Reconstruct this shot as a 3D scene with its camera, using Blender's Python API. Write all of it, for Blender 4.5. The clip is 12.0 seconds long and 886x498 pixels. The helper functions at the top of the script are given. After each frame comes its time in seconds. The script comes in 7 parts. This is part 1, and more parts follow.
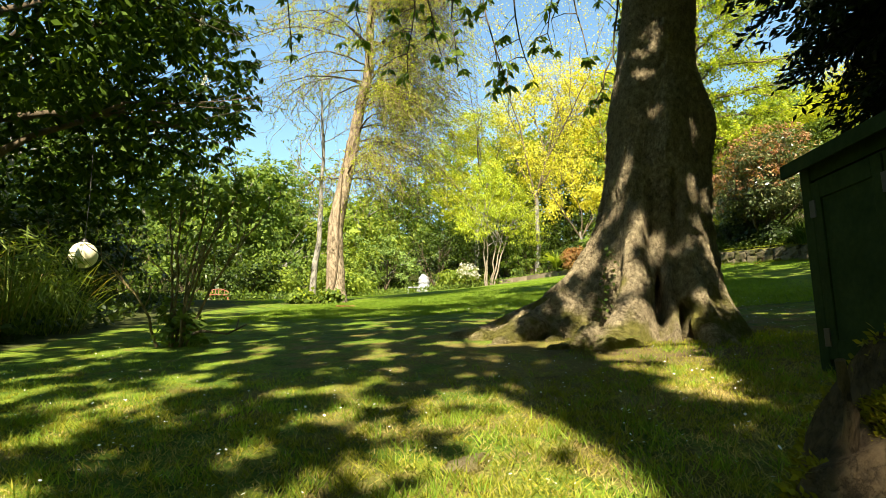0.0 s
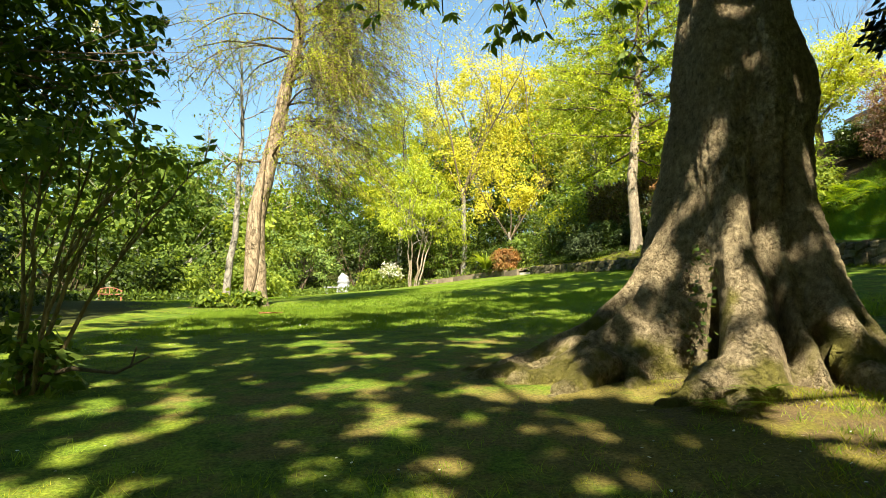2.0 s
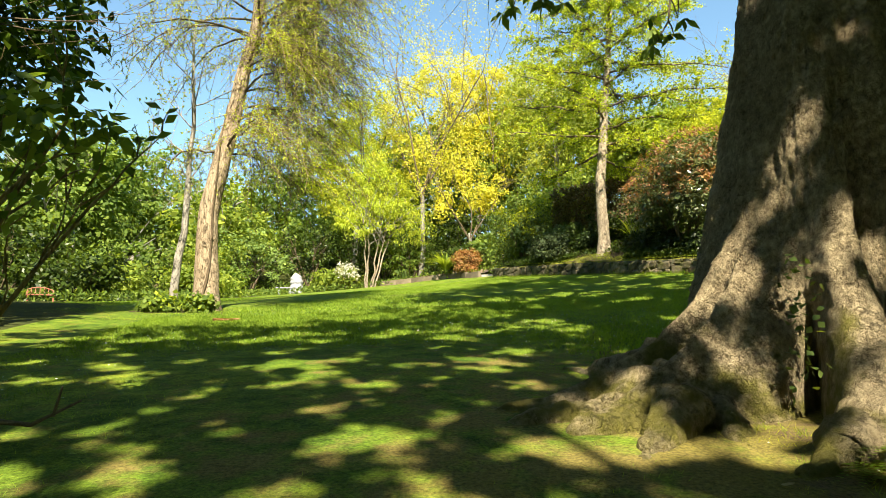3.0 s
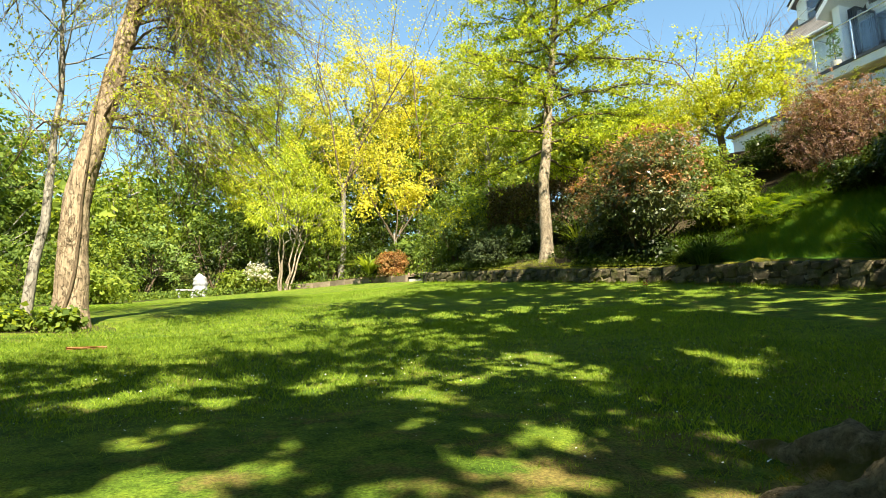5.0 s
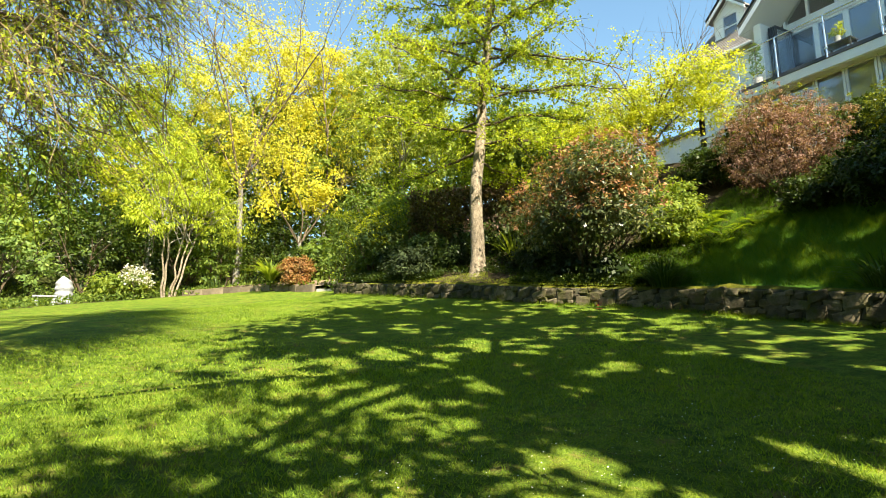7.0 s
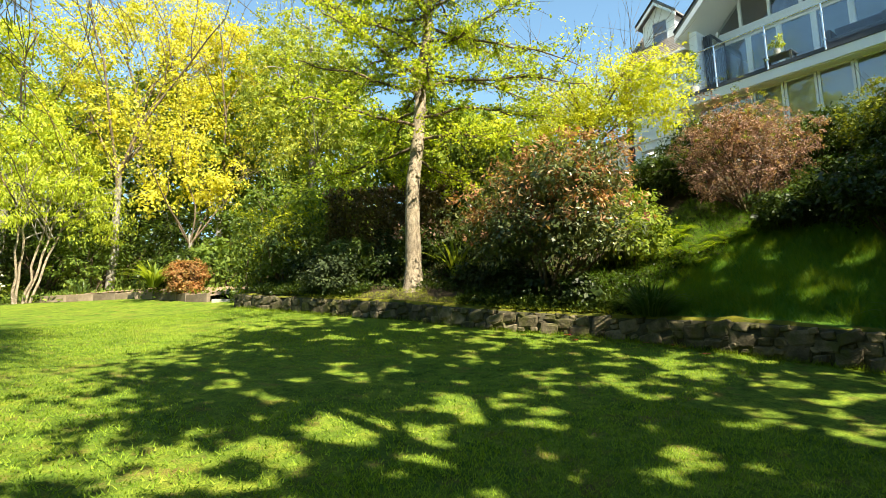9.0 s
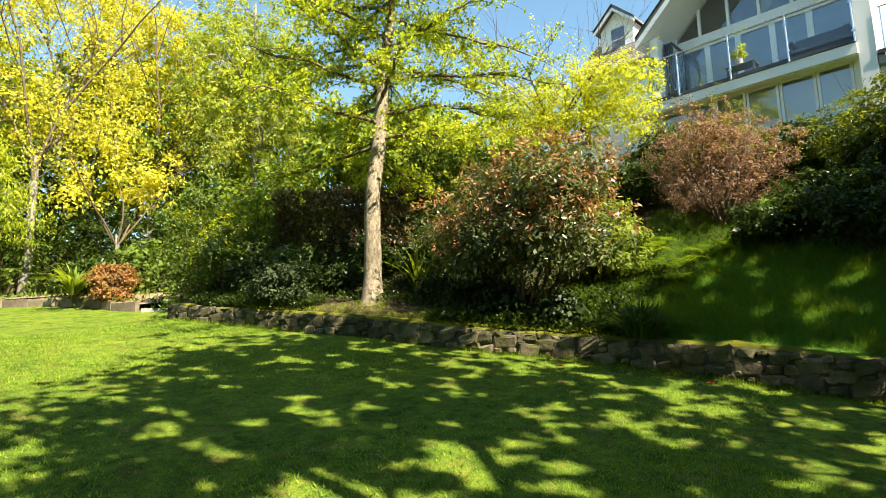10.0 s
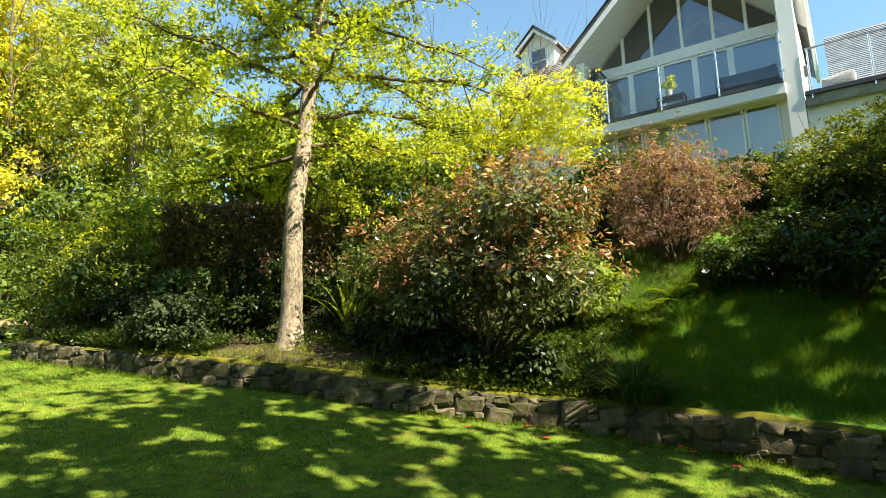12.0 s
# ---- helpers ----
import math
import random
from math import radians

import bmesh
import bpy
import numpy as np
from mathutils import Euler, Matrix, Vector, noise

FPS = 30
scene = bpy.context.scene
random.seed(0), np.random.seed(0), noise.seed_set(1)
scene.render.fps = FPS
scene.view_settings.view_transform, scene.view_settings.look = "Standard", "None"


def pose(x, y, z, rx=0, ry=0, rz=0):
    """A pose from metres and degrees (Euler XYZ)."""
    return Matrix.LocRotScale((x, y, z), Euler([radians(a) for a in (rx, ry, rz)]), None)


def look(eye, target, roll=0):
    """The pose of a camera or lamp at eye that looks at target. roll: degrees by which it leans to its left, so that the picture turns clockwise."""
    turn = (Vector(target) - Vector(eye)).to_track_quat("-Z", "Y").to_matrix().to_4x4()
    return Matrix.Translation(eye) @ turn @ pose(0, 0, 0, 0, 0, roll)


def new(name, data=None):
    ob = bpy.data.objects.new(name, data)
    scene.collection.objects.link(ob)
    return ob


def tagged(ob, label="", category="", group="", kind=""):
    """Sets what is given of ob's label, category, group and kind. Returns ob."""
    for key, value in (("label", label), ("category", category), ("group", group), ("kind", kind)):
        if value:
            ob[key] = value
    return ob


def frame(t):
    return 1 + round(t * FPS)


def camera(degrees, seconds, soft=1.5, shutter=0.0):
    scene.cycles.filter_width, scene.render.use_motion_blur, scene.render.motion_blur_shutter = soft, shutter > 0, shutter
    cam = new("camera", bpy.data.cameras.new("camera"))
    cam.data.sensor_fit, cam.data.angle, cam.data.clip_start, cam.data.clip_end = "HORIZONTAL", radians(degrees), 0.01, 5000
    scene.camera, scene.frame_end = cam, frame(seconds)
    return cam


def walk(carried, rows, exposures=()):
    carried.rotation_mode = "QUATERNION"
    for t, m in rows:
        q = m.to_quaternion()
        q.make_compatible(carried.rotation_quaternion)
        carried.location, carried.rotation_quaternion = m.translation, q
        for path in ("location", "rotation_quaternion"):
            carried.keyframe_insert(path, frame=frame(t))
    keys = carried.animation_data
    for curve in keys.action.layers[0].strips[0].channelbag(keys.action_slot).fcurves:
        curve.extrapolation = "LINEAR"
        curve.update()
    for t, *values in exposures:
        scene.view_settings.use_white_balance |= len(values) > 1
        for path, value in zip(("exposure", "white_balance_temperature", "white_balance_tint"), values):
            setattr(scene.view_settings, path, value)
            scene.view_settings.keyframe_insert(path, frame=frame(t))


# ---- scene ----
cam = camera(71.3, 12.0, soft=0.5)
METRES, EYE, TILT, LEAN, TURN = 14.0, 0.62, 7.8, -5.0, 0.0
ROWS = [
    (0.0, 0.0, 0.0, 0.0, 0.21, 2.11, 5.72),
    (0.5, -0.0086, 0.0332, 0.0011, -1.61, 1.9, 5.51),
    (1.0, -0.0217, 0.071, 0.0024, -3.54, 1.7, 5.29),
    (1.5, -0.0339, 0.1038, 0.0045, -5.69, 1.5, 5.02),
    (2.0, -0.0466, 0.1372, 0.0074, -8.07, 1.29, 4.71),
    (2.5, -0.0571, 0.1687, 0.0105, -10.25, 1.11, 4.4),
    (3.0, -0.0664, 0.2048, 0.013, -12.65, 0.94, 4.06),
    (5.0, -0.0576, 0.3659, 0.0228, -20.51, 0.48, 3.07),
    (5.5, -0.0539, 0.4041, 0.0282, -22.65, 0.37, 2.74),
    (6.0, -0.0508, 0.4462, 0.0346, -25.16, 0.28, 2.38),
    (6.5, -0.048, 0.4859, 0.0406, -27.53, 0.2, 2.06),
    (7.0, -0.044, 0.5309, 0.0469, -30.13, 0.11, 1.7),
    (9.0, -0.0038, 0.7174, 0.0694, -39.82, -0.18, 0.23),
    (9.5, 0.0086, 0.7612, 0.0753, -42.52, -0.2, -0.17),
    (10.0, 0.0234, 0.8075, 0.081, -45.43, 0.01, -0.64),
    (10.5, 0.0373, 0.8474, 0.0858, -48.1, 0.42, -1.08),
    (11.0, 0.0508, 0.8885, 0.0923, -50.96, 0.85, -1.5),
    (11.5, 0.0643, 0.9251, 0.098, -53.53, 1.25, -1.88),
    (12.0, 0.0825, 0.9628, 0.1031, -56.18, 1.77, -2.3),
]
walk(cam, [(t, pose(0, 0, EYE, TILT, LEAN, TURN) @ pose(METRES * x, METRES * y, METRES * z, 90 + pitch, roll, yaw)) for t, x, y, z, yaw, pitch, roll in ROWS])

# ---- world, sun, exposure ----
world = bpy.data.worlds.new("sky")
scene.world = world
world.use_nodes = True
wn = world.node_tree.nodes
sky = wn.new("ShaderNodeTexSky")
sky.sky_type, sky.sun_disc = "NISHITA", False
SUN_ELEV = 47.0
sky.sun_elevation, sky.sun_rotation = radians(SUN_ELEV), radians(184)
sky.air_density, sky.dust_density, sky.ozone_density = 1.2, 0.0, 1.8
wn["Background"].inputs["Strength"].default_value = 0.072
tint = wn.new("ShaderNodeMix")
tint.data_type, tint.blend_type = "RGBA", "MULTIPLY"
tint.inputs[0].default_value, tint.inputs[7].default_value = 1.0, (0.86, 1.03, 1.0, 1.0)
world.node_tree.links.new(sky.outputs[0], tint.inputs[6])
world.node_tree.links.new(tint.outputs[2], wn["Background"].inputs["Color"])
sun = new("sun", bpy.data.lights.new("sun", "SUN"))
sun.data.energy, sun.data.angle, sun.data.color = 5.0, radians(0.5), (1.0, 0.925, 0.77)
_e = radians(SUN_ELEV)
sun.matrix_world = look((-0.08 * math.cos(_e) * 40, -math.cos(_e) * 40, math.sin(_e) * 40), (0, 0, 0))
scene.view_settings.exposure = 1.92
scene.view_settings.use_white_balance = True
scene.view_settings.white_balance_temperature, scene.view_settings.white_balance_tint = 6900, 9


# ---- materials ----
def node(nt, kind, **sets):
    n = nt.nodes.new("ShaderNode" + kind)
    for k, v in sets.items():
        n.inputs[k.replace("_", " ")].default_value = v
    return n


def ramp(nt, source, stops):
    r = nt.nodes.new("ShaderNodeValToRGB")
    els = r.color_ramp.elements
    while len(els) < len(stops):
        els.new(0.5)
    for el, (pos, col) in zip(els, stops):
        el.position, el.color = pos, (*col, 1)
    nt.links.new(source, r.inputs["Fac"])
    return r


def mixed(nt, fac, a, b, blend="MIX"):
    m = nt.nodes.new("ShaderNodeMix")
    m.data_type, m.blend_type = "RGBA", blend
    for s, v in ((m.inputs[0], fac), (m.inputs[6], a), (m.inputs[7], b)):
        if isinstance(v, (float, int)):
            s.default_value = v
        elif isinstance(v, tuple):
            s.default_value = (*v, 1)
        else:
            nt.links.new(v, s)
    return m.outputs[2]


def noise_at(nt, coord, scale, detail=4.0, rough=0.55, stretch=None):
    if stretch:
        mp = nt.nodes.new("ShaderNodeMapping")
        mp.inputs["Scale"].default_value = stretch
        nt.links.new(coord, mp.inputs["Vector"])
        coord = mp.outputs[0]
    n = node(nt, "TexNoise", Scale=scale, Detail=detail, Roughness=rough)
    nt.links.new(coord, n.inputs["Vector"])
    return n.outputs["Fac"]


def blank(name, rough=0.6, metal=0.0):
    m = bpy.data.materials.new(name)
    m.use_nodes = True
    b = m.node_tree.nodes["Principled BSDF"]
    b.inputs["Roughness"].default_value, b.inputs["Metallic"].default_value = rough, metal
    co = m.node_tree.nodes.new("ShaderNodeTexCoord")
    return m, m.node_tree, b, co.outputs["Object"]


def bumped(nt, b, height, strength, distance):
    bp = node(nt, "Bump", Strength=strength, Distance=distance)
    nt.links.new(height, bp.inputs["Height"])
    nt.links.new(bp.outputs[0], b.inputs["Normal"])


def surface(name, a, b2, rough=0.7, scale=6.0, fine=40.0, bump=0.3, dist=0.01, metal=0.0, vary=0.0):
    """Two tones by a broad and a fine noise, with fine relief."""
    m, nt, b, co = blank(name, rough, metal)
    b.inputs["Specular IOR Level"].default_value = 0.08 if rough > 0.75 else 0.5
    f1, f2 = noise_at(nt, co, scale), noise_at(nt, co, fine, 5.0)
    col = mixed(nt, ramp(nt, f1, ((0.3, (0, 0, 0)), (0.7, (1, 1, 1)))).outputs[0], a, b2)
    col = mixed(nt, 0.35, col, ramp(nt, f2, ((0.3, (0.45, 0.45, 0.45)), (0.7, (1.35, 1.35, 1.35)))).outputs[0], "MULTIPLY")
    if vary:
        inf = nt.nodes.new("ShaderNodeObjectInfo")
        col = mixed(nt, vary, col, ramp(nt, inf.outputs["Random"], ((0.0, (0.4, 0.4, 0.42)), (0.5, (1, 0.97, 0.9)), (1.0, (1.5, 1.45, 1.35)))).outputs[0], "MULTIPLY")
    nt.links.new(col, b.inputs["Base Color"])
    bumped(nt, b, f2, bump, dist)
    return m


def foliage(name, a, b2, c=None, through_light=0.5, rough=0.55, spec=0.12):
    """Leaves: each takes its own tone; part of the light passes through."""
    m, nt, b, co = blank(name, rough)
    b.inputs["Specular IOR Level"].default_value = spec
    geo = nt.nodes.new("ShaderNodeNewGeometry")
    stops = ((0.0, a), (0.55, b2), (1.0, c or b2))
    col = ramp(nt, geo.outputs["Random Per Island"], stops).outputs[0]
    broad = noise_at(nt, co, 0.9, 2.0)
    col = mixed(nt, 0.5, col, ramp(nt, broad, ((0.3, (0.55, 0.6, 0.6)), (0.7, (1.35, 1.3, 1.2)))).outputs[0], "MULTIPLY")
    nt.links.new(col, b.inputs["Base Color"])
    tr = nt.nodes.new("ShaderNodeBsdfTranslucent")
    warm = mixed(nt, 1.0, col, (1.5, 1.4, 0.5), "MULTIPLY")
    nt.links.new(warm, tr.inputs["Color"])
    mx = nt.nodes.new("ShaderNodeMixShader")
    mx.inputs[0].default_value = through_light
    nt.links.new(b.outputs[0], mx.inputs[1])
    nt.links.new(tr.outputs[0], mx.inputs[2])
    nt.links.new(mx.outputs[0], nt.nodes["Material Output"].inputs["Surface"])
    return m


def bark(name, dark, light, scale=7.0, moss=0.0, depth=0.03, stretch=(1, 1, 0.35), plates=0.0):
    m, nt, b, co = blank(name, 0.9)
    b.inputs["Specular IOR Level"].default_value = 0.15
    f1 = noise_at(nt, co, scale * 2.6, 10.0, 0.72, stretch)
    f2 = noise_at(nt, co, scale * 0.25, 3.0)
    f3 = noise_at(nt, co, scale * 1.9, 7.0, 0.66, stretch)
    sub_ = nt.nodes.new("ShaderNodeMath")
    sub_.operation = "SUBTRACT"
    nt.links.new(f3, sub_.inputs[0])
    sub_.inputs[1].default_value = 0.5
    ab = nt.nodes.new("ShaderNodeMath")
    ab.operation = "ABSOLUTE"
    nt.links.new(sub_.outputs[0], ab.inputs[0])
    crack = ramp(nt, ab.outputs[0], ((0.0, (0.10, 0.08, 0.06)), (0.02, (1, 1, 1)))).outputs[0]
    col = ramp(nt, f1, ((0.3, dark), (0.68, light))).outputs[0]
    col = mixed(nt, 0.6, col, ramp(nt, f2, ((0.3, (0.55, 0.5, 0.43)), (0.7, (1.25, 1.2, 1.1)))).outputs[0], "MULTIPLY")
    col = mixed(nt, 0.42, col, crack, "MULTIPLY")
    if plates:
        # broken plates: wandering cracks round flakes of uneven size
        warp = nt.nodes.new("ShaderNodeMix")
        warp.data_type, warp.blend_type = "RGBA", "ADD"
        warp.inputs[0].default_value = 0.10
        nt.links.new(co, warp.inputs[6])
        nt.links.new(node_color(nt, co, plates * 0.8), warp.inputs[7])
        mp = nt.nodes.new("ShaderNodeMapping")
        mp.inputs["Scale"].default_value = (1.0, 1.0, 0.62)
        nt.links.new(warp.outputs[2], mp.inputs["Vector"])
        vor = node(nt, "TexVoronoi", Scale=plates)
        vor.feature = "DISTANCE_TO_EDGE"
        nt.links.new(mp.outputs[0], vor.inputs["Vector"])
        gate = ramp(nt, noise_at(nt, co, plates * 0.35, 3.0), ((0.46, (0.0, 0.0, 0.0)), (0.66, (1, 1, 1)))).outputs[0]
        split = ramp(nt, vor.outputs["Distance"], ((0.0, (0.30, 0.25, 0.19)), (0.05, (0.75, 0.72, 0.68)), (0.16, (1, 1, 1)))).outputs[0]
        crack = mixed(nt, gate, crack, split, "MULTIPLY")
        col = mixed(nt, mixed(nt, 1.0, gate, (0.7, 0.7, 0.7), "MULTIPLY"), col, split, "MULTIPLY")
    if moss:
        sep = nt.nodes.new("ShaderNodeSeparateXYZ")
        nt.links.new(co, sep.inputs[0])
        patch = noise_at(nt, co, 2.6, 5.0, 0.6)
        low = nt.nodes.new("ShaderNodeMapRange")
        for k, v in (("From Min", 0.0), ("From Max", 0.7), ("To Min", moss), ("To Max", -0.05)):
            low.inputs[k].default_value = v
        nt.links.new(sep.outputs["Z"], low.inputs["Value"])
        add = nt.nodes.new("ShaderNodeMath")
        nt.links.new(patch, add.inputs[0])
        nt.links.new(low.outputs[0], add.inputs[1])
        fac = ramp(nt, add.outputs[0], ((0.66, (0, 0, 0)), (0.8, (0.85, 0.85, 0.85)))).outputs[0]
        col = mixed(nt, fac, col, (0.16, 0.15, 0.018))
    nt.links.new(col, b.inputs["Base Color"])
    mul = nt.nodes.new("ShaderNodeMath")
    mul.operation = "MULTIPLY_ADD"
    nt.links.new(f1, mul.inputs[0])
    mul.inputs[1].default_value = 1.4
    nt.links.new(crack, mul.inputs[2])
    bumped(nt, b, mul.outputs[0], 1.0, depth)
    return m


def node_color(nt, coord, scale):
    n = node(nt, "TexNoise", Scale=scale, Detail=3.0)
    nt.links.new(coord, n.inputs["Vector"])
    return n.outputs["Color"]


def glass(name, tint=(0.9, 0.96, 0.98), ior=1.45):
    m, nt, b, co = blank(name, 0.02)
    b.inputs["Base Color"].default_value = (*tint, 1)
    b.inputs["Transmission Weight"].default_value = 1.0
    b.inputs["IOR"].default_value = ior
    return m


def lawn_material():
    m, nt, b, co = blank("lawn_grass", 0.75)
    b.inputs["Specular IOR Level"].default_value = 0.05
    big, mid, fine = noise_at(nt, co, 0.35, 3.0), noise_at(nt, co, 2.2, 5.0, 0.6), noise_at(nt, co, 60.0, 4.0, 0.7)
    col = ramp(nt, mid, ((0.3, (0.056, 0.102, 0.014)), (0.5, (0.106, 0.162, 0.020)), (0.72, (0.164, 0.207, 0.026)))).outputs[0]
    col = mixed(nt, 0.6, col, ramp(nt, big, ((0.35, (0.8, 0.9, 0.8)), (0.65, (1.2, 1.1, 1.0)))).outputs[0], "MULTIPLY")
    patch = noise_at(nt, co, 7.5, 5.0, 0.65)
    col = mixed(nt, 0.85, col, ramp(nt, patch, ((0.34, (0.42, 0.48, 0.5)), (0.5, (1, 1, 1)), (0.68, (1.5, 1.3, 1.2)))).outputs[0], "MULTIPLY")
    # worn, mossy ground round the old tree
    dist = nt.nodes.new("ShaderNodeVectorMath")
    dist.operation = "DISTANCE"
    nt.links.new(co, dist.inputs[0])
    dist.inputs[1].default_value = (1.72, 4.62, 0.65)
    rng_ = nt.nodes.new("ShaderNodeMapRange")
    for k, v in (("From Min", 0.25), ("From Max", 1.6), ("To Min", 0.26), ("To Max", -0.02)):
        rng_.inputs[k].default_value = v
    nt.links.new(dist.outputs["Value"], rng_.inputs["Value"])
    wear = noise_at(nt, co, 2.3, 7.0, 0.68)
    dry = nt.nodes.new("ShaderNodeMapRange")
    for k, v in (("From Min", 0.5), ("From Max", 4.5), ("To Min", 0.19), ("To Max", -0.09)):
        dry.inputs[k].default_value = v
    nt.links.new(dist.outputs["Value"], dry.inputs["Value"])
    dry2 = nt.nodes.new("ShaderNodeMath")
    nt.links.new(noise_at(nt, co, 3.1, 6.0, 0.65), dry2.inputs[0])
    nt.links.new(dry.outputs[0], dry2.inputs[1])
    col = mixed(nt, ramp(nt, dry2.outputs[0], ((0.47, (0, 0, 0)), (0.62, (0.85, 0.85, 0.85)))).outputs[0], col, (0.175, 0.130, 0.045))
    add = nt.nodes.new("ShaderNodeMath")
    nt.links.new(wear, add.inputs[0])
    nt.links.new(rng_.outputs[0], add.inputs[1])
    col = mixed(nt, ramp(nt, add.outputs[0], ((0.53, (0, 0, 0)), (0.66, (0.8, 0.8, 0.8)))).outputs[0], col, (0.135, 0.118, 0.024))
    col = mixed(nt, ramp(nt, add.outputs[0], ((0.64, (0, 0, 0)), (0.74, (0.9, 0.9, 0.9)))).outputs[0], col, (0.112, 0.078, 0.042))
    col = mixed(nt, 0.75, col, ramp(nt, fine, ((0.33, (0.32, 0.34, 0.32)), (0.67, (1.5, 1.5, 1.5)))).outputs[0], "MULTIPLY")
    nt.links.new(col, b.inputs["Base Color"])
    bumped(nt, b, fine, 0.8, 0.02)
    return m


M_LAWN = lawn_material()
M_BANK = surface("rough_grass", (0.048, 0.115, 0.012), (0.088, 0.175, 0.018), 0.8, 1.2, 25.0, 0.9, 0.04)
M_SOIL = surface("bed_soil", (0.030, 0.024, 0.012), (0.065, 0.05, 0.028), 0.95, 2.0, 30.0, 0.8, 0.03)
M_LITTER = surface("leaf_litter", (0.030, 0.040, 0.010), (0.065, 0.070, 0.020), 0.95, 1.0, 14.0, 0.9, 0.05)
M_GRAVEL = surface("bark_mulch", (0.20, 0.13, 0.08), (0.36, 0.27, 0.18), 0.95, 3.0, 30.0, 0.8, 0.03)
def stone_material():
    m = surface("wall_stone", (0.060, 0.053, 0.036), (0.175, 0.150, 0.102), 0.9, 5.0, 22.0, 0.7, 0.02, vary=0.8)
    nt = m.node_tree
    b = nt.nodes["Principled BSDF"]
    src = b.inputs["Base Color"].links[0].from_socket
    geo = nt.nodes.new("ShaderNodeNewGeometry")
    for ln in [q for q in nt.links if q.from_node.type == "TEX_COORD"]:
        nt.links.new(geo.outputs["Position"], ln.to_socket)
    n = noise_at(nt, geo.outputs["Position"], 3.0, 5.0, 0.65)
    fac = ramp(nt, n, ((0.48, (0, 0, 0)), (0.62, (0.75, 0.75, 0.75)))).outputs[0]
    nt.links.new(mixed(nt, fac, src, (0.060, 0.066, 0.014)), b.inputs["Base Color"])
    return m


M_STONE = stone_material()
M_MORTAR = surface("wall_core", (0.035, 0.035, 0.02), (0.075, 0.07, 0.045), 0.95, 6.0, 30.0, 0.7, 0.02)
M_MOSS = surface("moss", (0.045, 0.060, 0.010), (0.19, 0.175, 0.020), 0.95, 2.2, 60.0, 1.0, 0.02)
M_SLEEPER = surface("sleeper_wood", (0.13, 0.105, 0.07), (0.26, 0.21, 0.15), 0.85, 3.0, 30.0, 0.5, 0.01, vary=0.5)
M_CONCRETE = surface("pale_concrete", (0.24, 0.22, 0.19), (0.38, 0.36, 0.32), 0.85, 3.0, 30.0, 0.4, 0.01)
M_RENDER = surface("white_render", (0.80, 0.79, 0.77), (0.87, 0.86, 0.83), 0.85, 0.8, 60.0, 0.15, 0.004)
M_CREAM = surface("cream_soffit", (0.78, 0.74, 0.60), (0.84, 0.80, 0.66), 0.8, 1.0, 60.0, 0.1, 0.003)
M_UPVC = surface("white_window_frame", (0.76, 0.77, 0.78), (0.82, 0.82, 0.82), 0.4, 1.0, 60.0, 0.05, 0.002)
M_SLATE = surface("grey_roof_tile", (0.16, 0.15, 0.145), (0.28, 0.26, 0.25), 0.8, 2.0, 30.0, 0.4, 0.01)
M_GREYROOF = surface("dark_roof_slats", (0.13, 0.145, 0.165), (0.22, 0.24, 0.265), 0.8, 2.0, 30.0, 0.4, 0.01)
M_DARKTRIM = surface("dark_trim", (0.03, 0.035, 0.045), (0.05, 0.055, 0.065), 0.5, 2.0, 40.0, 0.1, 0.003)
M_STEEL = surface("stainless_steel", (0.62, 0.64, 0.66), (0.72, 0.73, 0.74), 0.25, 4.0, 60.0, 0.02, 0.001, metal=1.0)
M_GLASS = glass("clear_glass")
M_PANE = glass("window_glass", (0.86, 0.90, 0.92), 2.0)
M_ROOM = surface("room_interior", (0.26, 0.25, 0.22), (0.34, 0.33, 0.30), 0.9, 1.0, 20.0, 0.05, 0.002)
M_CABINET = surface("green_paint", (0.014, 0.026, 0.007), (0.026, 0.042, 0.013), 0.85, 4.0, 30.0, 0.3, 0.006)
M_IRON = surface("black_iron", (0.02, 0.02, 0.02), (0.04, 0.035, 0.03), 0.5, 8.0, 50.0, 0.2, 0.003)
M_GLOBE = surface("cream_globe", (0.70, 0.62, 0.36), (0.80, 0.74, 0.50), 0.35, 4.0, 30.0, 0.05, 0.002)
M_STATUE = surface("white_stone", (0.17, 0.175, 0.18), (0.40, 0.41, 0.42), 0.8, 4.0, 20.0, 0.4, 0.02)
M_REDWOOD = surface("red_stained_wood", (0.26, 0.075, 0.045), (0.38, 0.13, 0.08), 0.6, 5.0, 30.0, 0.3, 0.006)
M_TERRA = surface("rust_bark", (0.30, 0.13, 0.05), (0.45, 0.24, 0.12), 0.85, 6.0, 40.0, 0.4, 0.01)
M_NAVY = surface("dark_blue_cover", (0.02, 0.03, 0.05), (0.04, 0.05, 0.075), 0.5, 3.0, 30.0, 0.2, 0.01)
M_GREYCOVER = surface("grey_fabric_cover", (0.30, 0.29, 0.28), (0.42, 0.41, 0.40), 0.9, 3.0, 30.0, 0.3, 0.01)
M_PETAL_RED = surface("red_petal", (0.55, 0.02, 0.03), (0.75, 0.06, 0.06), 0.6, 9.0, 60.0, 0.1, 0.002)
M_PETAL_WHITE = surface("white_petal", (0.75, 0.75, 0.70), (0.85, 0.84, 0.80), 0.6, 9.0, 60.0, 0.1, 0.002)

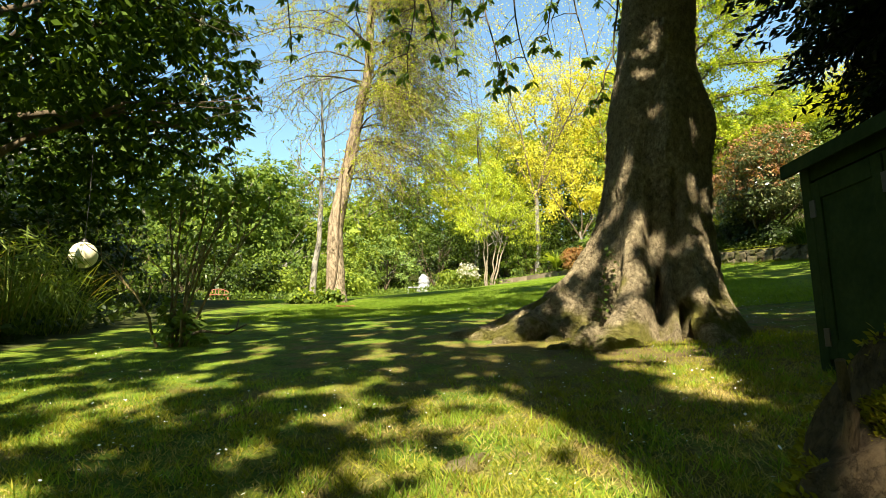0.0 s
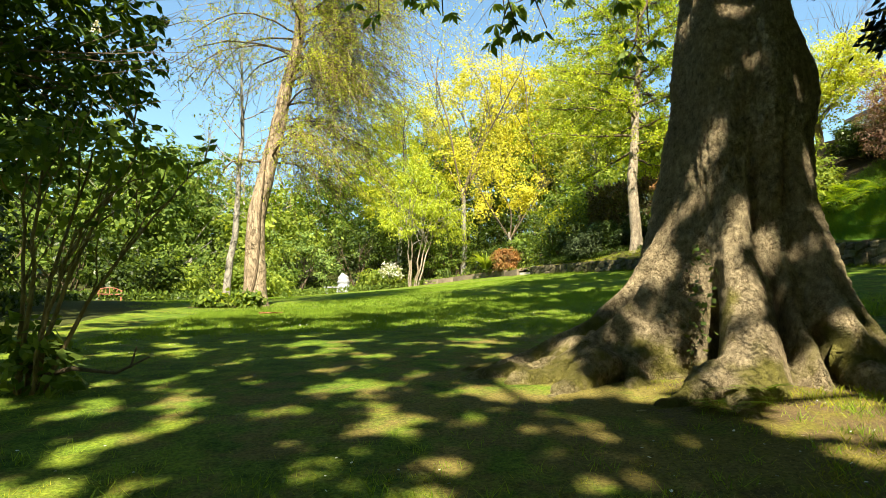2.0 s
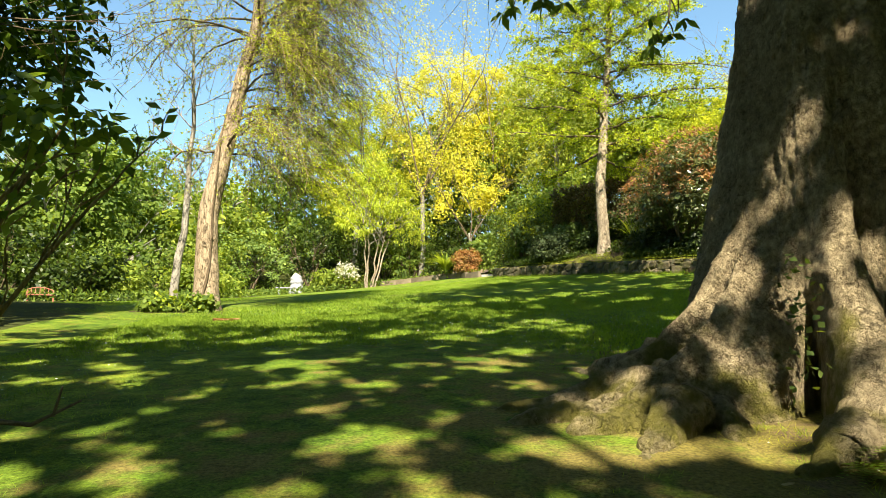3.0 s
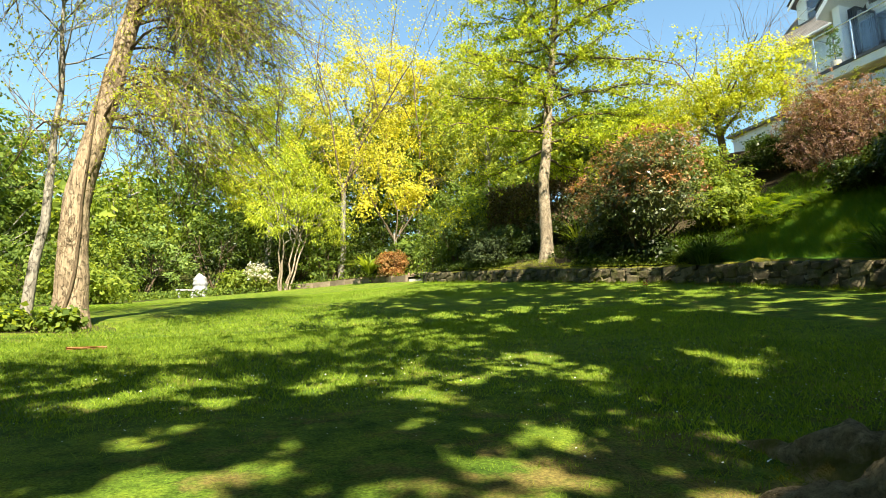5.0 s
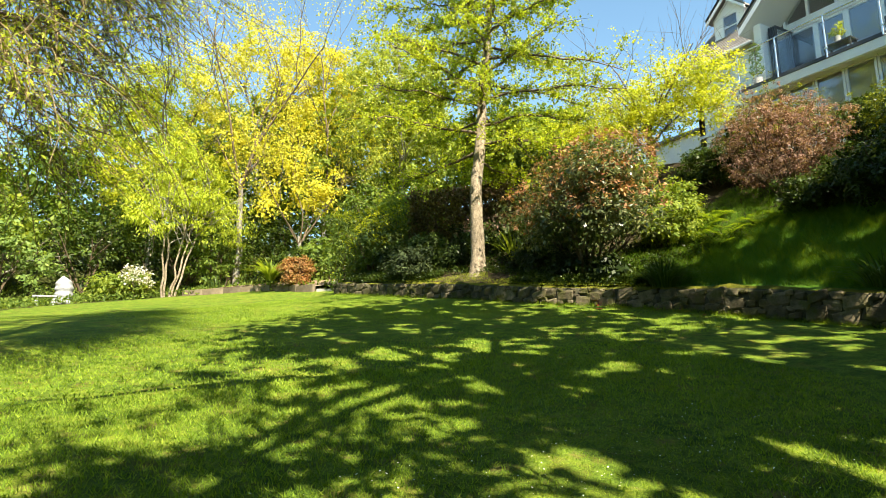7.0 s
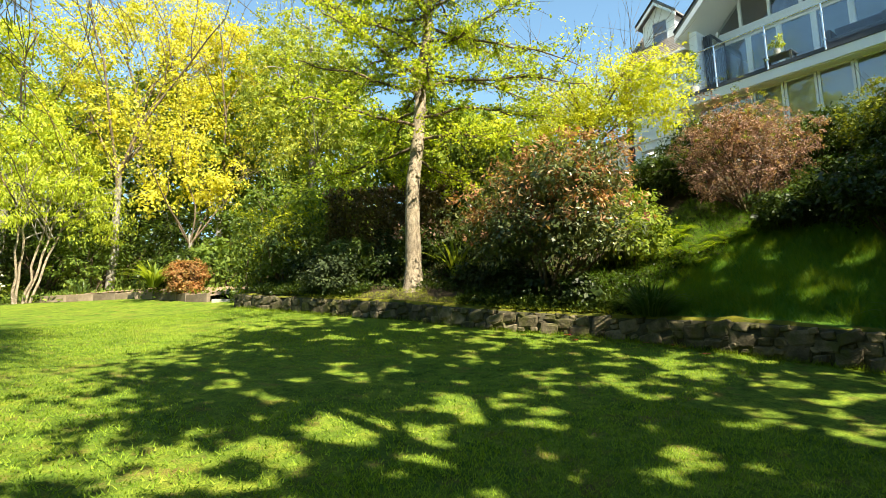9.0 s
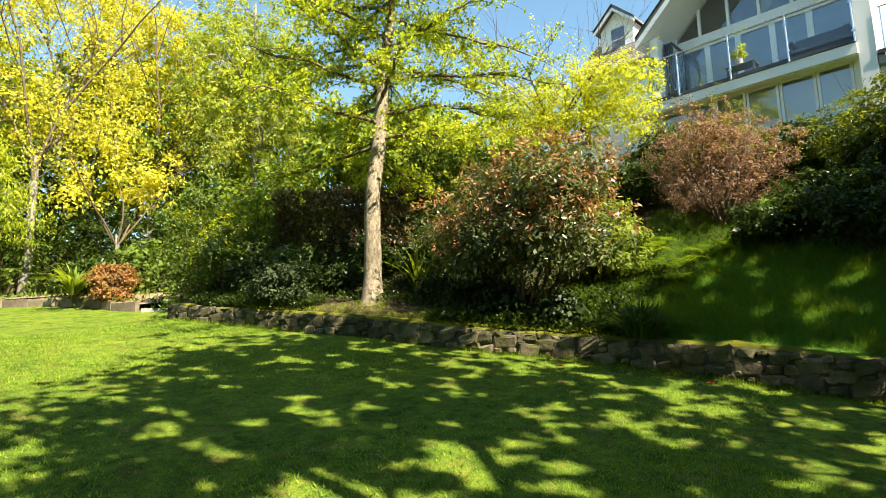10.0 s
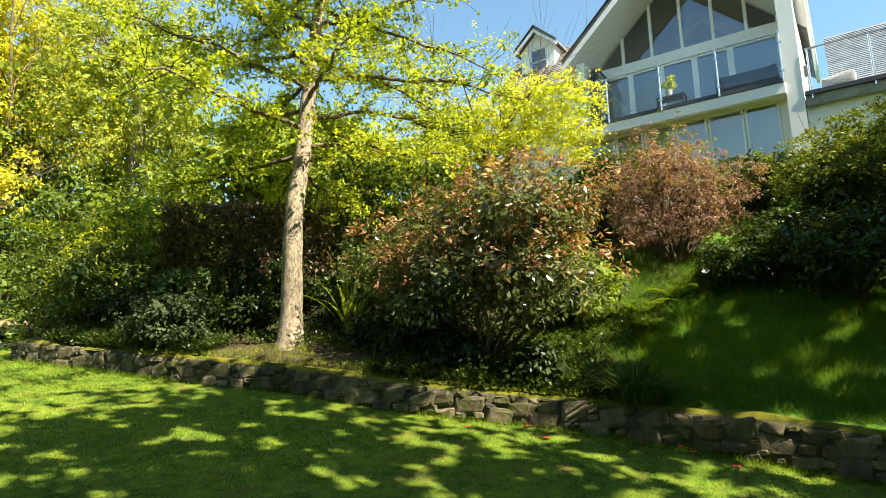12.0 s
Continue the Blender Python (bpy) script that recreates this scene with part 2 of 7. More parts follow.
B_OLD = bark("old_tree_bark", (0.15, 0.118, 0.070), (0.62, 0.52, 0.335), 9.0, 0.27, 0.08, (1, 1, 0.8), 27.0)
B_LARCH = bark("larch_bark", (0.16, 0.122, 0.080), (0.49, 0.40, 0.285), 7.0, 0.0, 0.025, (1, 1, 0.3), 11.0)
B_GREY = bark("grey_bark", (0.17, 0.16, 0.14), (0.42, 0.40, 0.35), 6.0, 0.0, 0.015)
B_PALE = bark("pale_bark", (0.14, 0.115, 0.082), (0.43, 0.37, 0.28), 5.0, 0.0, 0.015, (1, 1, 0.6), 7.0)
B_TWIG = bark("twig_bark", (0.075, 0.055, 0.035), (0.17, 0.135, 0.09), 14.0, 0.0, 0.006)
B_TWIG_PALE = bark("pale_twig_bark", (0.14, 0.105, 0.05), (0.30, 0.24, 0.115), 14.0, 0.0, 0.006)
B_STEM = bark("stem_bark", (0.10, 0.075, 0.05), (0.24, 0.19, 0.13), 14.0, 0.0, 0.006)
B_MOSSY = bark("mossy_bark", (0.050, 0.034, 0.018), (0.17, 0.125, 0.070), 16.0, 0.22, 0.02)

L_CHESTNUT = foliage("chestnut_leaf", (0.024, 0.050, 0.005), (0.045, 0.085, 0.008), (0.095, 0.150, 0.012), 0.28)
L_YELLOW = foliage("golden_leaf", (0.31, 0.32, 0.026), (0.51, 0.47, 0.036), (0.65, 0.58, 0.055), 0.45)
L_GOLD = foliage("pale_golden_leaf", (0.345, 0.355, 0.046), (0.53, 0.50, 0.062), (0.68, 0.62, 0.095), 0.45)
L_LIME = foliage("lime_leaf", (0.21, 0.27, 0.022), (0.34, 0.38, 0.032), (0.47, 0.47, 0.045), 0.5)
L_LINDEN = foliage("olive_lime_leaf", (0.17, 0.22, 0.04), (0.28, 0.325, 0.06), (0.39, 0.42, 0.085), 0.48)
L_GINKGO = foliage("fresh_lime_leaf", (0.23, 0.32, 0.028), (0.35, 0.42, 0.040), (0.47, 0.51, 0.055), 0.5)
L_LARCH = foliage("larch_needle", (0.25, 0.33, 0.04), (0.38, 0.45, 0.055), (0.51, 0.56, 0.08), 0.48)
L_MAGNOLIA = foliage("yellow_lime_leaf", (0.31, 0.37, 0.030), (0.45, 0.48, 0.044), (0.58, 0.57, 0.065), 0.5)
# the bed's deep shade is put into this leaf's colour
L_SHADED = foliage("shade_darkened_leaf", (0.012, 0.024, 0.005), (0.024, 0.042, 0.008), (0.048, 0.072, 0.014), 0.25, 0.45, 0.2)
L_MID = foliage("mid_green_leaf", (0.070, 0.120, 0.024), (0.13, 0.195, 0.037), (0.21, 0.275, 0.055), 0.45)
L_FRESH = foliage("fresh_green_leaf", (0.115, 0.175, 0.030), (0.20, 0.265, 0.043), (0.30, 0.35, 0.062), 0.48)
L_DARK = foliage("dark_green_leaf", (0.020, 0.038, 0.006), (0.040, 0.068, 0.009), (0.080, 0.115, 0.014), 0.3, 0.4, 0.25)
L_HEDGE = foliage("hedge_leaf", (0.055, 0.092, 0.022), (0.10, 0.15, 0.035), (0.175, 0.235, 0.06), 0.35, 0.4, 0.25)
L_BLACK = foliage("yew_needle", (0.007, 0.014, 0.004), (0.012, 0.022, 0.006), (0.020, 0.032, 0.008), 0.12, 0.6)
L_GLAUCOUS = foliage("grey_green_leaf", (0.10, 0.165, 0.045), (0.165, 0.24, 0.065), (0.24, 0.32, 0.09), 0.4)
L_GREYLEAF = foliage("dull_green_leaf", (0.030, 0.045, 0.020), (0.055, 0.078, 0.034), (0.095, 0.125, 0.055), 0.3)
L_PHOTINIA = foliage("photinia_leaf", (0.048, 0.074, 0.028), (0.100, 0.130, 0.045), (0.23, 0.24, 0.11), 0.35, 0.28, 0.5)
L_RED = foliage("red_young_leaf", (0.20, 0.088, 0.052), (0.32, 0.17, 0.092), (0.44, 0.30, 0.15), 0.35, 0.35)
L_BERBERIS = foliage("bronze_leaf", (0.135, 0.073, 0.062), (0.25, 0.145, 0.12), (0.38, 0.27, 0.20), 0.35)
L_COPPER = foliage("copper_leaf", (0.070, 0.054, 0.028), (0.12, 0.095, 0.044), (0.19, 0.16, 0.065), 0.3, 0.4, 0.25)
L_OLIVE = foliage("olive_leaf", (0.09, 0.12, 0.016), (0.16, 0.19, 0.022), (0.25, 0.27, 0.035), 0.35)
L_ORANGE = foliage("orange_leaf", (0.25, 0.115, 0.045), (0.35, 0.18, 0.07), (0.28, 0.23, 0.08), 0.35)
L_STRAP = foliage("strap_leaf", (0.035, 0.070, 0.018), (0.060, 0.105, 0.026), (0.11, 0.16, 0.045), 0.3, 0.35)
L_REED = foliage("reed_leaf", (0.10, 0.15, 0.028), (0.17, 0.23, 0.045), (0.28, 0.33, 0.085), 0.45)
L_FERN = foliage("fern_leaf", (0.090, 0.150, 0.012), (0.14, 0.21, 0.016), (0.19, 0.26, 0.02), 0.45)
L_GRASS = foliage("grass_blade", (0.100, 0.182, 0.022), (0.198, 0.300, 0.036), (0.305, 0.40, 0.058), 0.45, 0.6, 0.06)
L_NEARGRASS = foliage("worn_grass_blade", (0.118, 0.150, 0.018), (0.235, 0.250, 0.032), (0.39, 0.36, 0.060), 0.4, 0.6, 0.06)
L_STRAW = foliage("dry_grass_blade", (0.24, 0.19, 0.06), (0.36, 0.29, 0.10), (0.46, 0.38, 0.16), 0.3)
L_TALL = foliage("tall_grass_blade", (0.052, 0.125, 0.014), (0.095, 0.195, 0.02), (0.155, 0.265, 0.03), 0.45)
L_MOSS = foliage("moss_tuft", (0.10, 0.10, 0.008), (0.17, 0.16, 0.010), (0.24, 0.22, 0.014), 0.3)
L_SWARD = foliage("moss_sward", (0.15, 0.20, 0.02), (0.23, 0.27, 0.028), (0.32, 0.35, 0.04), 0.35)
L_WHITEFL = foliage("white_blossom", (0.62, 0.58, 0.56), (0.74, 0.70, 0.68), (0.80, 0.76, 0.70), 0.3)


# ---- shapes ----
class Geo:
    """Collects vertices and three- or four-sided faces for one mesh."""

    def __init__(self):
        self.v, self.f, self.n = [], [], 0

    def add(self, verts, faces):
        self.v.append(np.asarray(verts, dtype=np.float64).reshape(-1, 3))
        self.f.append(np.asarray(faces, dtype=np.int64) + self.n)
        self.n += len(self.v[-1])

    def mesh(self, name, mat, smooth=False):
        me = bpy.data.meshes.new(name)
        v = np.concatenate(self.v)
        me.vertices.add(len(v))
        me.vertices.foreach_set("co", v.ravel())
        loops = np.concatenate([f.ravel() for f in self.f])
        sizes = np.concatenate([np.full(len(f), f.shape[1]) for f in self.f])
        me.loops.add(len(loops))
        me.loops.foreach_set("vertex_index", loops)
        me.polygons.add(len(sizes))
        me.polygons.foreach_set("loop_start", np.concatenate(([0], np.cumsum(sizes)[:-1])))
        me.polygons.foreach_set("loop_total", sizes)
        if smooth:
            me.polygons.foreach_set("use_smooth", np.ones(len(sizes), dtype=bool))
        me.materials.append(mat)
        me.update(calc_edges=True)
        return me


def part(name, geo, mat, parent=None, label="", smooth=False, kind=""):
    """Links geo (a Geo, bmesh or mesh) as one object under its thing."""
    if isinstance(geo, Geo):
        me = geo.mesh(name, mat, smooth)
    elif isinstance(geo, bmesh.types.BMesh):
        me = bpy.data.meshes.new(name)
        geo.to_mesh(me)
        geo.free()
        me.materials.append(mat)
        if smooth:
            for p in me.polygons:
                p.use_smooth = True
    else:
        me = geo
    ob = new(name, me)
    if parent is not None:
        ob.parent = parent
    return tagged(ob, label, kind=kind)


def thing(name, x, y, z, label, category, group="", rz=0.0, kind=""):
    ob = new(name)
    ob.empty_display_size = 0.2
    ob.matrix_basis = pose(x, y, z, 0, 0, rz)
    return tagged(ob, label, category, group, kind)


def box(x0, y0, z0, x1, y1, z1, bevel=0.0):
    bm = bmesh.new()
    bmesh.ops.create_cube(bm, size=1.0)
    for v in bm.verts:
        v.co = Vector(((x0 + x1) / 2 + v.co.x * (x1 - x0), (y0 + y1) / 2 + v.co.y * (y1 - y0), (z0 + z1) / 2 + v.co.z * (z1 - z0)))
    if bevel:
        bmesh.ops.bevel(bm, geom=bm.edges[:], offset=bevel, segments=2, affect="EDGES", profile=0.6)
    return bm


def unit(a):
    return a / np.maximum(np.linalg.norm(a, axis=-1, keepdims=True), 1e-9)


def tube(geo, pts, radii, sides=7, close=True):
    pts = np.asarray(pts, float)
    n = len(pts)
    radii = np.asarray(radii, float) * np.ones(n)
    tan = unit(np.gradient(pts, axis=0))
    ref = np.array([0.0, 0, 1]) if abs(tan[0][2]) < 0.9 else np.array([1.0, 0, 0])
    side = unit(np.cross(tan, ref))
    up = np.cross(side, tan)
    ang = np.linspace(0, 2 * np.pi, sides, endpoint=False)
    ring = side[:, None, :] * np.cos(ang)[None, :, None] + up[:, None, :] * np.sin(ang)[None, :, None]
    v = pts[:, None, :] + ring * radii[:, None, None]
    i, j = np.meshgrid(np.arange(n - 1), np.arange(sides), indexing="ij")
    jn = (j + 1) % sides
    f = np.stack([i * sides + j, i * sides + jn, (i + 1) * sides + jn, (i + 1) * sides + j], -1).reshape(-1, 4)
    geo.add(v.reshape(-1, 3), f)
    if close:
        for k, flip in ((0, True), (n - 1, False)):
            base = geo.n
            ringv = v[k]
            geo.add(np.vstack([ringv, pts[k]]), [[(a + 1) % sides, a, sides] if flip else [a, (a + 1) % sides, sides] for a in range(sides)])


def curve_pts(p0, p1, n, bow, rng, wob=0.0):
    t = np.linspace(0, 1, n)[:, None]
    p = np.asarray(p0) * (1 - t) + np.asarray(p1) * t + np.asarray(bow) * (4 * t * (1 - t))
    if wob:
        p[1:-1] += rng.normal(0, wob, (n - 2, 3))
    return p


def leaves(geo, pts, axis, length, width, rng, fold=0.25, jitter=0.6):
    """One folded four-cornered leaf at every point, along its axis."""
    n = len(pts)
    if n == 0:
        return
    a = unit(np.asarray(axis) * np.ones((n, 3)) + rng.normal(0, jitter, (n, 3)))
    s = unit(np.cross(a, rng.normal(0, 1, (n, 3)) + np.array([0, 0, 1.2])))
    nn = np.cross(s, a)
    k = rng.uniform(0.7, 1.25, (n, 1))
    L, W = length * k, width * k * 0.5
    v = np.stack([pts, pts + a * L * 0.5 + s * W + nn * W * fold, pts + a * L, pts + a * L * 0.5 - s * W + nn * W * fold], 1)
    geo.add(v.reshape(-1, 3), np.arange(n * 4).reshape(n, 4))


def lobes_points(rng, lobes, n, shell=0.5):
    lobes = np.asarray(lobes, float)
    w = (lobes[:, 3] * lobes[:, 4] * lobes[:, 5]) ** 0.67
    pick = rng.choice(len(lobes), n, p=w / w.sum())
    d = unit(rng.normal(0, 1, (n, 3)))
    r = shell + (1 - shell) * rng.random((n, 1)) ** 0.6
    return lobes[pick, :3] + d * r * lobes[pick, 3:], d


def faced_leaves(geo, p, face, axis, length, width, rng, fold=0.2):
    """Folded leaves whose upper sides look along face."""
    n = len(p)
    if n == 0:
        return
    f = unit(face)
    a = unit(axis - f * np.sum(axis * f, -1, keepdims=True))
    s = np.cross(f, a)
    k = rng.uniform(0.65, 1.3, (n, 1))
    L, W = length * k, width * k * 0.5
    v = np.stack([p, p + a * L * 0.5 + s * W - f * W * fold, p + a * L, p + a * L * 0.5 - s * W - f * W * fold], 1)
    geo.add(v.reshape(-1, 3), np.arange(n * 4).reshape(n, 4))


def leafy(geo, rng, lobes, clumps, per, spread, length, width, droop=0.3, shell=0.5, keep=None, gaps=None):
    """Sprays of leaves through a set of lobes, each spray a small cushion that looks outward and up."""
    c, d = lobes_points(rng, lobes, clumps, shell)
    if keep is not None:
        ok = keep(c)
        c, d = c[ok], d[ok]
    n = len(c) * per
    if gaps is not None:
        p = np.repeat(c, per, 0) + rng.normal(0, spread, (n, 3)) * np.array([1, 1, 0.7])
        ax = np.repeat(d, per, 0) * 0.7 + np.array([0, 0, -droop])
        ok = ~gaps(p)
        leaves(geo, p[ok], ax[ok], length, width, rng)
        return
    e = unit(rng.normal(0, 1, (n, 3)) + np.array([0, 0, 0.3]))
    r = np.repeat(spread * rng.uniform(0.8, 2.0, len(c)), per)[:, None] * rng.random((n, 1)) ** 0.5
    dd = np.repeat(d, per, 0)
    p = np.repeat(c, per, 0) + e * r * np.array([1, 1, 0.65])
    face = e * 0.8 + dd * 0.45 + np.array([0, 0, 0.4]) + rng.normal(0, 0.4, (n, 3))
    axis = dd * 0.6 + e * 0.4 + rng.normal(0, 0.6, (n, 3)) + np.array([0, 0, -droop])
    faced_leaves(geo, p, face, axis, length, width, rng)


def blob_lobes(rng, cx, cy, cz, rx, ry, rz, n=7, small=0.55):
    """Uneven lobes that fill an ellipsoid."""
    out = [(cx, cy, cz, rx * 0.72, ry * 0.72, rz * 0.75)]
    for i in range(n):
        a = 2 * np.pi * (i + rng.random()) / n
        e = rng.uniform(-0.5, 0.9)
        k = rng.uniform(0.75, 1.2) * small
        q = math.sqrt(max(0.0, 1 - e * e))
        out.append((cx + rx * 0.6 * math.cos(a) * q, cy + ry * 0.6 * math.sin(a) * q, cz + rz * 0.6 * e, rx * k, ry * k, rz * k * 0.9))
    return out


def branch(geo, rng, p, d, length, r, depth, tips, kids=4, spread=0.7, lift=0.1, sides=6, steps=6, end=0.35):
    """A limb that bends and forks; its outer points go into tips."""
    pts, q, dd = [np.array(p, float)], np.array(p, float), unit(np.array(d, float))
    for i in range(steps):
        dd = unit(dd + rng.normal(0, 0.13, 3) + np.array([0, 0, lift * 0.3]))
        q = q + dd * length / steps
        pts.append(q)
    pts = np.array(pts)
    tube(geo, pts, np.linspace(r, r * end, len(pts)), sides)
    if depth == 0:
        tips.extend(pts[2:])
        return
    for k in range(kids):
        i = int(rng.integers(2, steps + 1))
        nd = unit(unit(pts[i] - pts[i - 1]) + unit(rng.normal(0, 1, 3)) * spread + np.array([0, 0, lift]))
        branch(geo, rng, pts[i], nd, length * rng.uniform(0.5, 0.75), max(r * (1 - 0.65 * i / steps) * 0.6, 0.006), depth - 1, tips, kids, spread, lift, max(4, sides - 1), max(4, steps - 1))
    tips.append(pts[-1])


# ---- the lie of the land ----
WALL_Y = (-40.0, 6.0, 10.0, 12.0, 14.0, 15.1, 16.0, 17.0, 18.0, 19.0, 20.6, 21.7, 23.0, 24.6, 27.3, 29.0, 33.0, 45.0, 90.0)
WALL_X = (12.0, 9.8, 9.35, 9.15, 9.0, 8.92, 8.82, 8.6, 8.25, 8.05, 7.88, 7.6, 7.2, 6.9, 6.35, 7.9, 9.0, 10.5, 14.0)


def wall_x(y):
    return np.interp(y, WALL_Y, WALL_X)


def wall_h(y):
    return np.interp(y, (10, 14, 16, 23, 27.3, 29, 33), (0.55, 0.52, 0.40, 0.42, 0.40, 0.25, 0.2))


def lawn_z(x, y):
    x, y = np.clip(x, -16, 14), np.asarray(y, float)
    yc = np.clip(y, -12, 60)
    z = -0.086 + 0.0179 * x + 0.1486 * yc - 0.00062 * yc * yc + 0.00213 * x * yc + 0.0048 * x * x
    return z


def land_z(x, y):
    x, y = np.asarray(x, float), np.asarray(y, float)
    w = wall_x(y)
    d = x - w - 0.2
    dd = np.clip(d, 0, 9.0)
    bank = lawn_z(w, y) + wall_h(y) + 0.36 * dd + 0.016 * dd * dd
    # wooded rise beyond the far and the left edge
    rise = 0.28 * np.clip(y - 41, 0, 22) * np.clip((14 - x) / 6, 0, 1) + 0.30 * np.clip(-13 - x, 0, 20) * np.clip((y + 6) / 8, 0, 1)
    return np.where(d > 0, bank, lawn_z(np.minimum(x, w), y)) + rise


def gz(x, y):
    return float(land_z(x, y))


def lawn_edge(x, y):
    """Above zero on the mown lawn."""
    left = np.interp(y, (-20, 2, 6, 7.5, 10.5, 15.5, 22.5, 23.5), (-9, -5.2, -4.5, -4.4, -5.4, -7.3, -8.8, -8.8))
    far = np.interp(x, (-9, -8.2, -6, -4, -1.8, 2.3, 5.0, 6.3, 8), (22.3, 22.6, 25.0, 31.0, 37.6, 38.2, 35.5, 30.3, 28.6))
    return np.minimum(x - left, far - y)


# ---- ground: one sheet to the horizon ----
def build_ground():
    fine = np.arange(-14, 0, 0.35)
    s = np.concatenate([[-400, -200, -100, -60, -40, -30, -24, -19], fine - 0.0, [0.0, 0.02, 0.18, 0.2, 0.5, 0.9, 1.4, 2, 2.7, 3.5, 4.4, 5.4, 6.5, 7.8, 9.2, 10.6, 11.8, 14, 20, 40, 100, 400]])
    yy = np.concatenate([[-300, -120, -60, -30, -18], np.arange(-12, 44, 0.35), [46, 50, 56, 64, 80, 110, 160, 260, 500]])
    S, Y = np.meshgrid(s, yy)
    X = wall_x(Y) + S
    Z = np.where((S <= 0.02) & (S > -1), lawn_z(np.minimum(X, wall_x(Y)), Y), land_z(X, Y))
    Z = np.where((S > 0.1) & (S <= 0.2), lawn_z(wall_x(Y), Y) + wall_h(Y), Z)
    rng = np.random.default_rng(3)
    lump = np.zeros_like(Z)
    for k in range(14):
        a, f, ph = rng.uniform(0, 6.28), rng.uniform(0.4, 2.4), rng.uniform(0, 6.28)
        lump += np.sin((np.cos(a) * X + np.sin(a) * Y) * f + ph) / f
    Z = Z + np.where(np.abs(S - 0.1) < 0.15, 0, 0.006 * lump)
    g = Geo()
    n, m = S.shape
    i, j = np.meshgrid(np.arange(n - 1), np.arange(m - 1), indexing="ij")
    f = np.stack([i * m + j, i * m + j + 1, (i + 1) * m + j + 1, (i + 1) * m + j], -1).reshape(-1, 4)
    g.add(np.stack([X, Y, Z], -1).reshape(-1, 3), f)
    me = g.mesh("ground", M_LAWN, True)
    for mt in (M_BANK, M_SOIL, M_LITTER):
        me.materials.append(mt)
    cx, cy, cs = X.ravel()[f].mean(1), Y.ravel()[f].mean(1), S.ravel()[f].mean(1)
    idx = np.where(lawn_edge(cx, cy) > 0, 0, 3)
    idx = np.where((cs > 0.02) & (cy < 16.0), 1, idx)
    idx = np.where((cs > 0.02) & (cy >= 16.0), 2, idx)
    idx = np.where((np.hypot(cx + 3.4, (cy - 16.0) * 1.3) < 1.0), 2, idx)
    me.polygons.foreach_set("material_index", idx.astype(np.int32))
    return tagged(new("ground", me), "mown green lawn sloping up, with mossy worn patches and a rough grass bank", "lawn", kind="structure")


build_ground()


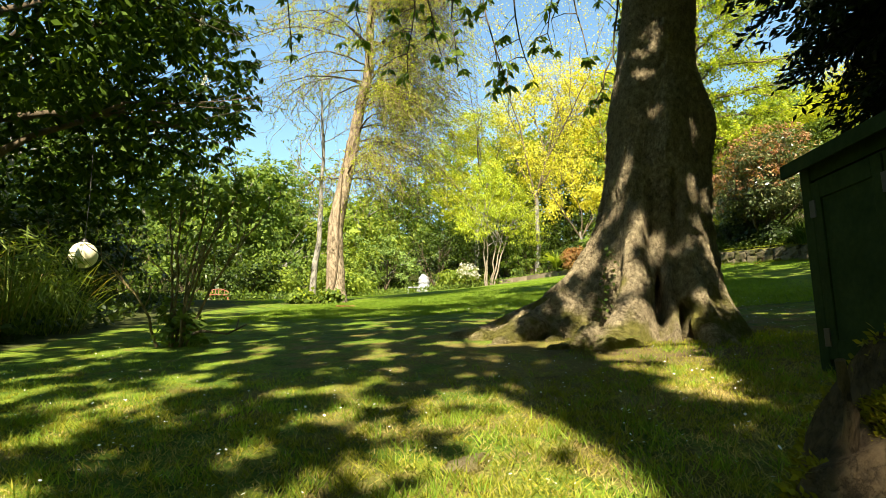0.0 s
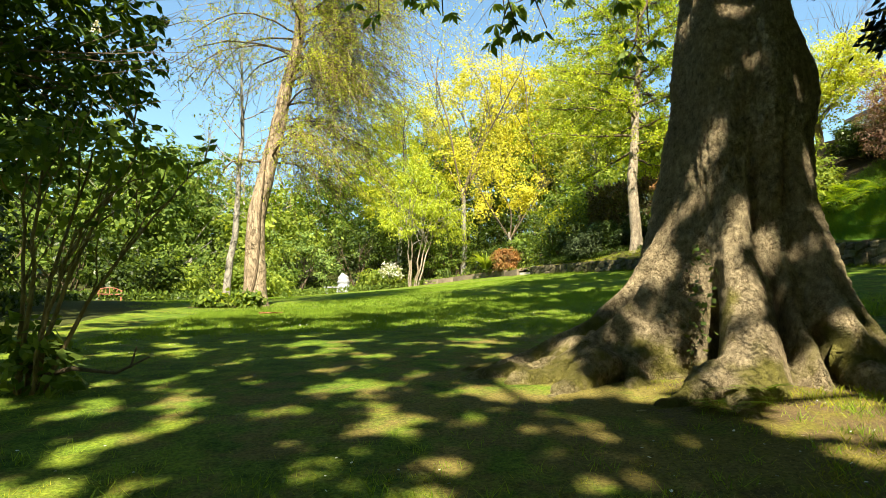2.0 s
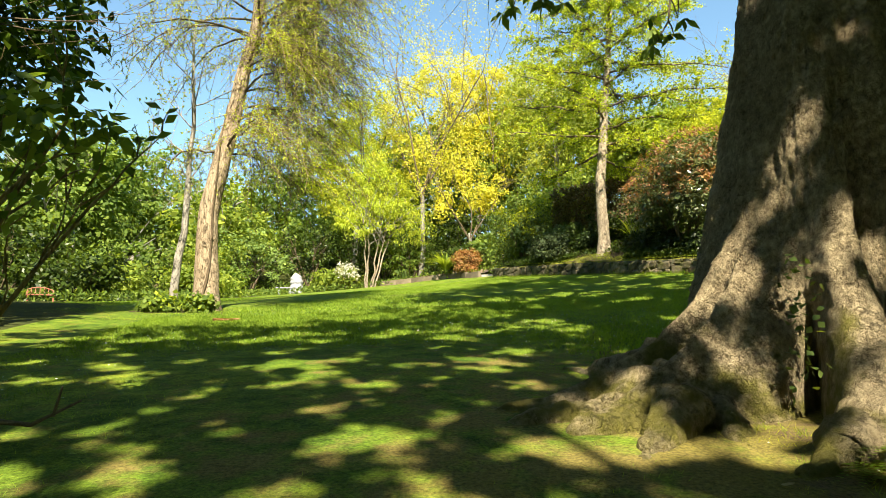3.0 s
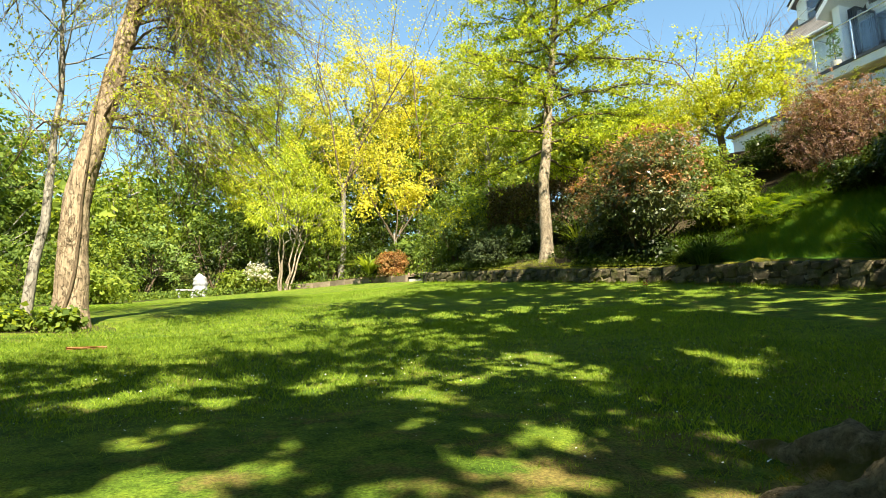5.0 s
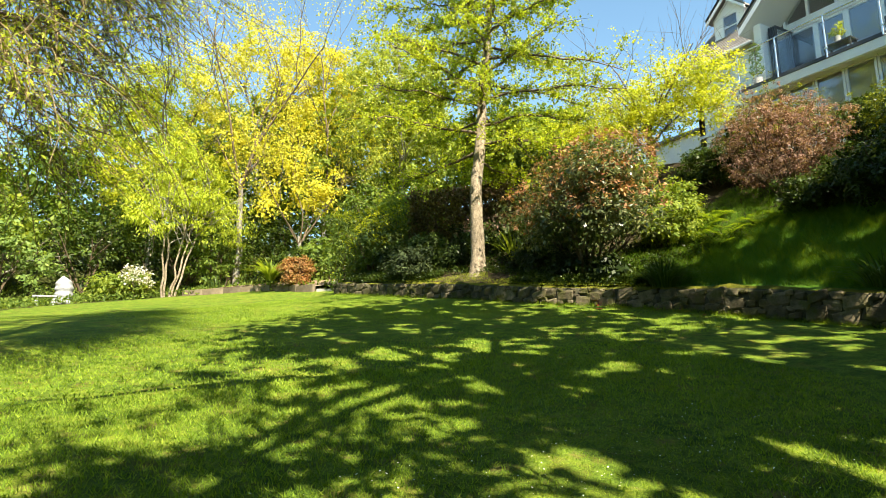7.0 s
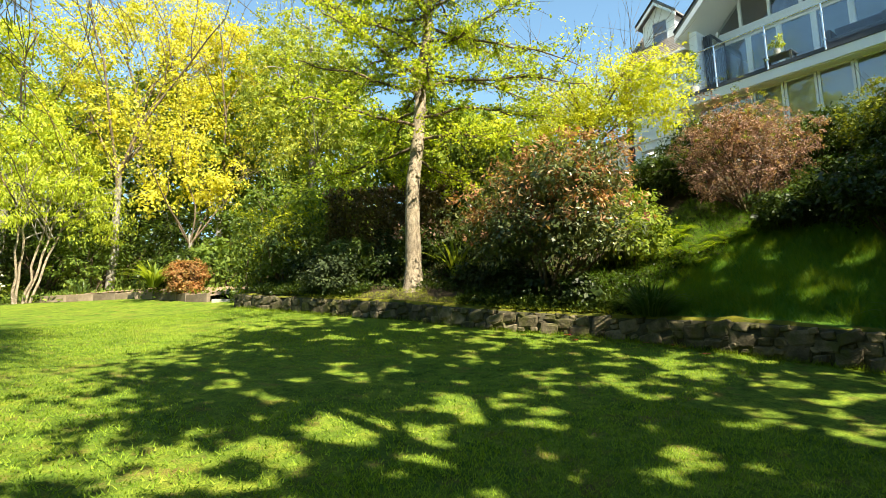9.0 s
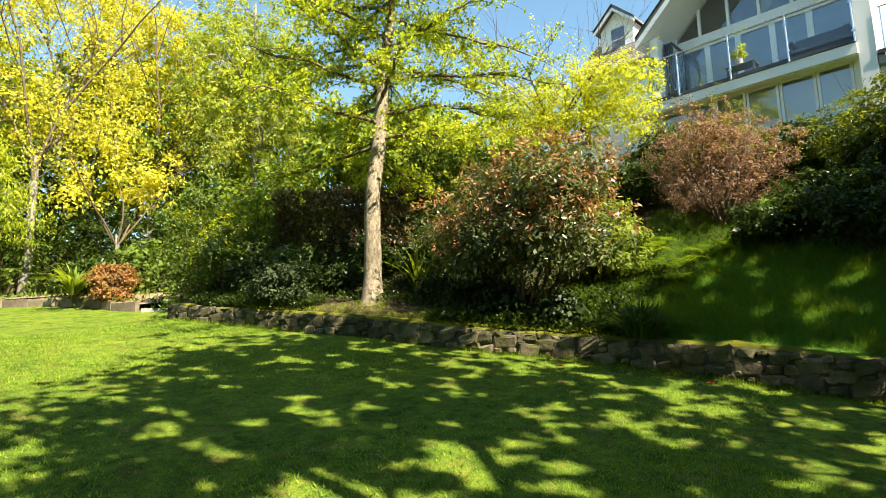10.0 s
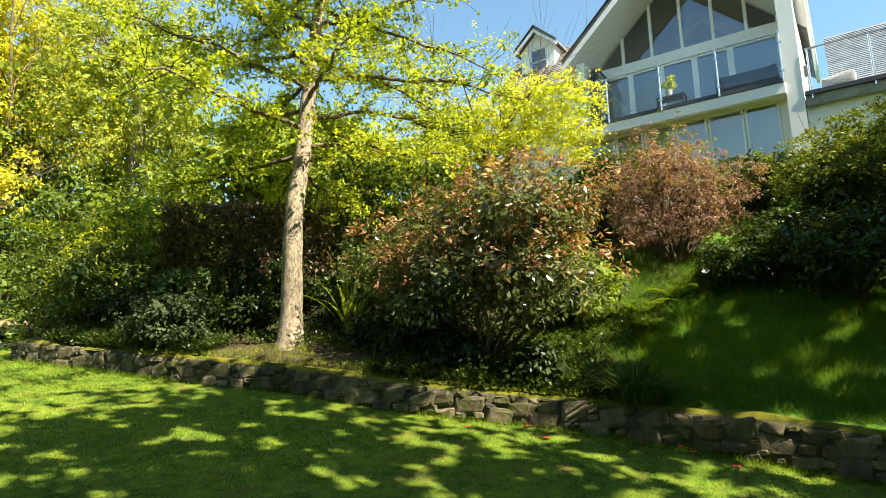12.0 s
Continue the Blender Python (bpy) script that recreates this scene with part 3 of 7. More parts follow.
# ---- gaps in the leaf cover, through which the sun reaches the lawn ----
def sun_gaps(ox, oy, oz):
    """A test for leaves (in an object at ox, oy, oz) that leave the sunny spots open."""
    waves = [(1.31, 7.1, 0.4), (0.35, 8.3, 2.1), (2.2, 5.9, 4.0), (0.9, 10.1, 1.0), (1.9, 9.0, 5.1), (2.8, 7.6, 0.9), (0.1, 3.3, 3.3), (1.5, 2.4, 2.6)]

    def test(p):
        x, y, z = p[:, 0] + ox, p[:, 1] + oy, p[:, 2] + oz
        s = np.zeros(len(p))
        for k in range(4):
            s = (z - lawn_z(x + 0.08 * s, y + s)) / 1.072
        u, v = x + 0.08 * s, y + s
        fine = np.where(v < 7.4, 1.75, 1.25)
        n = sum(np.sin((u * math.cos(a) + v * math.sin(a) * 0.8) * f * fine + q) for a, f, q in waves) / 2
        n = n + np.random.default_rng(5).normal(0, 0.12, len(p))
        lim = np.full(len(p), 0.38)
        lim = np.where((u > -0.5) & (u < 6.2) & (v > 7.9) & (v < 22), 0.36, lim)
        lim = np.where((u > -0.5) & (u < 2.5) & (v > 8.8) & (v < 13), 0.12, lim)
        lim = np.where((u >= 2.5) & (u < 6.2) & (v > 7.9) & (v < 12.5), np.where(v < 9.8, 0.0, 0.8), lim)
        lim = np.where((u < 0.4) & (v < 7), np.where((u < -1.2) & (v < 5.0), -0.1, 0.22), lim)
        lim = np.where((u > -1.3) & (u < 0.75) & (v > 1.8) & (v < 4.2), 0.1, lim)
        lim = np.where((u > 1.5) & (u < 5.2) & (v > 15.5) & (v < 21), np.where(v < 17.5, 0.15, 0.75), lim)
        lim = np.where((u > 0.8) & (u < 5.0) & (v > 12.4) & (v < 15.5), -0.45, lim)
        lim = np.where((u > 4.5) & (u < 7.0) & (v > 13) & (v < 16), 0.25, lim)
        for cx, cy, rx, ry, val in ((1.36, 4.0, 0.42, 1.4, -2.0), (0.22, 2.5, 0.52, 1.0, -2.0), (0.15, 3.9, 0.35, 0.6, -0.6), (1.45, 5.75, 1.2, 0.9, -1.0), (9.9, 20.5, 2.0, 2.4, -0.6), (13.1, 17.9, 1.2, 0.75, -2.0), (8.35, 15.6, 0.55, 2.6, -0.6), (-0.15, 4.55, 0.5, 0.45, -0.7), (0.6, 5.35, 0.8, 0.45, -0.7)):
            lim = np.where(((u - cx) / rx) ** 2 + ((v - cy) / ry) ** 2 < 1, val, lim)
        lim = np.where((np.abs(u - 1.05 + 0.2 * (v - 2.5)) < 0.25) & (v > 1.7) & (v < 4.9), 3.0, lim)
        lim = np.where((u > 1.33 + 0.29 * (np.minimum(v, 5.4) - 2.75)) & (v < 5.2) & (u < 6), 3.0, lim)
        lim = np.where(((u > 9.6) & (v < 17)) | ((u > 12.2) & (v < 19.5)), np.maximum(lim, np.where(lim < -0.5, lim, 0.62)), lim)
        lim = np.where((u > 8.55) & (u < 10.4) & (v > 15.3) & (v < 18.6), 1.0, lim)
        lim = np.where((u > 6) & (u < 9.4) & (v > 10) & (v < 15.5), 0.1, lim)
        lim = np.where((u > 0.9) & (u < 3.3) & (v > 6.75) & (v < 8.8), 0.95, lim)
        return n > lim

    return test


# ---- the old tree ----
TX, TY = 1.87, 5.87


def old_tree():
    rng = np.random.default_rng(11)
    z0 = gz(TX, TY)
    root = thing("old_tree", TX, TY, z0, "old broad-leaved tree with flared mossy roots and hollows, in the lawn", "tree")
    nz, nt = 190, 250
    h = np.concatenate([np.linspace(-0.35, 1.6, 110), np.linspace(1.63, 4.0, 55), np.linspace(4.1, 9.5, nz - 165)])
    th = np.linspace(0, 2 * np.pi, nt, endpoint=False)
    H, T = np.meshgrid(h, th, indexing="ij")
    r = np.interp(H, (-0.35, 0.0, 0.2, 0.5, 1.0, 1.5, 2.1, 2.6, 3.2, 6.0, 9.5), (0.82, 0.76, 0.69, 0.585, 0.495, 0.46, 0.435, 0.36, 0.325, 0.27, 0.2))

    def bump(a, wid, hc, hw, amp):
        d = (T - a + np.pi) % (2 * np.pi) - np.pi
        return amp * np.exp(-(d / wid) ** 2) * np.exp(-((H - hc) / hw) ** 2)

    def flare(a, wid, amp, fall):
        d = (T - a + np.pi) % (2 * np.pi) - np.pi
        return amp * np.exp(-(d / wid) ** 2) * np.exp(-np.clip(H + 0.1, 0, 9) / fall)

    for a, wid, amp, fall in ((180, 0.085, 1.9, 0.28), (192, 0.075, 1.35, 0.26), (200, 0.20, 0.42, 0.45), (237, 0.15, 0.78, 0.42), (248, 0.10, 0.30, 0.6), (264, 0.06, 0.24, 0.45), (280, 0.13, 0.62, 0.34), (298, 0.20, 0.34, 0.45), (325, 0.22, 0.14, 0.4), (20, 0.3, 0.15, 0.4), (75, 0.3, 0.5, 0.4), (105, 0.25, 0.9, 0.28), (145, 0.25, 0.5, 0.35)):
        r = r + flare(math.radians(a), wid, amp, fall)
    def hollow(a, wid, hc, hw, amp):
        d = (T - math.radians(a) + np.pi) % (2 * np.pi) - np.pi
        return amp * np.exp(-((d / wid) ** 2 + ((H - hc) / hw) ** 2) ** 2)

    # folds between the roots, a burl, knots
    r = r + bump(math.radians(222), 0.085, 0.05, 0.36, -0.45) + bump(math.radians(249), 0.06, 0.9, 0.5, -0.10) + bump(math.radians(274), 0.07, 1.1, 0.5, -0.07)
    r = r + bump(math.radians(232), 0.12, 1.3, 0.5, 0.03) + bump(math.radians(266), 0.14, 1.7, 0.5, 0.04)
    r = r + hollow(257, 0.048, 0.32, 0.17, -0.60) + hollow(275, 0.095, 0.04, 0.21, -1.05)
    r = r + bump(math.radians(186), 0.035, 0.1, 0.22, -0.35) + bump(math.radians(345), 0.45, 2.0, 0.35, 0.085) + bump(math.radians(255), 0.2, 1.45, 0.25, 0.05) + bump(math.radians(247), 0.12, 1.0, 0.06, 0.03)
    for k in range(26):
        a, f, q = rng.uniform(0, 6.28), int(rng.integers(2, 9)), rng.uniform(0.5, 4.0)
        r = r + 0.009 * np.sin(T * f + a + H * q) * np.clip(1.5 - H * 0.25, 0.5, 1.5)
    for k in range(70):
        r = r + bump(rng.uniform(0, 6.28), rng.uniform(0.03, 0.12), rng.uniform(0, 3.5), rng.uniform(0.05, 0.22), rng.uniform(-0.022, 0.022))
    # plates and ridges of the bark
    ridge = np.empty(H.size)
    for k, (hh, tt, rr) in enumerate(zip(H.ravel(), T.ravel(), r.ravel())):
        q = Vector((math.cos(tt) * 9, math.sin(tt) * 9, hh * 4.5))
        ridge[k] = 1 - 2 * abs(noise.noise(q)) + 0.7 * (1 - 2 * abs(noise.noise(q * 2.3))) + 0.4 * noise.noise(q * 5.1)
    r = np.maximum(r, 0.14) + 0.024 * (ridge.reshape(H.shape) - 0.8)
    leanx = np.interp(H, (0, 1, 2.15, 3.4, 9.5), (0, 0.065, 0.15, 0.28, 0.75))
    V = np.stack([leanx + r * np.cos(T), r * np.sin(T), H], -1)
    # the base follows the slope of the lawn
    V[..., 2] += np.clip(1 - H / 1.2, 0, 1) * (lawn_z(TX + V[..., 0], TY + V[..., 1]) - z0)
    g = Geo()
    i, j = np.meshgrid(np.arange(nz - 1), np.arange(nt), indexing="ij")
    jn = (j + 1) % nt
    g.add(V.reshape(-1, 3), np.stack([i * nt + j, i * nt + jn, (i + 1) * nt + jn, (i + 1) * nt + j], -1).reshape(-1, 4))

    def surface_root(pts, r0, r1):
        pts = np.array(pts, float)
        m, sides = 46, 18
        t = np.linspace(0, len(pts) - 1, m)
        p = np.stack([np.interp(t, np.arange(len(pts)), pts[:, k]) for k in range(2)], -1)
        p += np.cumsum(rng.normal(0, 0.005, p.shape), 0)
        s = np.linspace(0, 1, m)
        rad = (r1 + (r0 - r1) * (1 - s) ** 1.3) * np.clip((1.0 - s) * 2.2, 0.03, 1) ** 0.7 * (1 + 0.12 * np.sin(s * rng.uniform(9, 16) + rng.uniform(0, 6)))
        z = lawn_z(p[:, 0], p[:, 1]) - z0 + rad * (0.3 - 0.5 * s ** 2) + 0.5 * r0 * np.clip(1 - s * 2.4, 0, 1) + 0.015 * np.sin(s * 17)
        one = Geo()
        tube(one, np.stack([p[:, 0] - TX, p[:, 1] - TY, z], -1), rad, sides)
        axis = np.repeat(np.stack([p[:, 0] - TX, p[:, 1] - TY, z], -1), sides, 0)
        body = one.v[0]
        k = np.array([noise.noise(Vector(q) * 7.0) + 0.6 * noise.noise(Vector(q) * 17.0) for q in body])
        one.v[0] = body + (body - axis) * (0.35 * k)[:, None]
        g.add(np.concatenate(one.v[:1]), one.f[0])

    surface_root(((1.0, 5.75), (0.4, 5.72), (-0.1, 5.68), (-0.7, 5.6)), 0.17, 0.03)
    surface_root(((0.75, 5.5), (0.5, 5.25), (0.32, 5.1), (0.25, 5.0)), 0.12, 0.04)
    surface_root(((0.9, 5.45), (0.8, 5.2), (0.78, 5.05)), 0.09, 0.03)
    surface_root(((0.9, 5.86), (0.3, 5.9), (-0.2, 5.92), (-0.75, 6.05)), 0.11, 0.02)
    surface_root(((0.7, 5.65), (0.2, 5.5), (-0.08, 5.36)), 0.12, 0.05)
    surface_root(((1.45, 5.2), (1.2, 4.9), (1.05, 4.65), (1.0, 4.45)), 0.14, 0.05)
    surface_root(((1.15, 4.95), (0.85, 4.85), (0.5, 4.72)), 0.10, 0.03)
    surface_root(((2.1, 5.2), (2.02, 4.85), (1.9, 4.5)), 0.15, 0.05)
    surface_root(((1.8, 6.5), (1.7, 7.1), (1.65, 7.7)), 0.26, 0.08)
    surface_root(((1.4, 6.3), (1.0, 6.7), (0.8, 7.1)), 0.2, 0.06)
    part("trunk", g, B_OLD, root, smooth=True)
    # limbs above
    lg, tips = Geo(), []
    for a in range(9):
        ang = a * 0.7 + rng.uniform(-0.2, 0.2)
        zb = rng.uniform(7.4, 9.3)
        branch(lg, rng, (0.5, 0, zb), (math.cos(ang), math.sin(ang), 0.45), rng.uniform(4.5, 6.0), 0.13, 2, tips, 4, 0.6, 0.06)
    part("branchwork", lg, B_TWIG, root, smooth=True, kind="stuff")
    # crown: clumps over the limbs, open below to the north
    cg = Geo()
    lobes = [(4.6, 0.6, 10.4, 3.2, 3.2, 1.9), (2.6, 4.2, 11.6, 3.0, 2.8, 1.8), (1.5, 1.2, 10.6, 2.6, 3.0, 1.8), (-1.6, -2.6, 10.0, 2.2, 2.2, 1.4), (2.2, -3.4, 10.2, 3.2, 2.8, 1.8), (6.6, -2.6, 10.6, 2.8, 3.0, 1.9), (2.2, 0.4, 12.6, 3.6, 3.6, 2.0), (-0.9, 0.8, 10.4, 1.5, 2.6, 1.3)]
    keep = lambda c: c[:, 2] + z0 > 8.6 + 0.16 * np.clip(c[:, 1] + TY - 4, 0, 20)
    leafy(cg, rng, lobes, 680, 36, 0.36, 0.24, 0.18, 0.5, 0.3, keep, sun_gaps(TX, TY, z0))
    # lobes above the view, added to shade lawn and wall and dim skylight
    leafy(cg, np.random.default_rng(77), [(2.2, 5.6, 12.3, 1.7, 1.5, 1.2), (3.2, 4.4, 12.6, 1.5, 1.4, 1.1), (3.6, 6.4, 12.8, 1.7, 1.5, 1.0), (4.8, 5.0, 12.4, 1.5, 1.5, 1.0)], 150, 36, 0.36, 0.24, 0.18, 0.5, 0.3, keep, sun_gaps(TX, TY, z0))
    leafy(cg, np.random.default_rng(78), [(0.8, -3.6, 9.6, 2.2, 2.6, 0.9), (3.4, -2.6, 9.8, 2.4, 2.4, 0.9), (3.0, -5.4, 9.4, 2.2, 1.8, 0.9)], 300, 36, 0.34, 0.24, 0.18, 0.5, 0.2, keep, sun_gaps(TX, TY, z0))
    leafy(cg, np.random.default_rng(79), [(0.6, -3.0, 12.6, 2.4, 3.6, 1.2), (2.4, -1.0, 13.4, 2.8, 3.6, 1.2), (0.4, 1.4, 13.0, 2.0, 2.6, 1.2), (3.4, -5.6, 12.0, 2.4, 2.4, 1.2)], 260, 36, 0.40, 0.28, 0.21, 0.5, 0.2, keep, sun_gaps(TX, TY, z0))
    leafy(cg, np.random.default_rng(80), [(6.9, 1.6, 11.0, 1.5, 1.4, 0.8)], 70, 36, 0.36, 0.24, 0.18, 0.5, 0.3, keep, sun_gaps(TX, TY, z0))
    part("crown", cg, L_CHESTNUT, root, "dense green spring crown", kind="stuff")
    # twigs that hang below the crown, with palmate leaves
    hg, lv = Geo(), Geo()
    ends = ((0.68, 6.89, 3.75, 2.2), (1.05, 7.2, 4.0, 1.8), (1.6, 6.7, 4.05, 1.7), (1.7, 7.0, 3.55, 1.4), (0.1, 7.6, 4.3, 1.6), (-0.55, 7.5, 4.25, 1.8), (-1.2, 7.6, 4.7, 1.4), (-0.1, 8.0, 4.7, 1.2), (-2.2, 8.0, 4.8, 1.6), (0.35, 6.6, 4.6, 1.2), (1.35, 7.5, 4.5, 1.5))
    for ex, ey, ez, ln in ends:
        e = np.array((ex - TX, ey - TY, ez - z0))
        top = e + np.array((rng.uniform(-0.5, 0.5), rng.uniform(-0.6, 0.2), ln + 1.4))
        pts = curve_pts(top, e, 12, (rng.uniform(-0.25, 0.25), 0, -0.1), rng, 0.02)
        tube(hg, pts, np.linspace(0.022, 0.006, 12), 5)
        nodes = [pts[-1]]
        for q in pts[5:11]:
            if rng.random() < 0.8:
                b = q + unit(rng.normal(0, 1, 3) * np.array([1, 1, 0.3])) * rng.uniform(0.15, 0.4) + np.array([0, 0, -0.12])
                tube(hg, [q, (q + b) / 2 + np.array([0, 0, 0.03]), b], [0.008, 0.006, 0.004], 4)
                nodes.append(b)
        for nd in nodes:
            for k in range(int(rng.integers(1, 4))):
                st = nd + rng.normal(0, 0.07, 3)
                a0 = rng.uniform(0, 6.28)
                ang = a0 + np.arange(6) * 0.75
                ax = np.stack([np.cos(ang) * 0.8, np.sin(ang) * 0.8, -0.75 + 0 * ang], -1)
                leaves(lv, np.repeat(st[None], 6, 0), ax, 0.14, 0.055, rng, 0.2, 0.12)
    part("twig_curtain", hg, B_TWIG, root, smooth=True, kind="stuff")
    part("twig_foliage", lv, L_MID, root, "palmate leaves on hanging twigs", kind="stuff")
    # ivy up the cleft
    ig = Geo()
    n = 70
    hh = rng.uniform(0.05, 0.75, n)
    aa = math.radians(222) + rng.normal(0, 0.065, n)
    rr = 0.80 - 0.26 * hh + rng.uniform(-0.02, 0.05, n)
    leaves(ig, np.stack([rr * np.cos(aa), rr * np.sin(aa), hh], -1), np.stack([np.cos(aa), np.sin(aa), -0.5 + 0 * aa], -1), 0.045, 0.042, rng)
    part("ivy", ig, L_HEDGE, root, "ivy climbing the cleft of the trunk", kind="stuff")


old_tree()


# ---- kinds of trees and shrubs ----
def broadleaf(name, x, y, height, radius, leaf, label, seed, trunk_r=0.2, bare=0.3, size=0.3, clumps=420, per=26, bk=B_GREY, squash=1.0, open_=0.45, core=False):
    rng = np.random.default_rng(seed)
    z0 = gz(x, y)
    root = thing(name, x, y, z0 - 0.05, label, "tree")
    g, tips = Geo(), []
    hb = height * bare
    tp = curve_pts((0, 0, -0.1), (rng.uniform(-0.4, 0.4), rng.uniform(-0.4, 0.4), height * 0.82), 9, (rng.uniform(-0.2, 0.2), 0, 0), rng, 0.04)
    tube(g, tp, np.linspace(trunk_r, trunk_r * 0.25, 9), 9)
    part("trunk", g, bk, root, smooth=True)
    lg = Geo()
    for k in range(7):
        f = bare + (0.9 - bare) * k / 7
        p = np.array([np.interp(f * height, tp[:, 2], tp[:, q]) for q in range(3)])
        a = k * 2.4 + rng.uniform(-0.4, 0.4)
        branch(lg, rng, p, (math.cos(a), math.sin(a), 0.55), radius * (1.05 - 0.5 * k / 7), trunk_r * 0.4, 1, tips, 4, 0.7, 0.1, 5, 5)
    part("branchwork", lg, bk, root, smooth=True, kind="stuff")
    lobes = blob_lobes(rng, tp[-1][0] * 0.7, tp[-1][1] * 0.7, (hb + height) / 2, radius, radius, (height - hb) / 2 * squash, 9, 0.5)
    cg = Geo()
    leafy(cg, rng, lobes, clumps, per, size * 1.5, size, size * 0.58, 0.3, open_)
    if core:
        inner = [(a, b, c, p * 0.72, q * 0.72, r * 0.75) for a, b, c, p, q, r in lobes]
        leafy(cg, rng, inner, clumps // 5, 14, size * 2.2, size * 2.1, size * 1.3, 0.3, 0.2)
    part("crown", cg, leaf, root, kind="stuff")
    return root


def shrub(name, x, y, rx, ry, h, leaf, label, seed, size=0.1, clumps=260, per=24, stems=7, bk=B_TWIG, z=None, low=0.08, leaf2=None, share=0.0, shell=0.5, category="shrub", width=0.5, spread=1.5, clipped=False, group=""):
    rng = np.random.default_rng(seed)
    z0 = gz(x, y) if z is None else z
    root = thing(name, x, y, z0 - 0.03, label, category, group)
    g, tips = Geo(), []
    for k in range(stems):
        a = 2 * math.pi * k / stems + rng.uniform(-0.3, 0.3)
        branch(g, rng, (0.06 * math.cos(a), 0.06 * math.sin(a), -0.05), (math.cos(a) * rx / h, math.sin(a) * ry / h, 1.1), h * rng.uniform(0.5, 0.72), 0.012 + 0.012 * h, 1, tips, 3, 0.6, 0.1, 5, 5)
    part("branchwork", g, bk, root, smooth=True, kind="stuff")
    lobes = blob_lobes(rng, 0, 0, h * (0.5 + low / 2), rx, ry, h * (0.5 - low / 2), 8, 0.5)
    lobes += [(rx * 0.5 * math.cos(k * 1.26), ry * 0.5 * math.sin(k * 1.26), h * (0.22 + low), rx * 0.45, ry * 0.45, h * 0.22) for k in range(5)]
    keep = lambda c: c[:, 2] > h * low
    if clipped:
        keep = lambda c: (c[:, 2] > h * low) & (c[:, 2] < h * 0.95)
    n2 = int(clumps * share)
    cg = Geo()
    leafy(cg, rng, lobes, clumps - n2, per, size * spread, size, size * width, 0.2, shell, keep)
    leafy(cg, rng, [(a, b, c, p * 0.58, q * 0.58, s * 0.62) for a, b, c, p, q, s in lobes], clumps // 5, 12, size * 1.6, min(size * 1.9, 0.17), min(size * 1.2, 0.1), 0.2, 0.1, keep)
    part("foliage", cg, leaf, root, kind="stuff")
    if n2:
        lob2 = [(a, b, c + h * 0.08, p * 1.02, q * 1.02, s * 1.04) for a, b, c, p, q, s in lobes]
        keep2 = lambda c: c[:, 2] > h * 0.45
        c2 = Geo()
        leafy(c2, rng, lob2, n2 * 2, per // 2, size * 1.2, size, size * width, -0.2, 0.85, keep2)
        part("young_foliage", c2, leaf2, root, kind="stuff")
    return root


def straps(name, x, y, n, length, width, leaf, label, seed, upright=0.9, arch=0.8, z=None, spread=0.15, category="plant", group="", floor=0.01, dry=0):
    rng = np.random.default_rng(seed)
    root = thing(name, x, y, (gz(x, y) if z is None else z) - 0.02, label, category, group)
    fans, dead = [Geo() for q in range(8 if n >= 200 else 1)], Geo()
    k = 6
    for i in range(n + dry):
        a, L = rng.uniform(0, 6.28), length * rng.uniform(0.6, 1.15)
        out = np.array([math.cos(a), math.sin(a), 0])
        lean = rng.uniform(0.15, 1.0) / upright
        t = np.linspace(0, 1, k)
        mid = out * spread * rng.random() + (out[None] * (lean * (t + arch * t ** 2.2) * L * 0.45)[:, None]) + np.array([0, 0, 1.0]) * (L * (t - arch * 0.42 * lean * t ** 2.4))[:, None]
        mid[:, 2] = np.maximum(mid[:, 2], floor)
        s = np.array([-math.sin(a), math.cos(a), 0])
        w = width * np.array([0.7, 1, 1, 0.85, 0.55, 0.05])[:, None] * 0.5
        v = np.concatenate([mid + s * w, mid - s * w])
        (fans[i % len(fans)] if i < n else dead).add(v, [[q, q + 1, k + q + 1, k + q] for q in range(k - 1)])
    for g in fans:
        part("leaf_tuft", g, leaf, root, kind="stuff")
    if dry:
        part("dry_leaf_tuft", dead, L_STRAW, root, "dry straw-coloured blades", kind="stuff")
    return root


def fern(x, y, seed, L=0.6, n=10, z=None):
    rng = np.random.default_rng(seed)
    root = thing("fern", x, y, (gz(x, y) if z is None else z) - 0.02, "fresh green fern with arching fronds", "fern", "ferns")
    g = Geo()
    for i in range(n):
        a, l = 2 * math.pi * i / n + rng.uniform(-0.3, 0.3), L * rng.uniform(0.7, 1.1)
        out = np.array([math.cos(a), math.sin(a), 0])
        t = np.linspace(0.12, 1, 15)
        mid = out[None] * (t * l * 0.85)[:, None] + np.array([0, 0, 1.0]) * (l * (0.95 * t - 0.75 * t ** 2.2))[:, None]
        s = np.array([-math.sin(a), math.cos(a), 0])
        w = (l * 0.26 * np.sin(np.pi * np.clip(t * 0.9 + 0.12, 0, 1)) + 0.01)[:, None]
        for sg in (1, -1):
            p = mid
            tipv = mid + sg * s * w + out * 0.04 * l
            v = np.stack([p - out * 0.02 * l, (p + tipv) / 2 - out * 0.028 * l, tipv, (p + tipv) / 2 + out * 0.028 * l], 1)
            g.add(v.reshape(-1, 3), np.arange(60).reshape(15, 4))
    part("frond_rosette", g, L_FERN, root, kind="stuff")
    return root


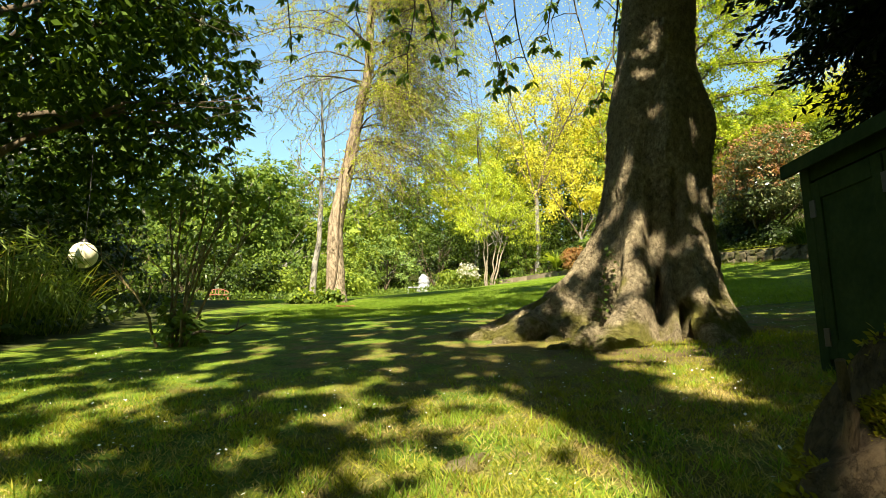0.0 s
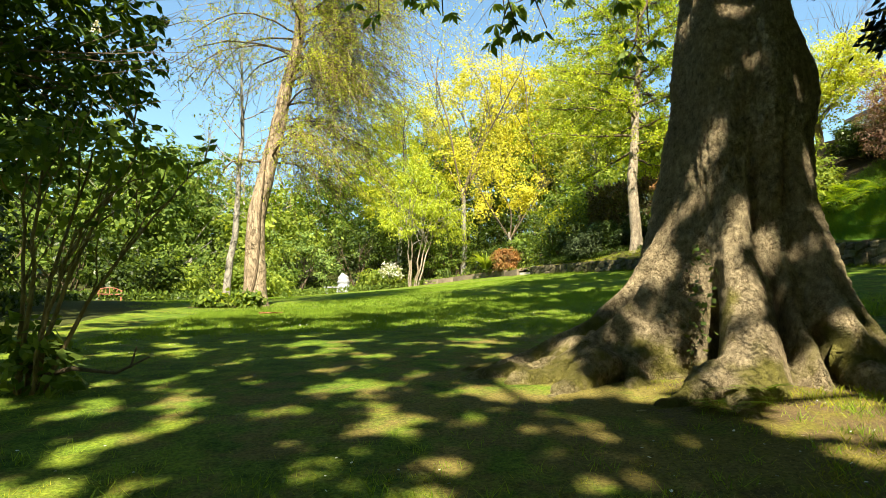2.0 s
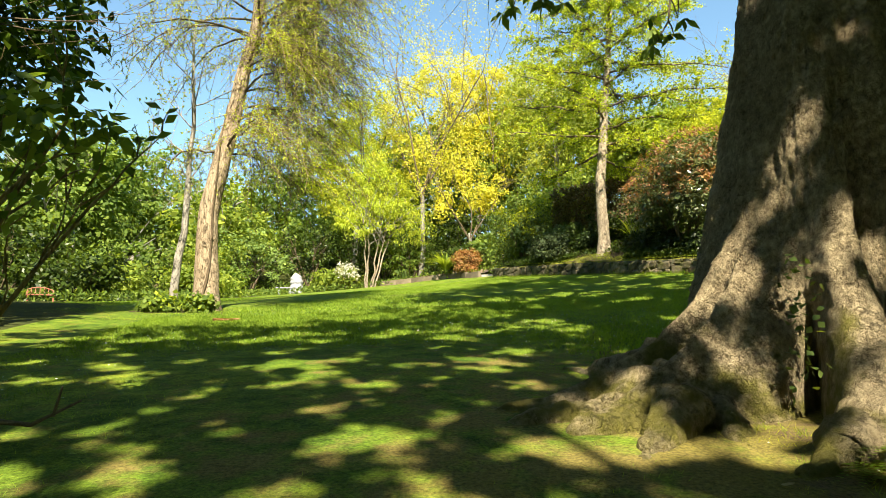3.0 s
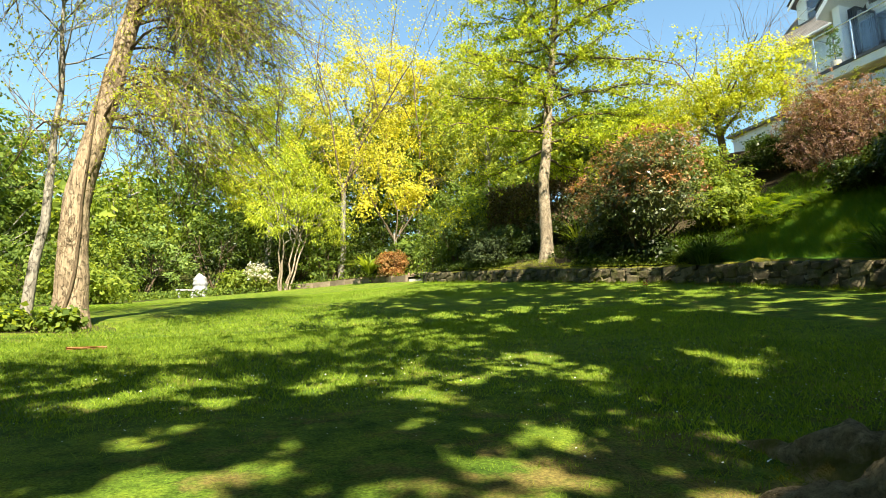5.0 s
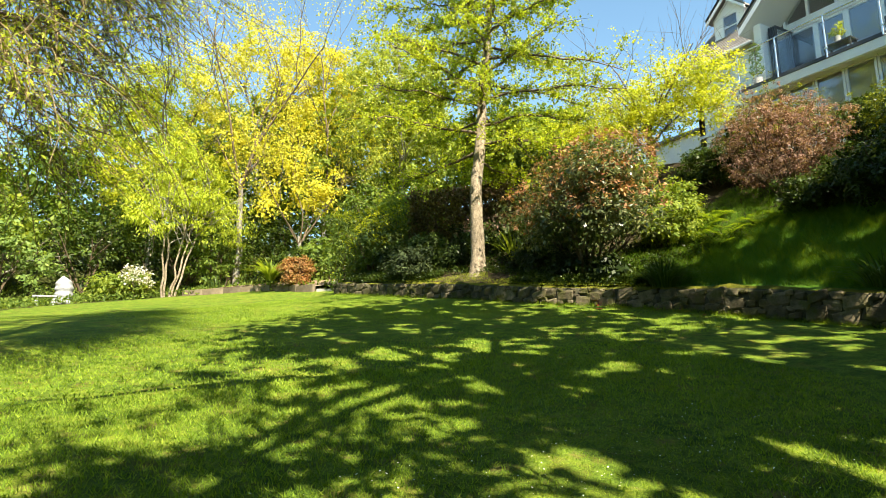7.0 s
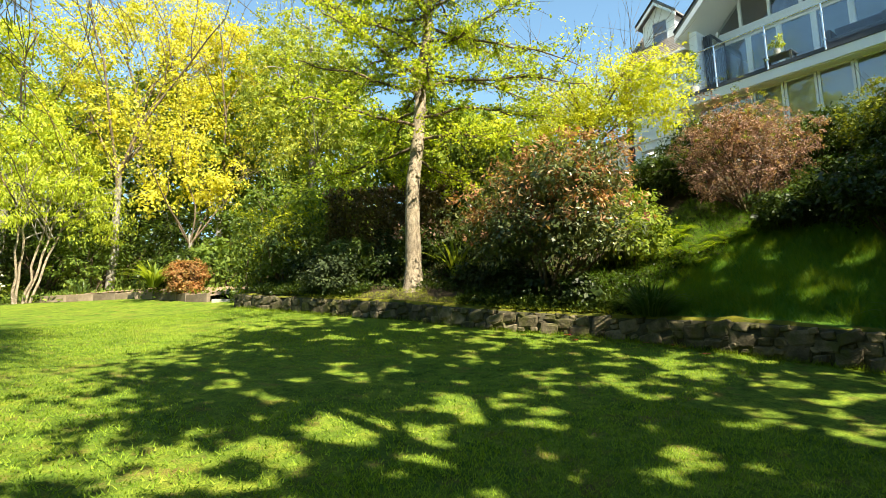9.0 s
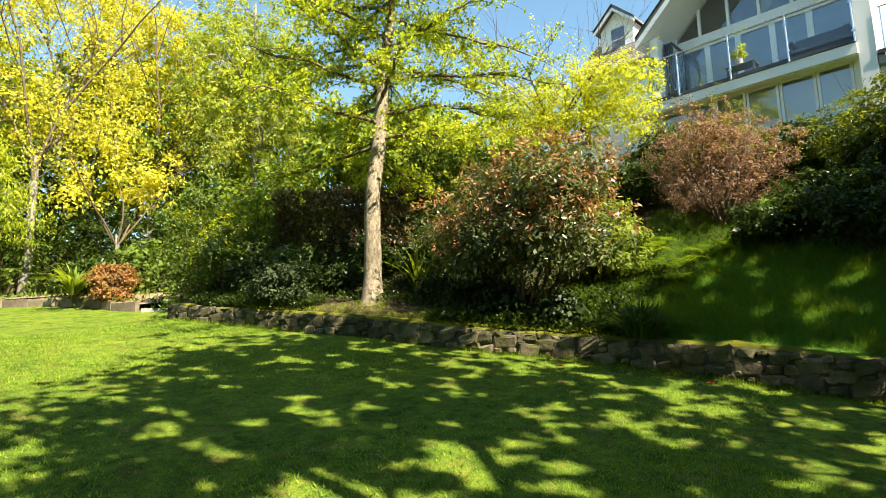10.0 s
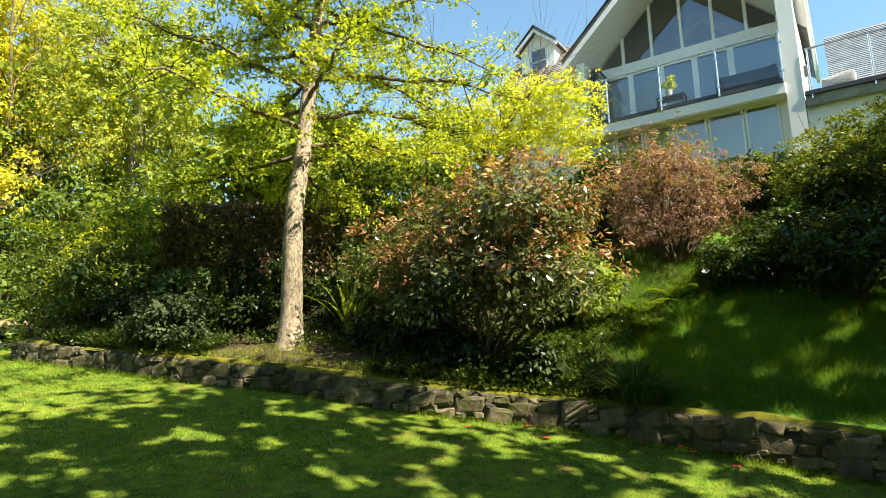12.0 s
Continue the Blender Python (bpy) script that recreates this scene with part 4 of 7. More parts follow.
# ---- larch ----
def larch():
    rng = np.random.default_rng(21)
    x, y = -3.2, 16.3
    z0 = gz(x, y)
    root = thing("weeping_larch", x, y, z0 - 0.05, "leaning reddish-barked larch with drooping twigs just in leaf, in the lawn", "tree")
    hz = np.array([-0.1, 0.25, 1.2, 2.1, 2.7, 3.6, 4.7, 6.3, 7.5, 8.7, 11.0, 14.0])
    hx = np.array([0.06, 0.06, 0.03, 0.08, 0.18, 0.31, 0.56, 0.84, 0.93, 1.04, 1.2, 1.4])
    z = np.linspace(-0.1, 14, 60)
    cx = np.interp(z, hz, hx) + 0.03 * np.sin(z * 2.1)
    cy = 0.04 * np.sin(z * 1.3)
    rad = np.interp(z, (-0.1, 0.1, 0.4, 1.5, 3.4, 6.5, 14), (0.42, 0.33, 0.265, 0.22, 0.185, 0.13, 0.04)) * (1 + 0.03 * np.sin(z * 9))
    g = Geo()
    tube(g, np.stack([cx, cy, z], -1), rad, 16)
    part("trunk", g, B_LARCH, root, smooth=True)
    # a dead ivy stem winds up the trunk
    iv = Geo()
    zz = np.linspace(0, 4.5, 50)
    an = math.radians(250) + 0.9 * np.sin(zz * 0.9)
    rr = np.interp(zz, z, rad) + 0.01
    tube(iv, np.stack([np.interp(zz, z, cx) + rr * np.cos(an), np.interp(zz, z, cy) + rr * np.sin(an), zz], -1), np.linspace(0.03, 0.012, 50), 6)
    part("ivy_stem", iv, B_TWIG, root, smooth=True)
    lg, tw, lf = Geo(), Geo(), Geo()
    for k in range(92):
        zb = rng.uniform(3.2, 13.5)
        a = rng.uniform(0, 6.28)
        if rng.random() < 0.35:
            a = rng.normal(0.1, 0.5)
        L = rng.uniform(1.8, 4.0) * (1.0 if zb < 9 else 0.85)
        if math.cos(a - 5.6) > 0.3:
            L = min(L, 2.3)
        p = np.array([np.interp(zb, z, cx), np.interp(zb, z, cy), zb])
        o = np.array([math.cos(a), math.sin(a), 0])
        t = np.linspace(0, 1, 10)
        pts = p + o * (L * t)[:, None] + np.array([0, 0, 1.0]) * (0.35 * L * (np.sin(t * 2.2) * 0.6 - 1.0 * t ** 2))[:, None] + np.cumsum(rng.normal(0, 0.035, (10, 3)), 0)
        lg = Geo()
        tube(lg, pts, np.linspace(0.028, 0.008, 10), 5)
        part("limb", lg, B_TWIG, root, smooth=True)
        right = o[0] > 0.3
        for q in range(52 if right else 28):
            f = rng.uniform(0.22, 1.0)
            b = np.array([np.interp(f, t, pts[:, c]) for c in range(3)])
            l = rng.uniform(0.3, 1.6 if right else 1.1)
            sw = rng.normal(0, 0.5, 3) * np.array([1, 1, 0.2]) + o * 0.45
            tt = np.linspace(0, 1, 5)
            tp = b + sw * (tt * l)[:, None] + np.array([0, 0, -1.0]) * (l * rng.uniform(0.55, 1.0) * tt ** 1.5)[:, None] + np.cumsum(rng.normal(0, 0.13, (5, 3)), 0)
            tube(tw, tp, np.linspace(0.0085, 0.0045, 5), 3, False)
            m = int(rng.integers(6, 12))
            fi = rng.uniform(0, 4, m)
            lp = np.stack([np.interp(fi, np.arange(5), tp[:, c]) for c in range(3)], -1)
            leaves(lf, np.repeat(lp, 3, 0) + rng.normal(0, 0.03, (3 * m, 3)), np.array([0, 0, -0.3]), 0.058, 0.021, rng, 0.2, 0.9)
    part("twig_curtain", tw, B_TWIG_PALE, root, "thin tan drooping twigs", kind="stuff")
    part("needle_foliage", lf, L_LARCH, root, "tufts of pale green needles", kind="stuff")


larch()


# ---- the tree on the wall, with level branches ----
def ginkgo():
    rng = np.random.default_rng(31)
    x, y = 8.58, 21.62
    z0 = gz(x, y)
    root = thing("slender_tree", x, y, z0 - 0.05, "slender pale-trunked tree in fresh lime leaf, above the stone wall", "tree")
    z = np.linspace(-0.1, 12.5, 50)
    cx = np.interp(z, (-0.1, 2.65, 4.3, 6.0, 7.5, 9.0, 12.5), (0.0, -0.02, 0.15, 0.38, 0.58, 0.72, 0.9)) + 0.02 * np.sin(z * 2.1)
    cy = 0.05 * np.sin(z * 0.9 + 1) - 0.012 * z
    rad = np.interp(z, (-0.1, 0.15, 0.6, 2, 4, 8, 12.5), (0.33, 0.24, 0.20, 0.175, 0.15, 0.10, 0.02)) * (1 + 0.04 * np.sin(z * 7.3))
    g = Geo()
    tube(g, np.stack([cx, cy, z], -1), rad, 14)
    part("trunk", g, B_PALE, root, smooth=True)
    lg, sg, lf = Geo(), Geo(), Geo()
    for k in range(58):
        zb = 3.3 + 9.0 * (k / 58) ** 0.9
        a = k * 2.4 + rng.uniform(-0.4, 0.4)
        L = rng.uniform(2.4, 4.6) * np.interp(zb, (3.3, 5, 9, 12.5), (0.8, 1.0, 0.75, 0.25))
        p = np.array([np.interp(zb, z, cx), np.interp(zb, z, cy), zb])
        o = np.array([math.cos(a), math.sin(a), 0])
        t = np.linspace(0, 1, 12)
        rise = rng.uniform(-0.15, 0.22) + 0.7 * max(0.0, (zb - 6.0) / 6.0) * rng.random()
        pts = p + o * (L * t)[:, None] + np.array([0, 0, 1.0]) * (L * (rise * t - 0.12 * t ** 2))[:, None] + np.cumsum(rng.normal(0, 0.05, (12, 3)), 0)
        lg = Geo()
        tube(lg, pts, np.linspace(0.038, 0.009, 12) * (1.2 if zb < 8 else 0.85), 6)
        part("limb", lg, B_STEM, root, smooth=True)
        for q in range(44):
            f = rng.uniform(0.12, 1.0)
            b = np.array([np.interp(f, t, pts[:, c]) for c in range(3)])
            dd = unit(o * 0.6 + rng.normal(0, 0.7, 3) * np.array([1, 1, 0.45]))
            l = rng.uniform(0.35, 1.1)
            tp = b + dd * (np.linspace(0, 1, 5) * l)[:, None] + np.cumsum(rng.normal(0, 0.03, (5, 3)), 0)
            tube(sg, tp, np.linspace(0.009, 0.004, 5), 3, False)
            m = int(rng.integers(7, 14))
            fi = rng.uniform(0.5, 4, m)
            lp = np.stack([np.interp(fi, np.arange(5), tp[:, c]) for c in range(3)], -1)
            leaves(lf, np.repeat(lp, 3, 0) + rng.normal(0, 0.045, (3 * m, 3)), np.array([0, 0, 0.2]), 0.078, 0.055, rng, 0.2, 1.0)
    part("twigwork", sg, B_TWIG, root, kind="stuff")
    part("crown", lf, L_GINKGO, root, "sparse tufts of small lime leaves", kind="stuff")


ginkgo()


# ---- multi-stemmed tree and golden trees at the far end ----
def multistem():
    rng = np.random.default_rng(41)
    x, y = 2.3, 38.3
    z0 = gz(x, y)
    root = thing("multi_stemmed_tree", x, y, z0 - 0.05, "multi-stemmed pale-barked tree with drooping yellow-green leaf", "tree")
    tips = []
    for a, ln in ((-0.75, 0.25), (-0.5, 0.1), (0.35, 0.45), (0.7, 0.6), (0.1, -0.2)):
        g = Geo()
        pts = curve_pts((a * 0.35, 0, -0.05), (a * 2.0 + 0.8, ln, 5.6), 12, (-a * 0.2, 0, 0), rng, 0.045)
        tube(g, pts, np.linspace(0.055, 0.02, 12), 8)
        part("stem", g, B_PALE, root, smooth=True)
        lg = Geo()
        for k in range(5):
            q = pts[5 + k]
            branch(lg, rng, q, (rng.normal(0, 0.7), rng.normal(0, 0.7), 0.8), 1.8, 0.04, 1, tips, 3, 0.7, 0.05, 5, 5)
        part("limb", lg, B_GREY, root, smooth=True)
    cg = Geo()
    lobes = [(-0.9, 0, 5.2, 1.2, 1.3, 1.7), (0.7, 0, 5.9, 1.6, 1.5, 1.8), (2.2, 0.2, 4.9, 1.4, 1.4, 1.7), (0.9, -0.6, 4.4, 1.9, 1.2, 0.9), (-1.5, 0, 3.9, 0.8, 0.8, 1.0), (3.0, 0, 3.6, 0.9, 0.9, 1.2), (0.2, 0, 7.2, 1.4, 1.3, 1.3)]
    leafy(cg, rng, lobes + [(-0.8, -0.4, 3.4, 1.0, 0.9, 0.8), (1.9, -0.4, 3.3, 1.2, 0.9, 0.8)], 420, 26, 0.28, 0.17, 0.055, 1.6, 0.2)
    part("crown", cg, L_LARCH, root, kind="stuff")


multistem()


def golden_tree(x, y, seed, height, lobes, n, label, leaf=L_YELLOW, stems=6, thick=0.15):
    rng = np.random.default_rng(seed)
    z0 = gz(x, y)
    root = thing("golden_tree", x, y, z0 - 0.05, label, "tree", "golden trees")
    g = Geo()
    tube(g, curve_pts((0, 0, -0.1), (0.1, 0, height * 0.38), 7, (0.1, 0, 0), rng, 0.03), np.linspace(thick * 1.2, thick * 0.85, 7), 10)
    part("trunk", g, B_GREY, root, smooth=True)
    lg, tips = Geo(), []
    for k in range(stems):
        a = k * 2.4
        branch(lg, rng, (0.1, 0, height * (0.28 + 0.08 * rng.random())), (math.cos(a) * 0.55, math.sin(a) * 0.45, 1.0), height * rng.uniform(0.5, 0.66), thick * 0.5, 2, tips, 4, 0.55, 0.12, 6, 7)
    part("branchwork", lg, B_STEM, root, smooth=True, kind="stuff")
    cg = Geo()
    leafy(cg, rng, lobes, int(n * 1.15), 32, 0.36, 0.15, 0.088, 0.2, 0.3)
    tp = np.array(tips)
    tp = tp[rng.choice(len(tp), min(len(tp), 260), replace=False)]
    q = np.repeat(tp, 10, 0) + rng.normal(0, 0.22, (len(tp) * 10, 3))
    leaves(cg, q, np.array([0, 0, 0.1]), 0.13, 0.078, rng, 0.2, 1.0)
    part("crown", cg, leaf, root, kind="stuff")


golden_tree(5.3, 38.5, 51, 15.0, [(-1.2, 0, 10.6, 1.7, 1.6, 2.2), (0.9, 0, 12.6, 2.0, 1.8, 2.0), (2.6, 0, 10.8, 1.9, 1.7, 2.2), (-0.6, 0.4, 7.6, 2.2, 1.8, 1.5), (2.4, 0.2, 7.8, 2.0, 1.6, 1.6)], 330, "tall airy tree with bare forked limbs and pale golden leaf", L_GOLD)
golden_tree(10.2, 40.0, 53, 14.0, [(0.6, 0, 11.6, 2.0, 1.8, 2.2), (2.4, 0, 10.4, 1.9, 1.8, 2.3), (-1.0, 0, 12.8, 1.8, 1.6, 1.6), (1.0, 0, 8.2, 2.4, 1.8, 1.8), (-1.2, 0.4, 9.6, 1.7, 1.6, 1.8)], 430, "tall tree in bright golden-yellow spring leaf", L_YELLOW)
golden_tree(7.2, 34.6, 54, 6.2, [(-0.7, 0, 4.7, 1.2, 1.0, 1.0), (0.8, -0.2, 4.1, 1.3, 1.0, 0.8), (0.2, 0, 5.8, 1.0, 0.9, 0.6), (1.6, 0, 4.8, 0.8, 0.8, 0.7), (-1.3, 0, 3.5, 0.8, 0.8, 0.7)], 75, "small tree with layered sprays of golden-yellow leaf", L_GOLD, 5, 0.08)
golden_tree(1.6, 42.5, 52, 14.0, [(-2.0, 0, 8.0, 2.6, 2.2, 2.8), (1.5, 0, 10.5, 3.0, 2.2, 3.0), (-1.0, 0, 11.0, 2.0, 2.0, 2.0), (0, -1.0, 5.4, 3.0, 2.0, 1.8), (2.5, 0, 6, 2.0, 2.0, 2.0)], 560, "airy tree in yellow-green spring leaf", L_LIME)

# woodland round the garden
WOODS = (
    # x, y, height, radius, leaf, seed
    (12.3, 34.0, 14.0, 2.8, L_LINDEN, 61), (9.5, 41.0, 12.5, 3.4, L_FRESH, 62), (5.5, 47.0, 12.0, 4.2, L_MID, 63),
    (-3.0, 50.0, 9.5, 4.2, L_MID, 64), (-9.0, 47.0, 8.5, 4.2, L_MID, 65), (-14.5, 44.0, 9.0, 4.4, L_MID, 66),
    (-19.0, 37.0, 10.0, 4.6, L_MID, 67), (-22.0, 29.0, 11.0, 4.8, L_MID, 68), (-20.0, 20.0, 11.0, 4.8, L_MID, 69),
    (-17.0, 12.5, 10.0, 4.4, L_DARK, 70), (16.5, 40.0, 8.5, 3.4, L_FRESH, 71), (20.0, 33.5, 6.0, 2.8, L_MID, 72),
    (-11.5, 33.0, 8.0, 3.2, L_MID, 73), (13.0, 47.0, 14.0, 4.6, L_MID, 74), (-6.5, 41.5, 7.5, 3.0, L_FRESH, 75),
    (-26.0, 38.0, 12.0, 5.0, L_MID, 76), (-14.0, 52.0, 11.0, 5.0, L_MID, 77), (2.0, 55.0, 11.0, 5.0, L_FRESH, 78), (9.0, 53.0, 12.0, 5.0, L_MID, 79), (-25.0, 16.0, 11.0, 5.0, L_MID, 80), (14.5, 28.5, 4.3, 2.2, L_FRESH, 58), (17.5, 30.5, 4.6, 2.4, L_MID, 59),
)
for wx, wy, wh, wr, wl, ws in WOODS:
    nm = {L_LINDEN: "olive-green", L_FRESH: "fresh green", L_MID: "mid-green", L_DARK: "dark green"}[wl]
    tagged(broadleaf("woodland_tree", wx, wy, wh, wr * 1.15, wl, "%s leafy woodland tree behind the garden" % nm, ws, 0.2, 0.03, 0.125 if ws == 61 else 0.24, 160 if ws > 75 else 950 if ws == 61 else 250, 28, core=True), group="woodland trees")

# unseen trees at the back and sides, added to cut skylight
for k, (wx, wy, wh) in enumerate(((-15.0, -9.0, 10.0), (-8.0, -19.0, 12.0), (3.0, -22.0, 12.0), (13.0, -18.0, 12.0), (20.0, -9.0, 11.0), (-18.0, 1.0, 11.0), (23.0, 1.0, 10.0), (-20.0, -16.0, 13.0), (24.0, -18.0, 13.0))):
    tagged(broadleaf("woodland_tree", wx, wy, wh * 1.4, 5.4, L_MID, "unseen mid-green leafy tree added behind the start to cut skylight", 500 + k, 0.22, 0.03, 0.6, 210, 16), group="woodland trees")

# understorey along the far edge
UNDER = (
    (-4.6, 39.4, 3.0, 1.8, 4.6, L_GLAUCOUS, 81), (-9.5, 32.0, 2.2, 2.0, 3.0, L_MID, 82), (-12.0, 27.5, 2.4, 2.0, 3.2, L_DARK, 83),
    (0.4, 39.8, 1.4, 1.0, 1.3, L_FRESH, 84), (4.8, 39.0, 1.8, 1.4, 2.8, L_MID, 85), (-7.0, 37.5, 2.0, 1.6, 3.6, L_FRESH, 86),
    (7.6, 37.5, 1.8, 1.5, 3.6, L_DARK, 87), (9.6, 35.5, 1.8, 1.5, 3.8, L_MID, 88), (-12.5, 22.5, 2.2, 2.4, 3.0, L_MID, 89),
    (-11.0, 18.0, 2.2, 2.2, 2.8, L_DARK, 90), (-9.8, 14.2, 2.0, 2.0, 2.6, L_DARK, 91), (-5.6, 34.0, 1.4, 1.2, 1.8, L_MID, 92),
    (3.4, 42.0, 2.4, 1.5, 3.6, L_DARK, 93), (-1.2, 42.5, 2.0, 1.5, 4.4, L_DARK, 94), (-15.5, 32.5, 3.0, 2.4, 4.2, L_MID, 95),
    (-8.4, 28.0, 1.3, 1.1, 1.4, L_FRESH, 96), (-5.4, 29.5, 1.2, 1.0, 1.3, L_FRESH, 97), (11.2, 31.0, 1.6, 1.5, 3.6, L_FRESH, 98),
    (-13.5, 37.5, 2.6, 2.2, 4.0, L_MID, 121), (-10.5, 40.5, 2.4, 2.0, 3.6, L_DARK, 122), (6.4, 42.0, 2.4, 1.8, 4.0, L_MID, 123), (-17.0, 25.5, 2.8, 2.6, 4.0, L_DARK, 124), (-14.0, 17.0, 2.4, 2.6, 3.4, L_DARK, 125), (-5.0, 44.5, 2.6, 1.8, 4.5, L_MID, 126), (1.8, 45.0, 2.8, 1.8, 5.0, L_MID, 127), (9.5, 44.5, 2.6, 2.0, 5.0, L_DARK, 128), (-8.8, 25.6, 1.4, 1.2, 1.7, L_DARK, 129),
    (6.7, 34.0, 1.2, 0.9, 2.0, L_DARK, 131), (8.2, 33.2, 1.1, 1.0, 2.3, L_MID, 132), (12.4, 30.4, 1.9, 1.6, 4.4, L_FRESH, 133), (10.6, 33.6, 2.0, 1.6, 4.6, L_MID, 134), (14.6, 26.4, 1.7, 1.6, 3.6, L_FRESH, 135),
)
for ux, uy, ua, ub, uh, ul, us in UNDER:
    nm = {L_FRESH: "fresh green", L_MID: "mid-green", L_DARK: "dark evergreen", L_GLAUCOUS: "pale grey-green"}[ul]
    shrub("border_shrub", ux, uy, ua * 1.2, ub * 1.1, uh, ul, "%s rounded shrub in the far border" % nm, us, 0.20, 112, 22, 6, group="border shrubs")

# dense cover that closes the view behind the trees
for k, (ux, uy, uh) in enumerate(((-25.0, 23.0, 5.5), (-23.0, 32.0, 5.5), (-18.5, 41.0, 5.0), (-11.5, 46.0, 5.0), (-4.5, 51.0, 5.0), (2.5, 49.5, 5.0), (8.0, 48.0, 5.0), (14.0, 42.5, 5.0), (-23.0, 12.0, 5.0), (-15.0, 47.0, 5.0), (-1.0, 47.5, 4.5))):
    shrub("border_shrub", ux, uy, 4.2, 3.0, uh, L_MID, "large mid-green thicket behind the garden", 540 + k, 0.34, 170, 20, 5, group="border shrubs")

# ---- shrubs above the wall and on the bank ----
def hedge(name, x0, y0, x1, y1, width, z_top, leaf, label, seed, n=9000, size=0.10, leaf2=None, top2=0.0):
    """A dense hedge with a level top along a line; uneven leafy faces."""
    rng = np.random.default_rng(seed)
    L = math.hypot(x1 - x0, y1 - y0)
    u = np.array([(x1 - x0) / L, (y1 - y0) / L])
    v = np.array([-u[1], u[0]])
    zb = min(gz(x0, y0), gz(x1, y1)) - 0.1
    root = thing(name, (x0 + x1) / 2, (y0 + y1) / 2, zb, label, "hedge")
    h = z_top - zb
    g = Geo()
    for k in range(int(L / 0.5) + 1):
        s_ = (k + 0.5) * 0.5 - L / 2
        b = np.array([u[0] * s_, u[1] * s_, 0])
        tube(g, curve_pts(b, b + np.array([rng.normal(0, 0.15), rng.normal(0, 0.15), h * 0.85]), 6, (0, 0, 0), rng, 0.05), np.linspace(0.05, 0.015, 6), 6)
    part("branchwork", g, B_TWIG, root, smooth=True, kind="stuff")
    a, b, c = rng.uniform(-0.5, 0.5, n * 3) * L, rng.uniform(-0.5, 0.5, n * 3) * width, rng.random(n * 3) * h
    edge = np.minimum(np.minimum(L / 2 - np.abs(a), width / 2 - np.abs(b)), h - c)
    ok = (edge < 0.16) | (rng.random(n * 3) < 0.10)
    a, b, c = a[ok][:n], b[ok][:n], c[ok][:n]
    b = b * (1 + 0.10 * np.sin(a * 2.3 + c * 1.7) + 0.06 * np.sin(a * 5.1 - c * 4))
    p = np.stack([u[0] * a + v[0] * b, u[1] * a + v[1] * b, c], -1) + rng.normal(0, 0.035, (len(a), 3))
    out = np.stack([v[0] * np.sign(b), v[1] * np.sign(b), 0.25 + 0 * b], -1)
    up = c > h - 0.14
    lg = Geo()
    if leaf2 is not None:
        l2 = Geo()
        pick = (up & (rng.random(len(a)) < top2)) | (rng.random(len(a)) < top2 * 0.12)
        leaves(l2, p[pick], out[pick] * 0.3 + np.array([0, 0, 0.6]), size, size * 0.5, rng)
        part("young_foliage", l2, leaf2, root, kind="stuff")
        p, out = p[~pick], out[~pick]
    leaves(lg, p, out, size, size * 0.55, rng, 0.25, 0.7)
    part("foliage", lg, leaf, root, kind="stuff")


hedge("clipped_hedge", 7.2, 29.0, 9.1, 26.2, 1.3, 7.25, L_HEDGE, "clipped glossy evergreen hedge with bright young top growth", 311, 9000, 0.12, L_LIME, 0.75)
hedge("dark_hedge", 9.0, 26.2, 11.3, 23.2, 1.5, 7.55, L_COPPER, "dark coppery-brown hedge in shade", 312, 14000, 0.13, L_BERBERIS, 0.35)
hedge("ivy_hedge", 11.4, 23.4, 13.6, 21.2, 1.4, 8.65, L_HEDGE, "tall dark ivy-covered hedge", 313, 14000, 0.15, L_MID, 0.3)
shrub("border_shrub", 10.6, 29.2, 1.7, 1.7, 3.2, L_FRESH, "fresh green rounded shrub behind the hedge", 314, 0.18, 300, 22, 6, group="border shrubs")
shrub("border_shrub", 9.0, 25.2, 0.8, 0.8, 1.05, L_HEDGE, "dark evergreen shrub in front of the hedge", 315, 0.11, 240, 22, 6, group="border shrubs")
shrub("border_shrub", 9.9, 22.9, 0.8, 0.8, 1.2, L_DARK, "dark evergreen shrub in front of the hedge", 316, 0.11, 220, 22, 6, leaf2=L_BERBERIS, share=0.15, group="border shrubs")
shrub("border_shrub", 8.6, 26.4, 0.75, 0.75, 1.3, L_HEDGE, "dark evergreen shrub in front of the hedge", 317, 0.12, 240, 22, 6, group="border shrubs")
shrub("border_shrub", 10.4, 20.6, 0.9, 0.9, 1.7, L_MID, "mid-green shrub behind the strap leaves", 318, 0.11, 240, 22, 6, group="border shrubs")
shrub("border_shrub", 11.8, 19.9, 1.1, 1.1, 2.2, L_HEDGE, "dark evergreen shrub in front of the hedge", 319, 0.12, 280, 22, 6, group="border shrubs")
shrub("border_shrub", 11.2, 17.4, 0.8, 0.8, 1.2, L_FRESH, "bright green shrub beside the ferns", 320, 0.11, 200, 20, 6, group="border shrubs")

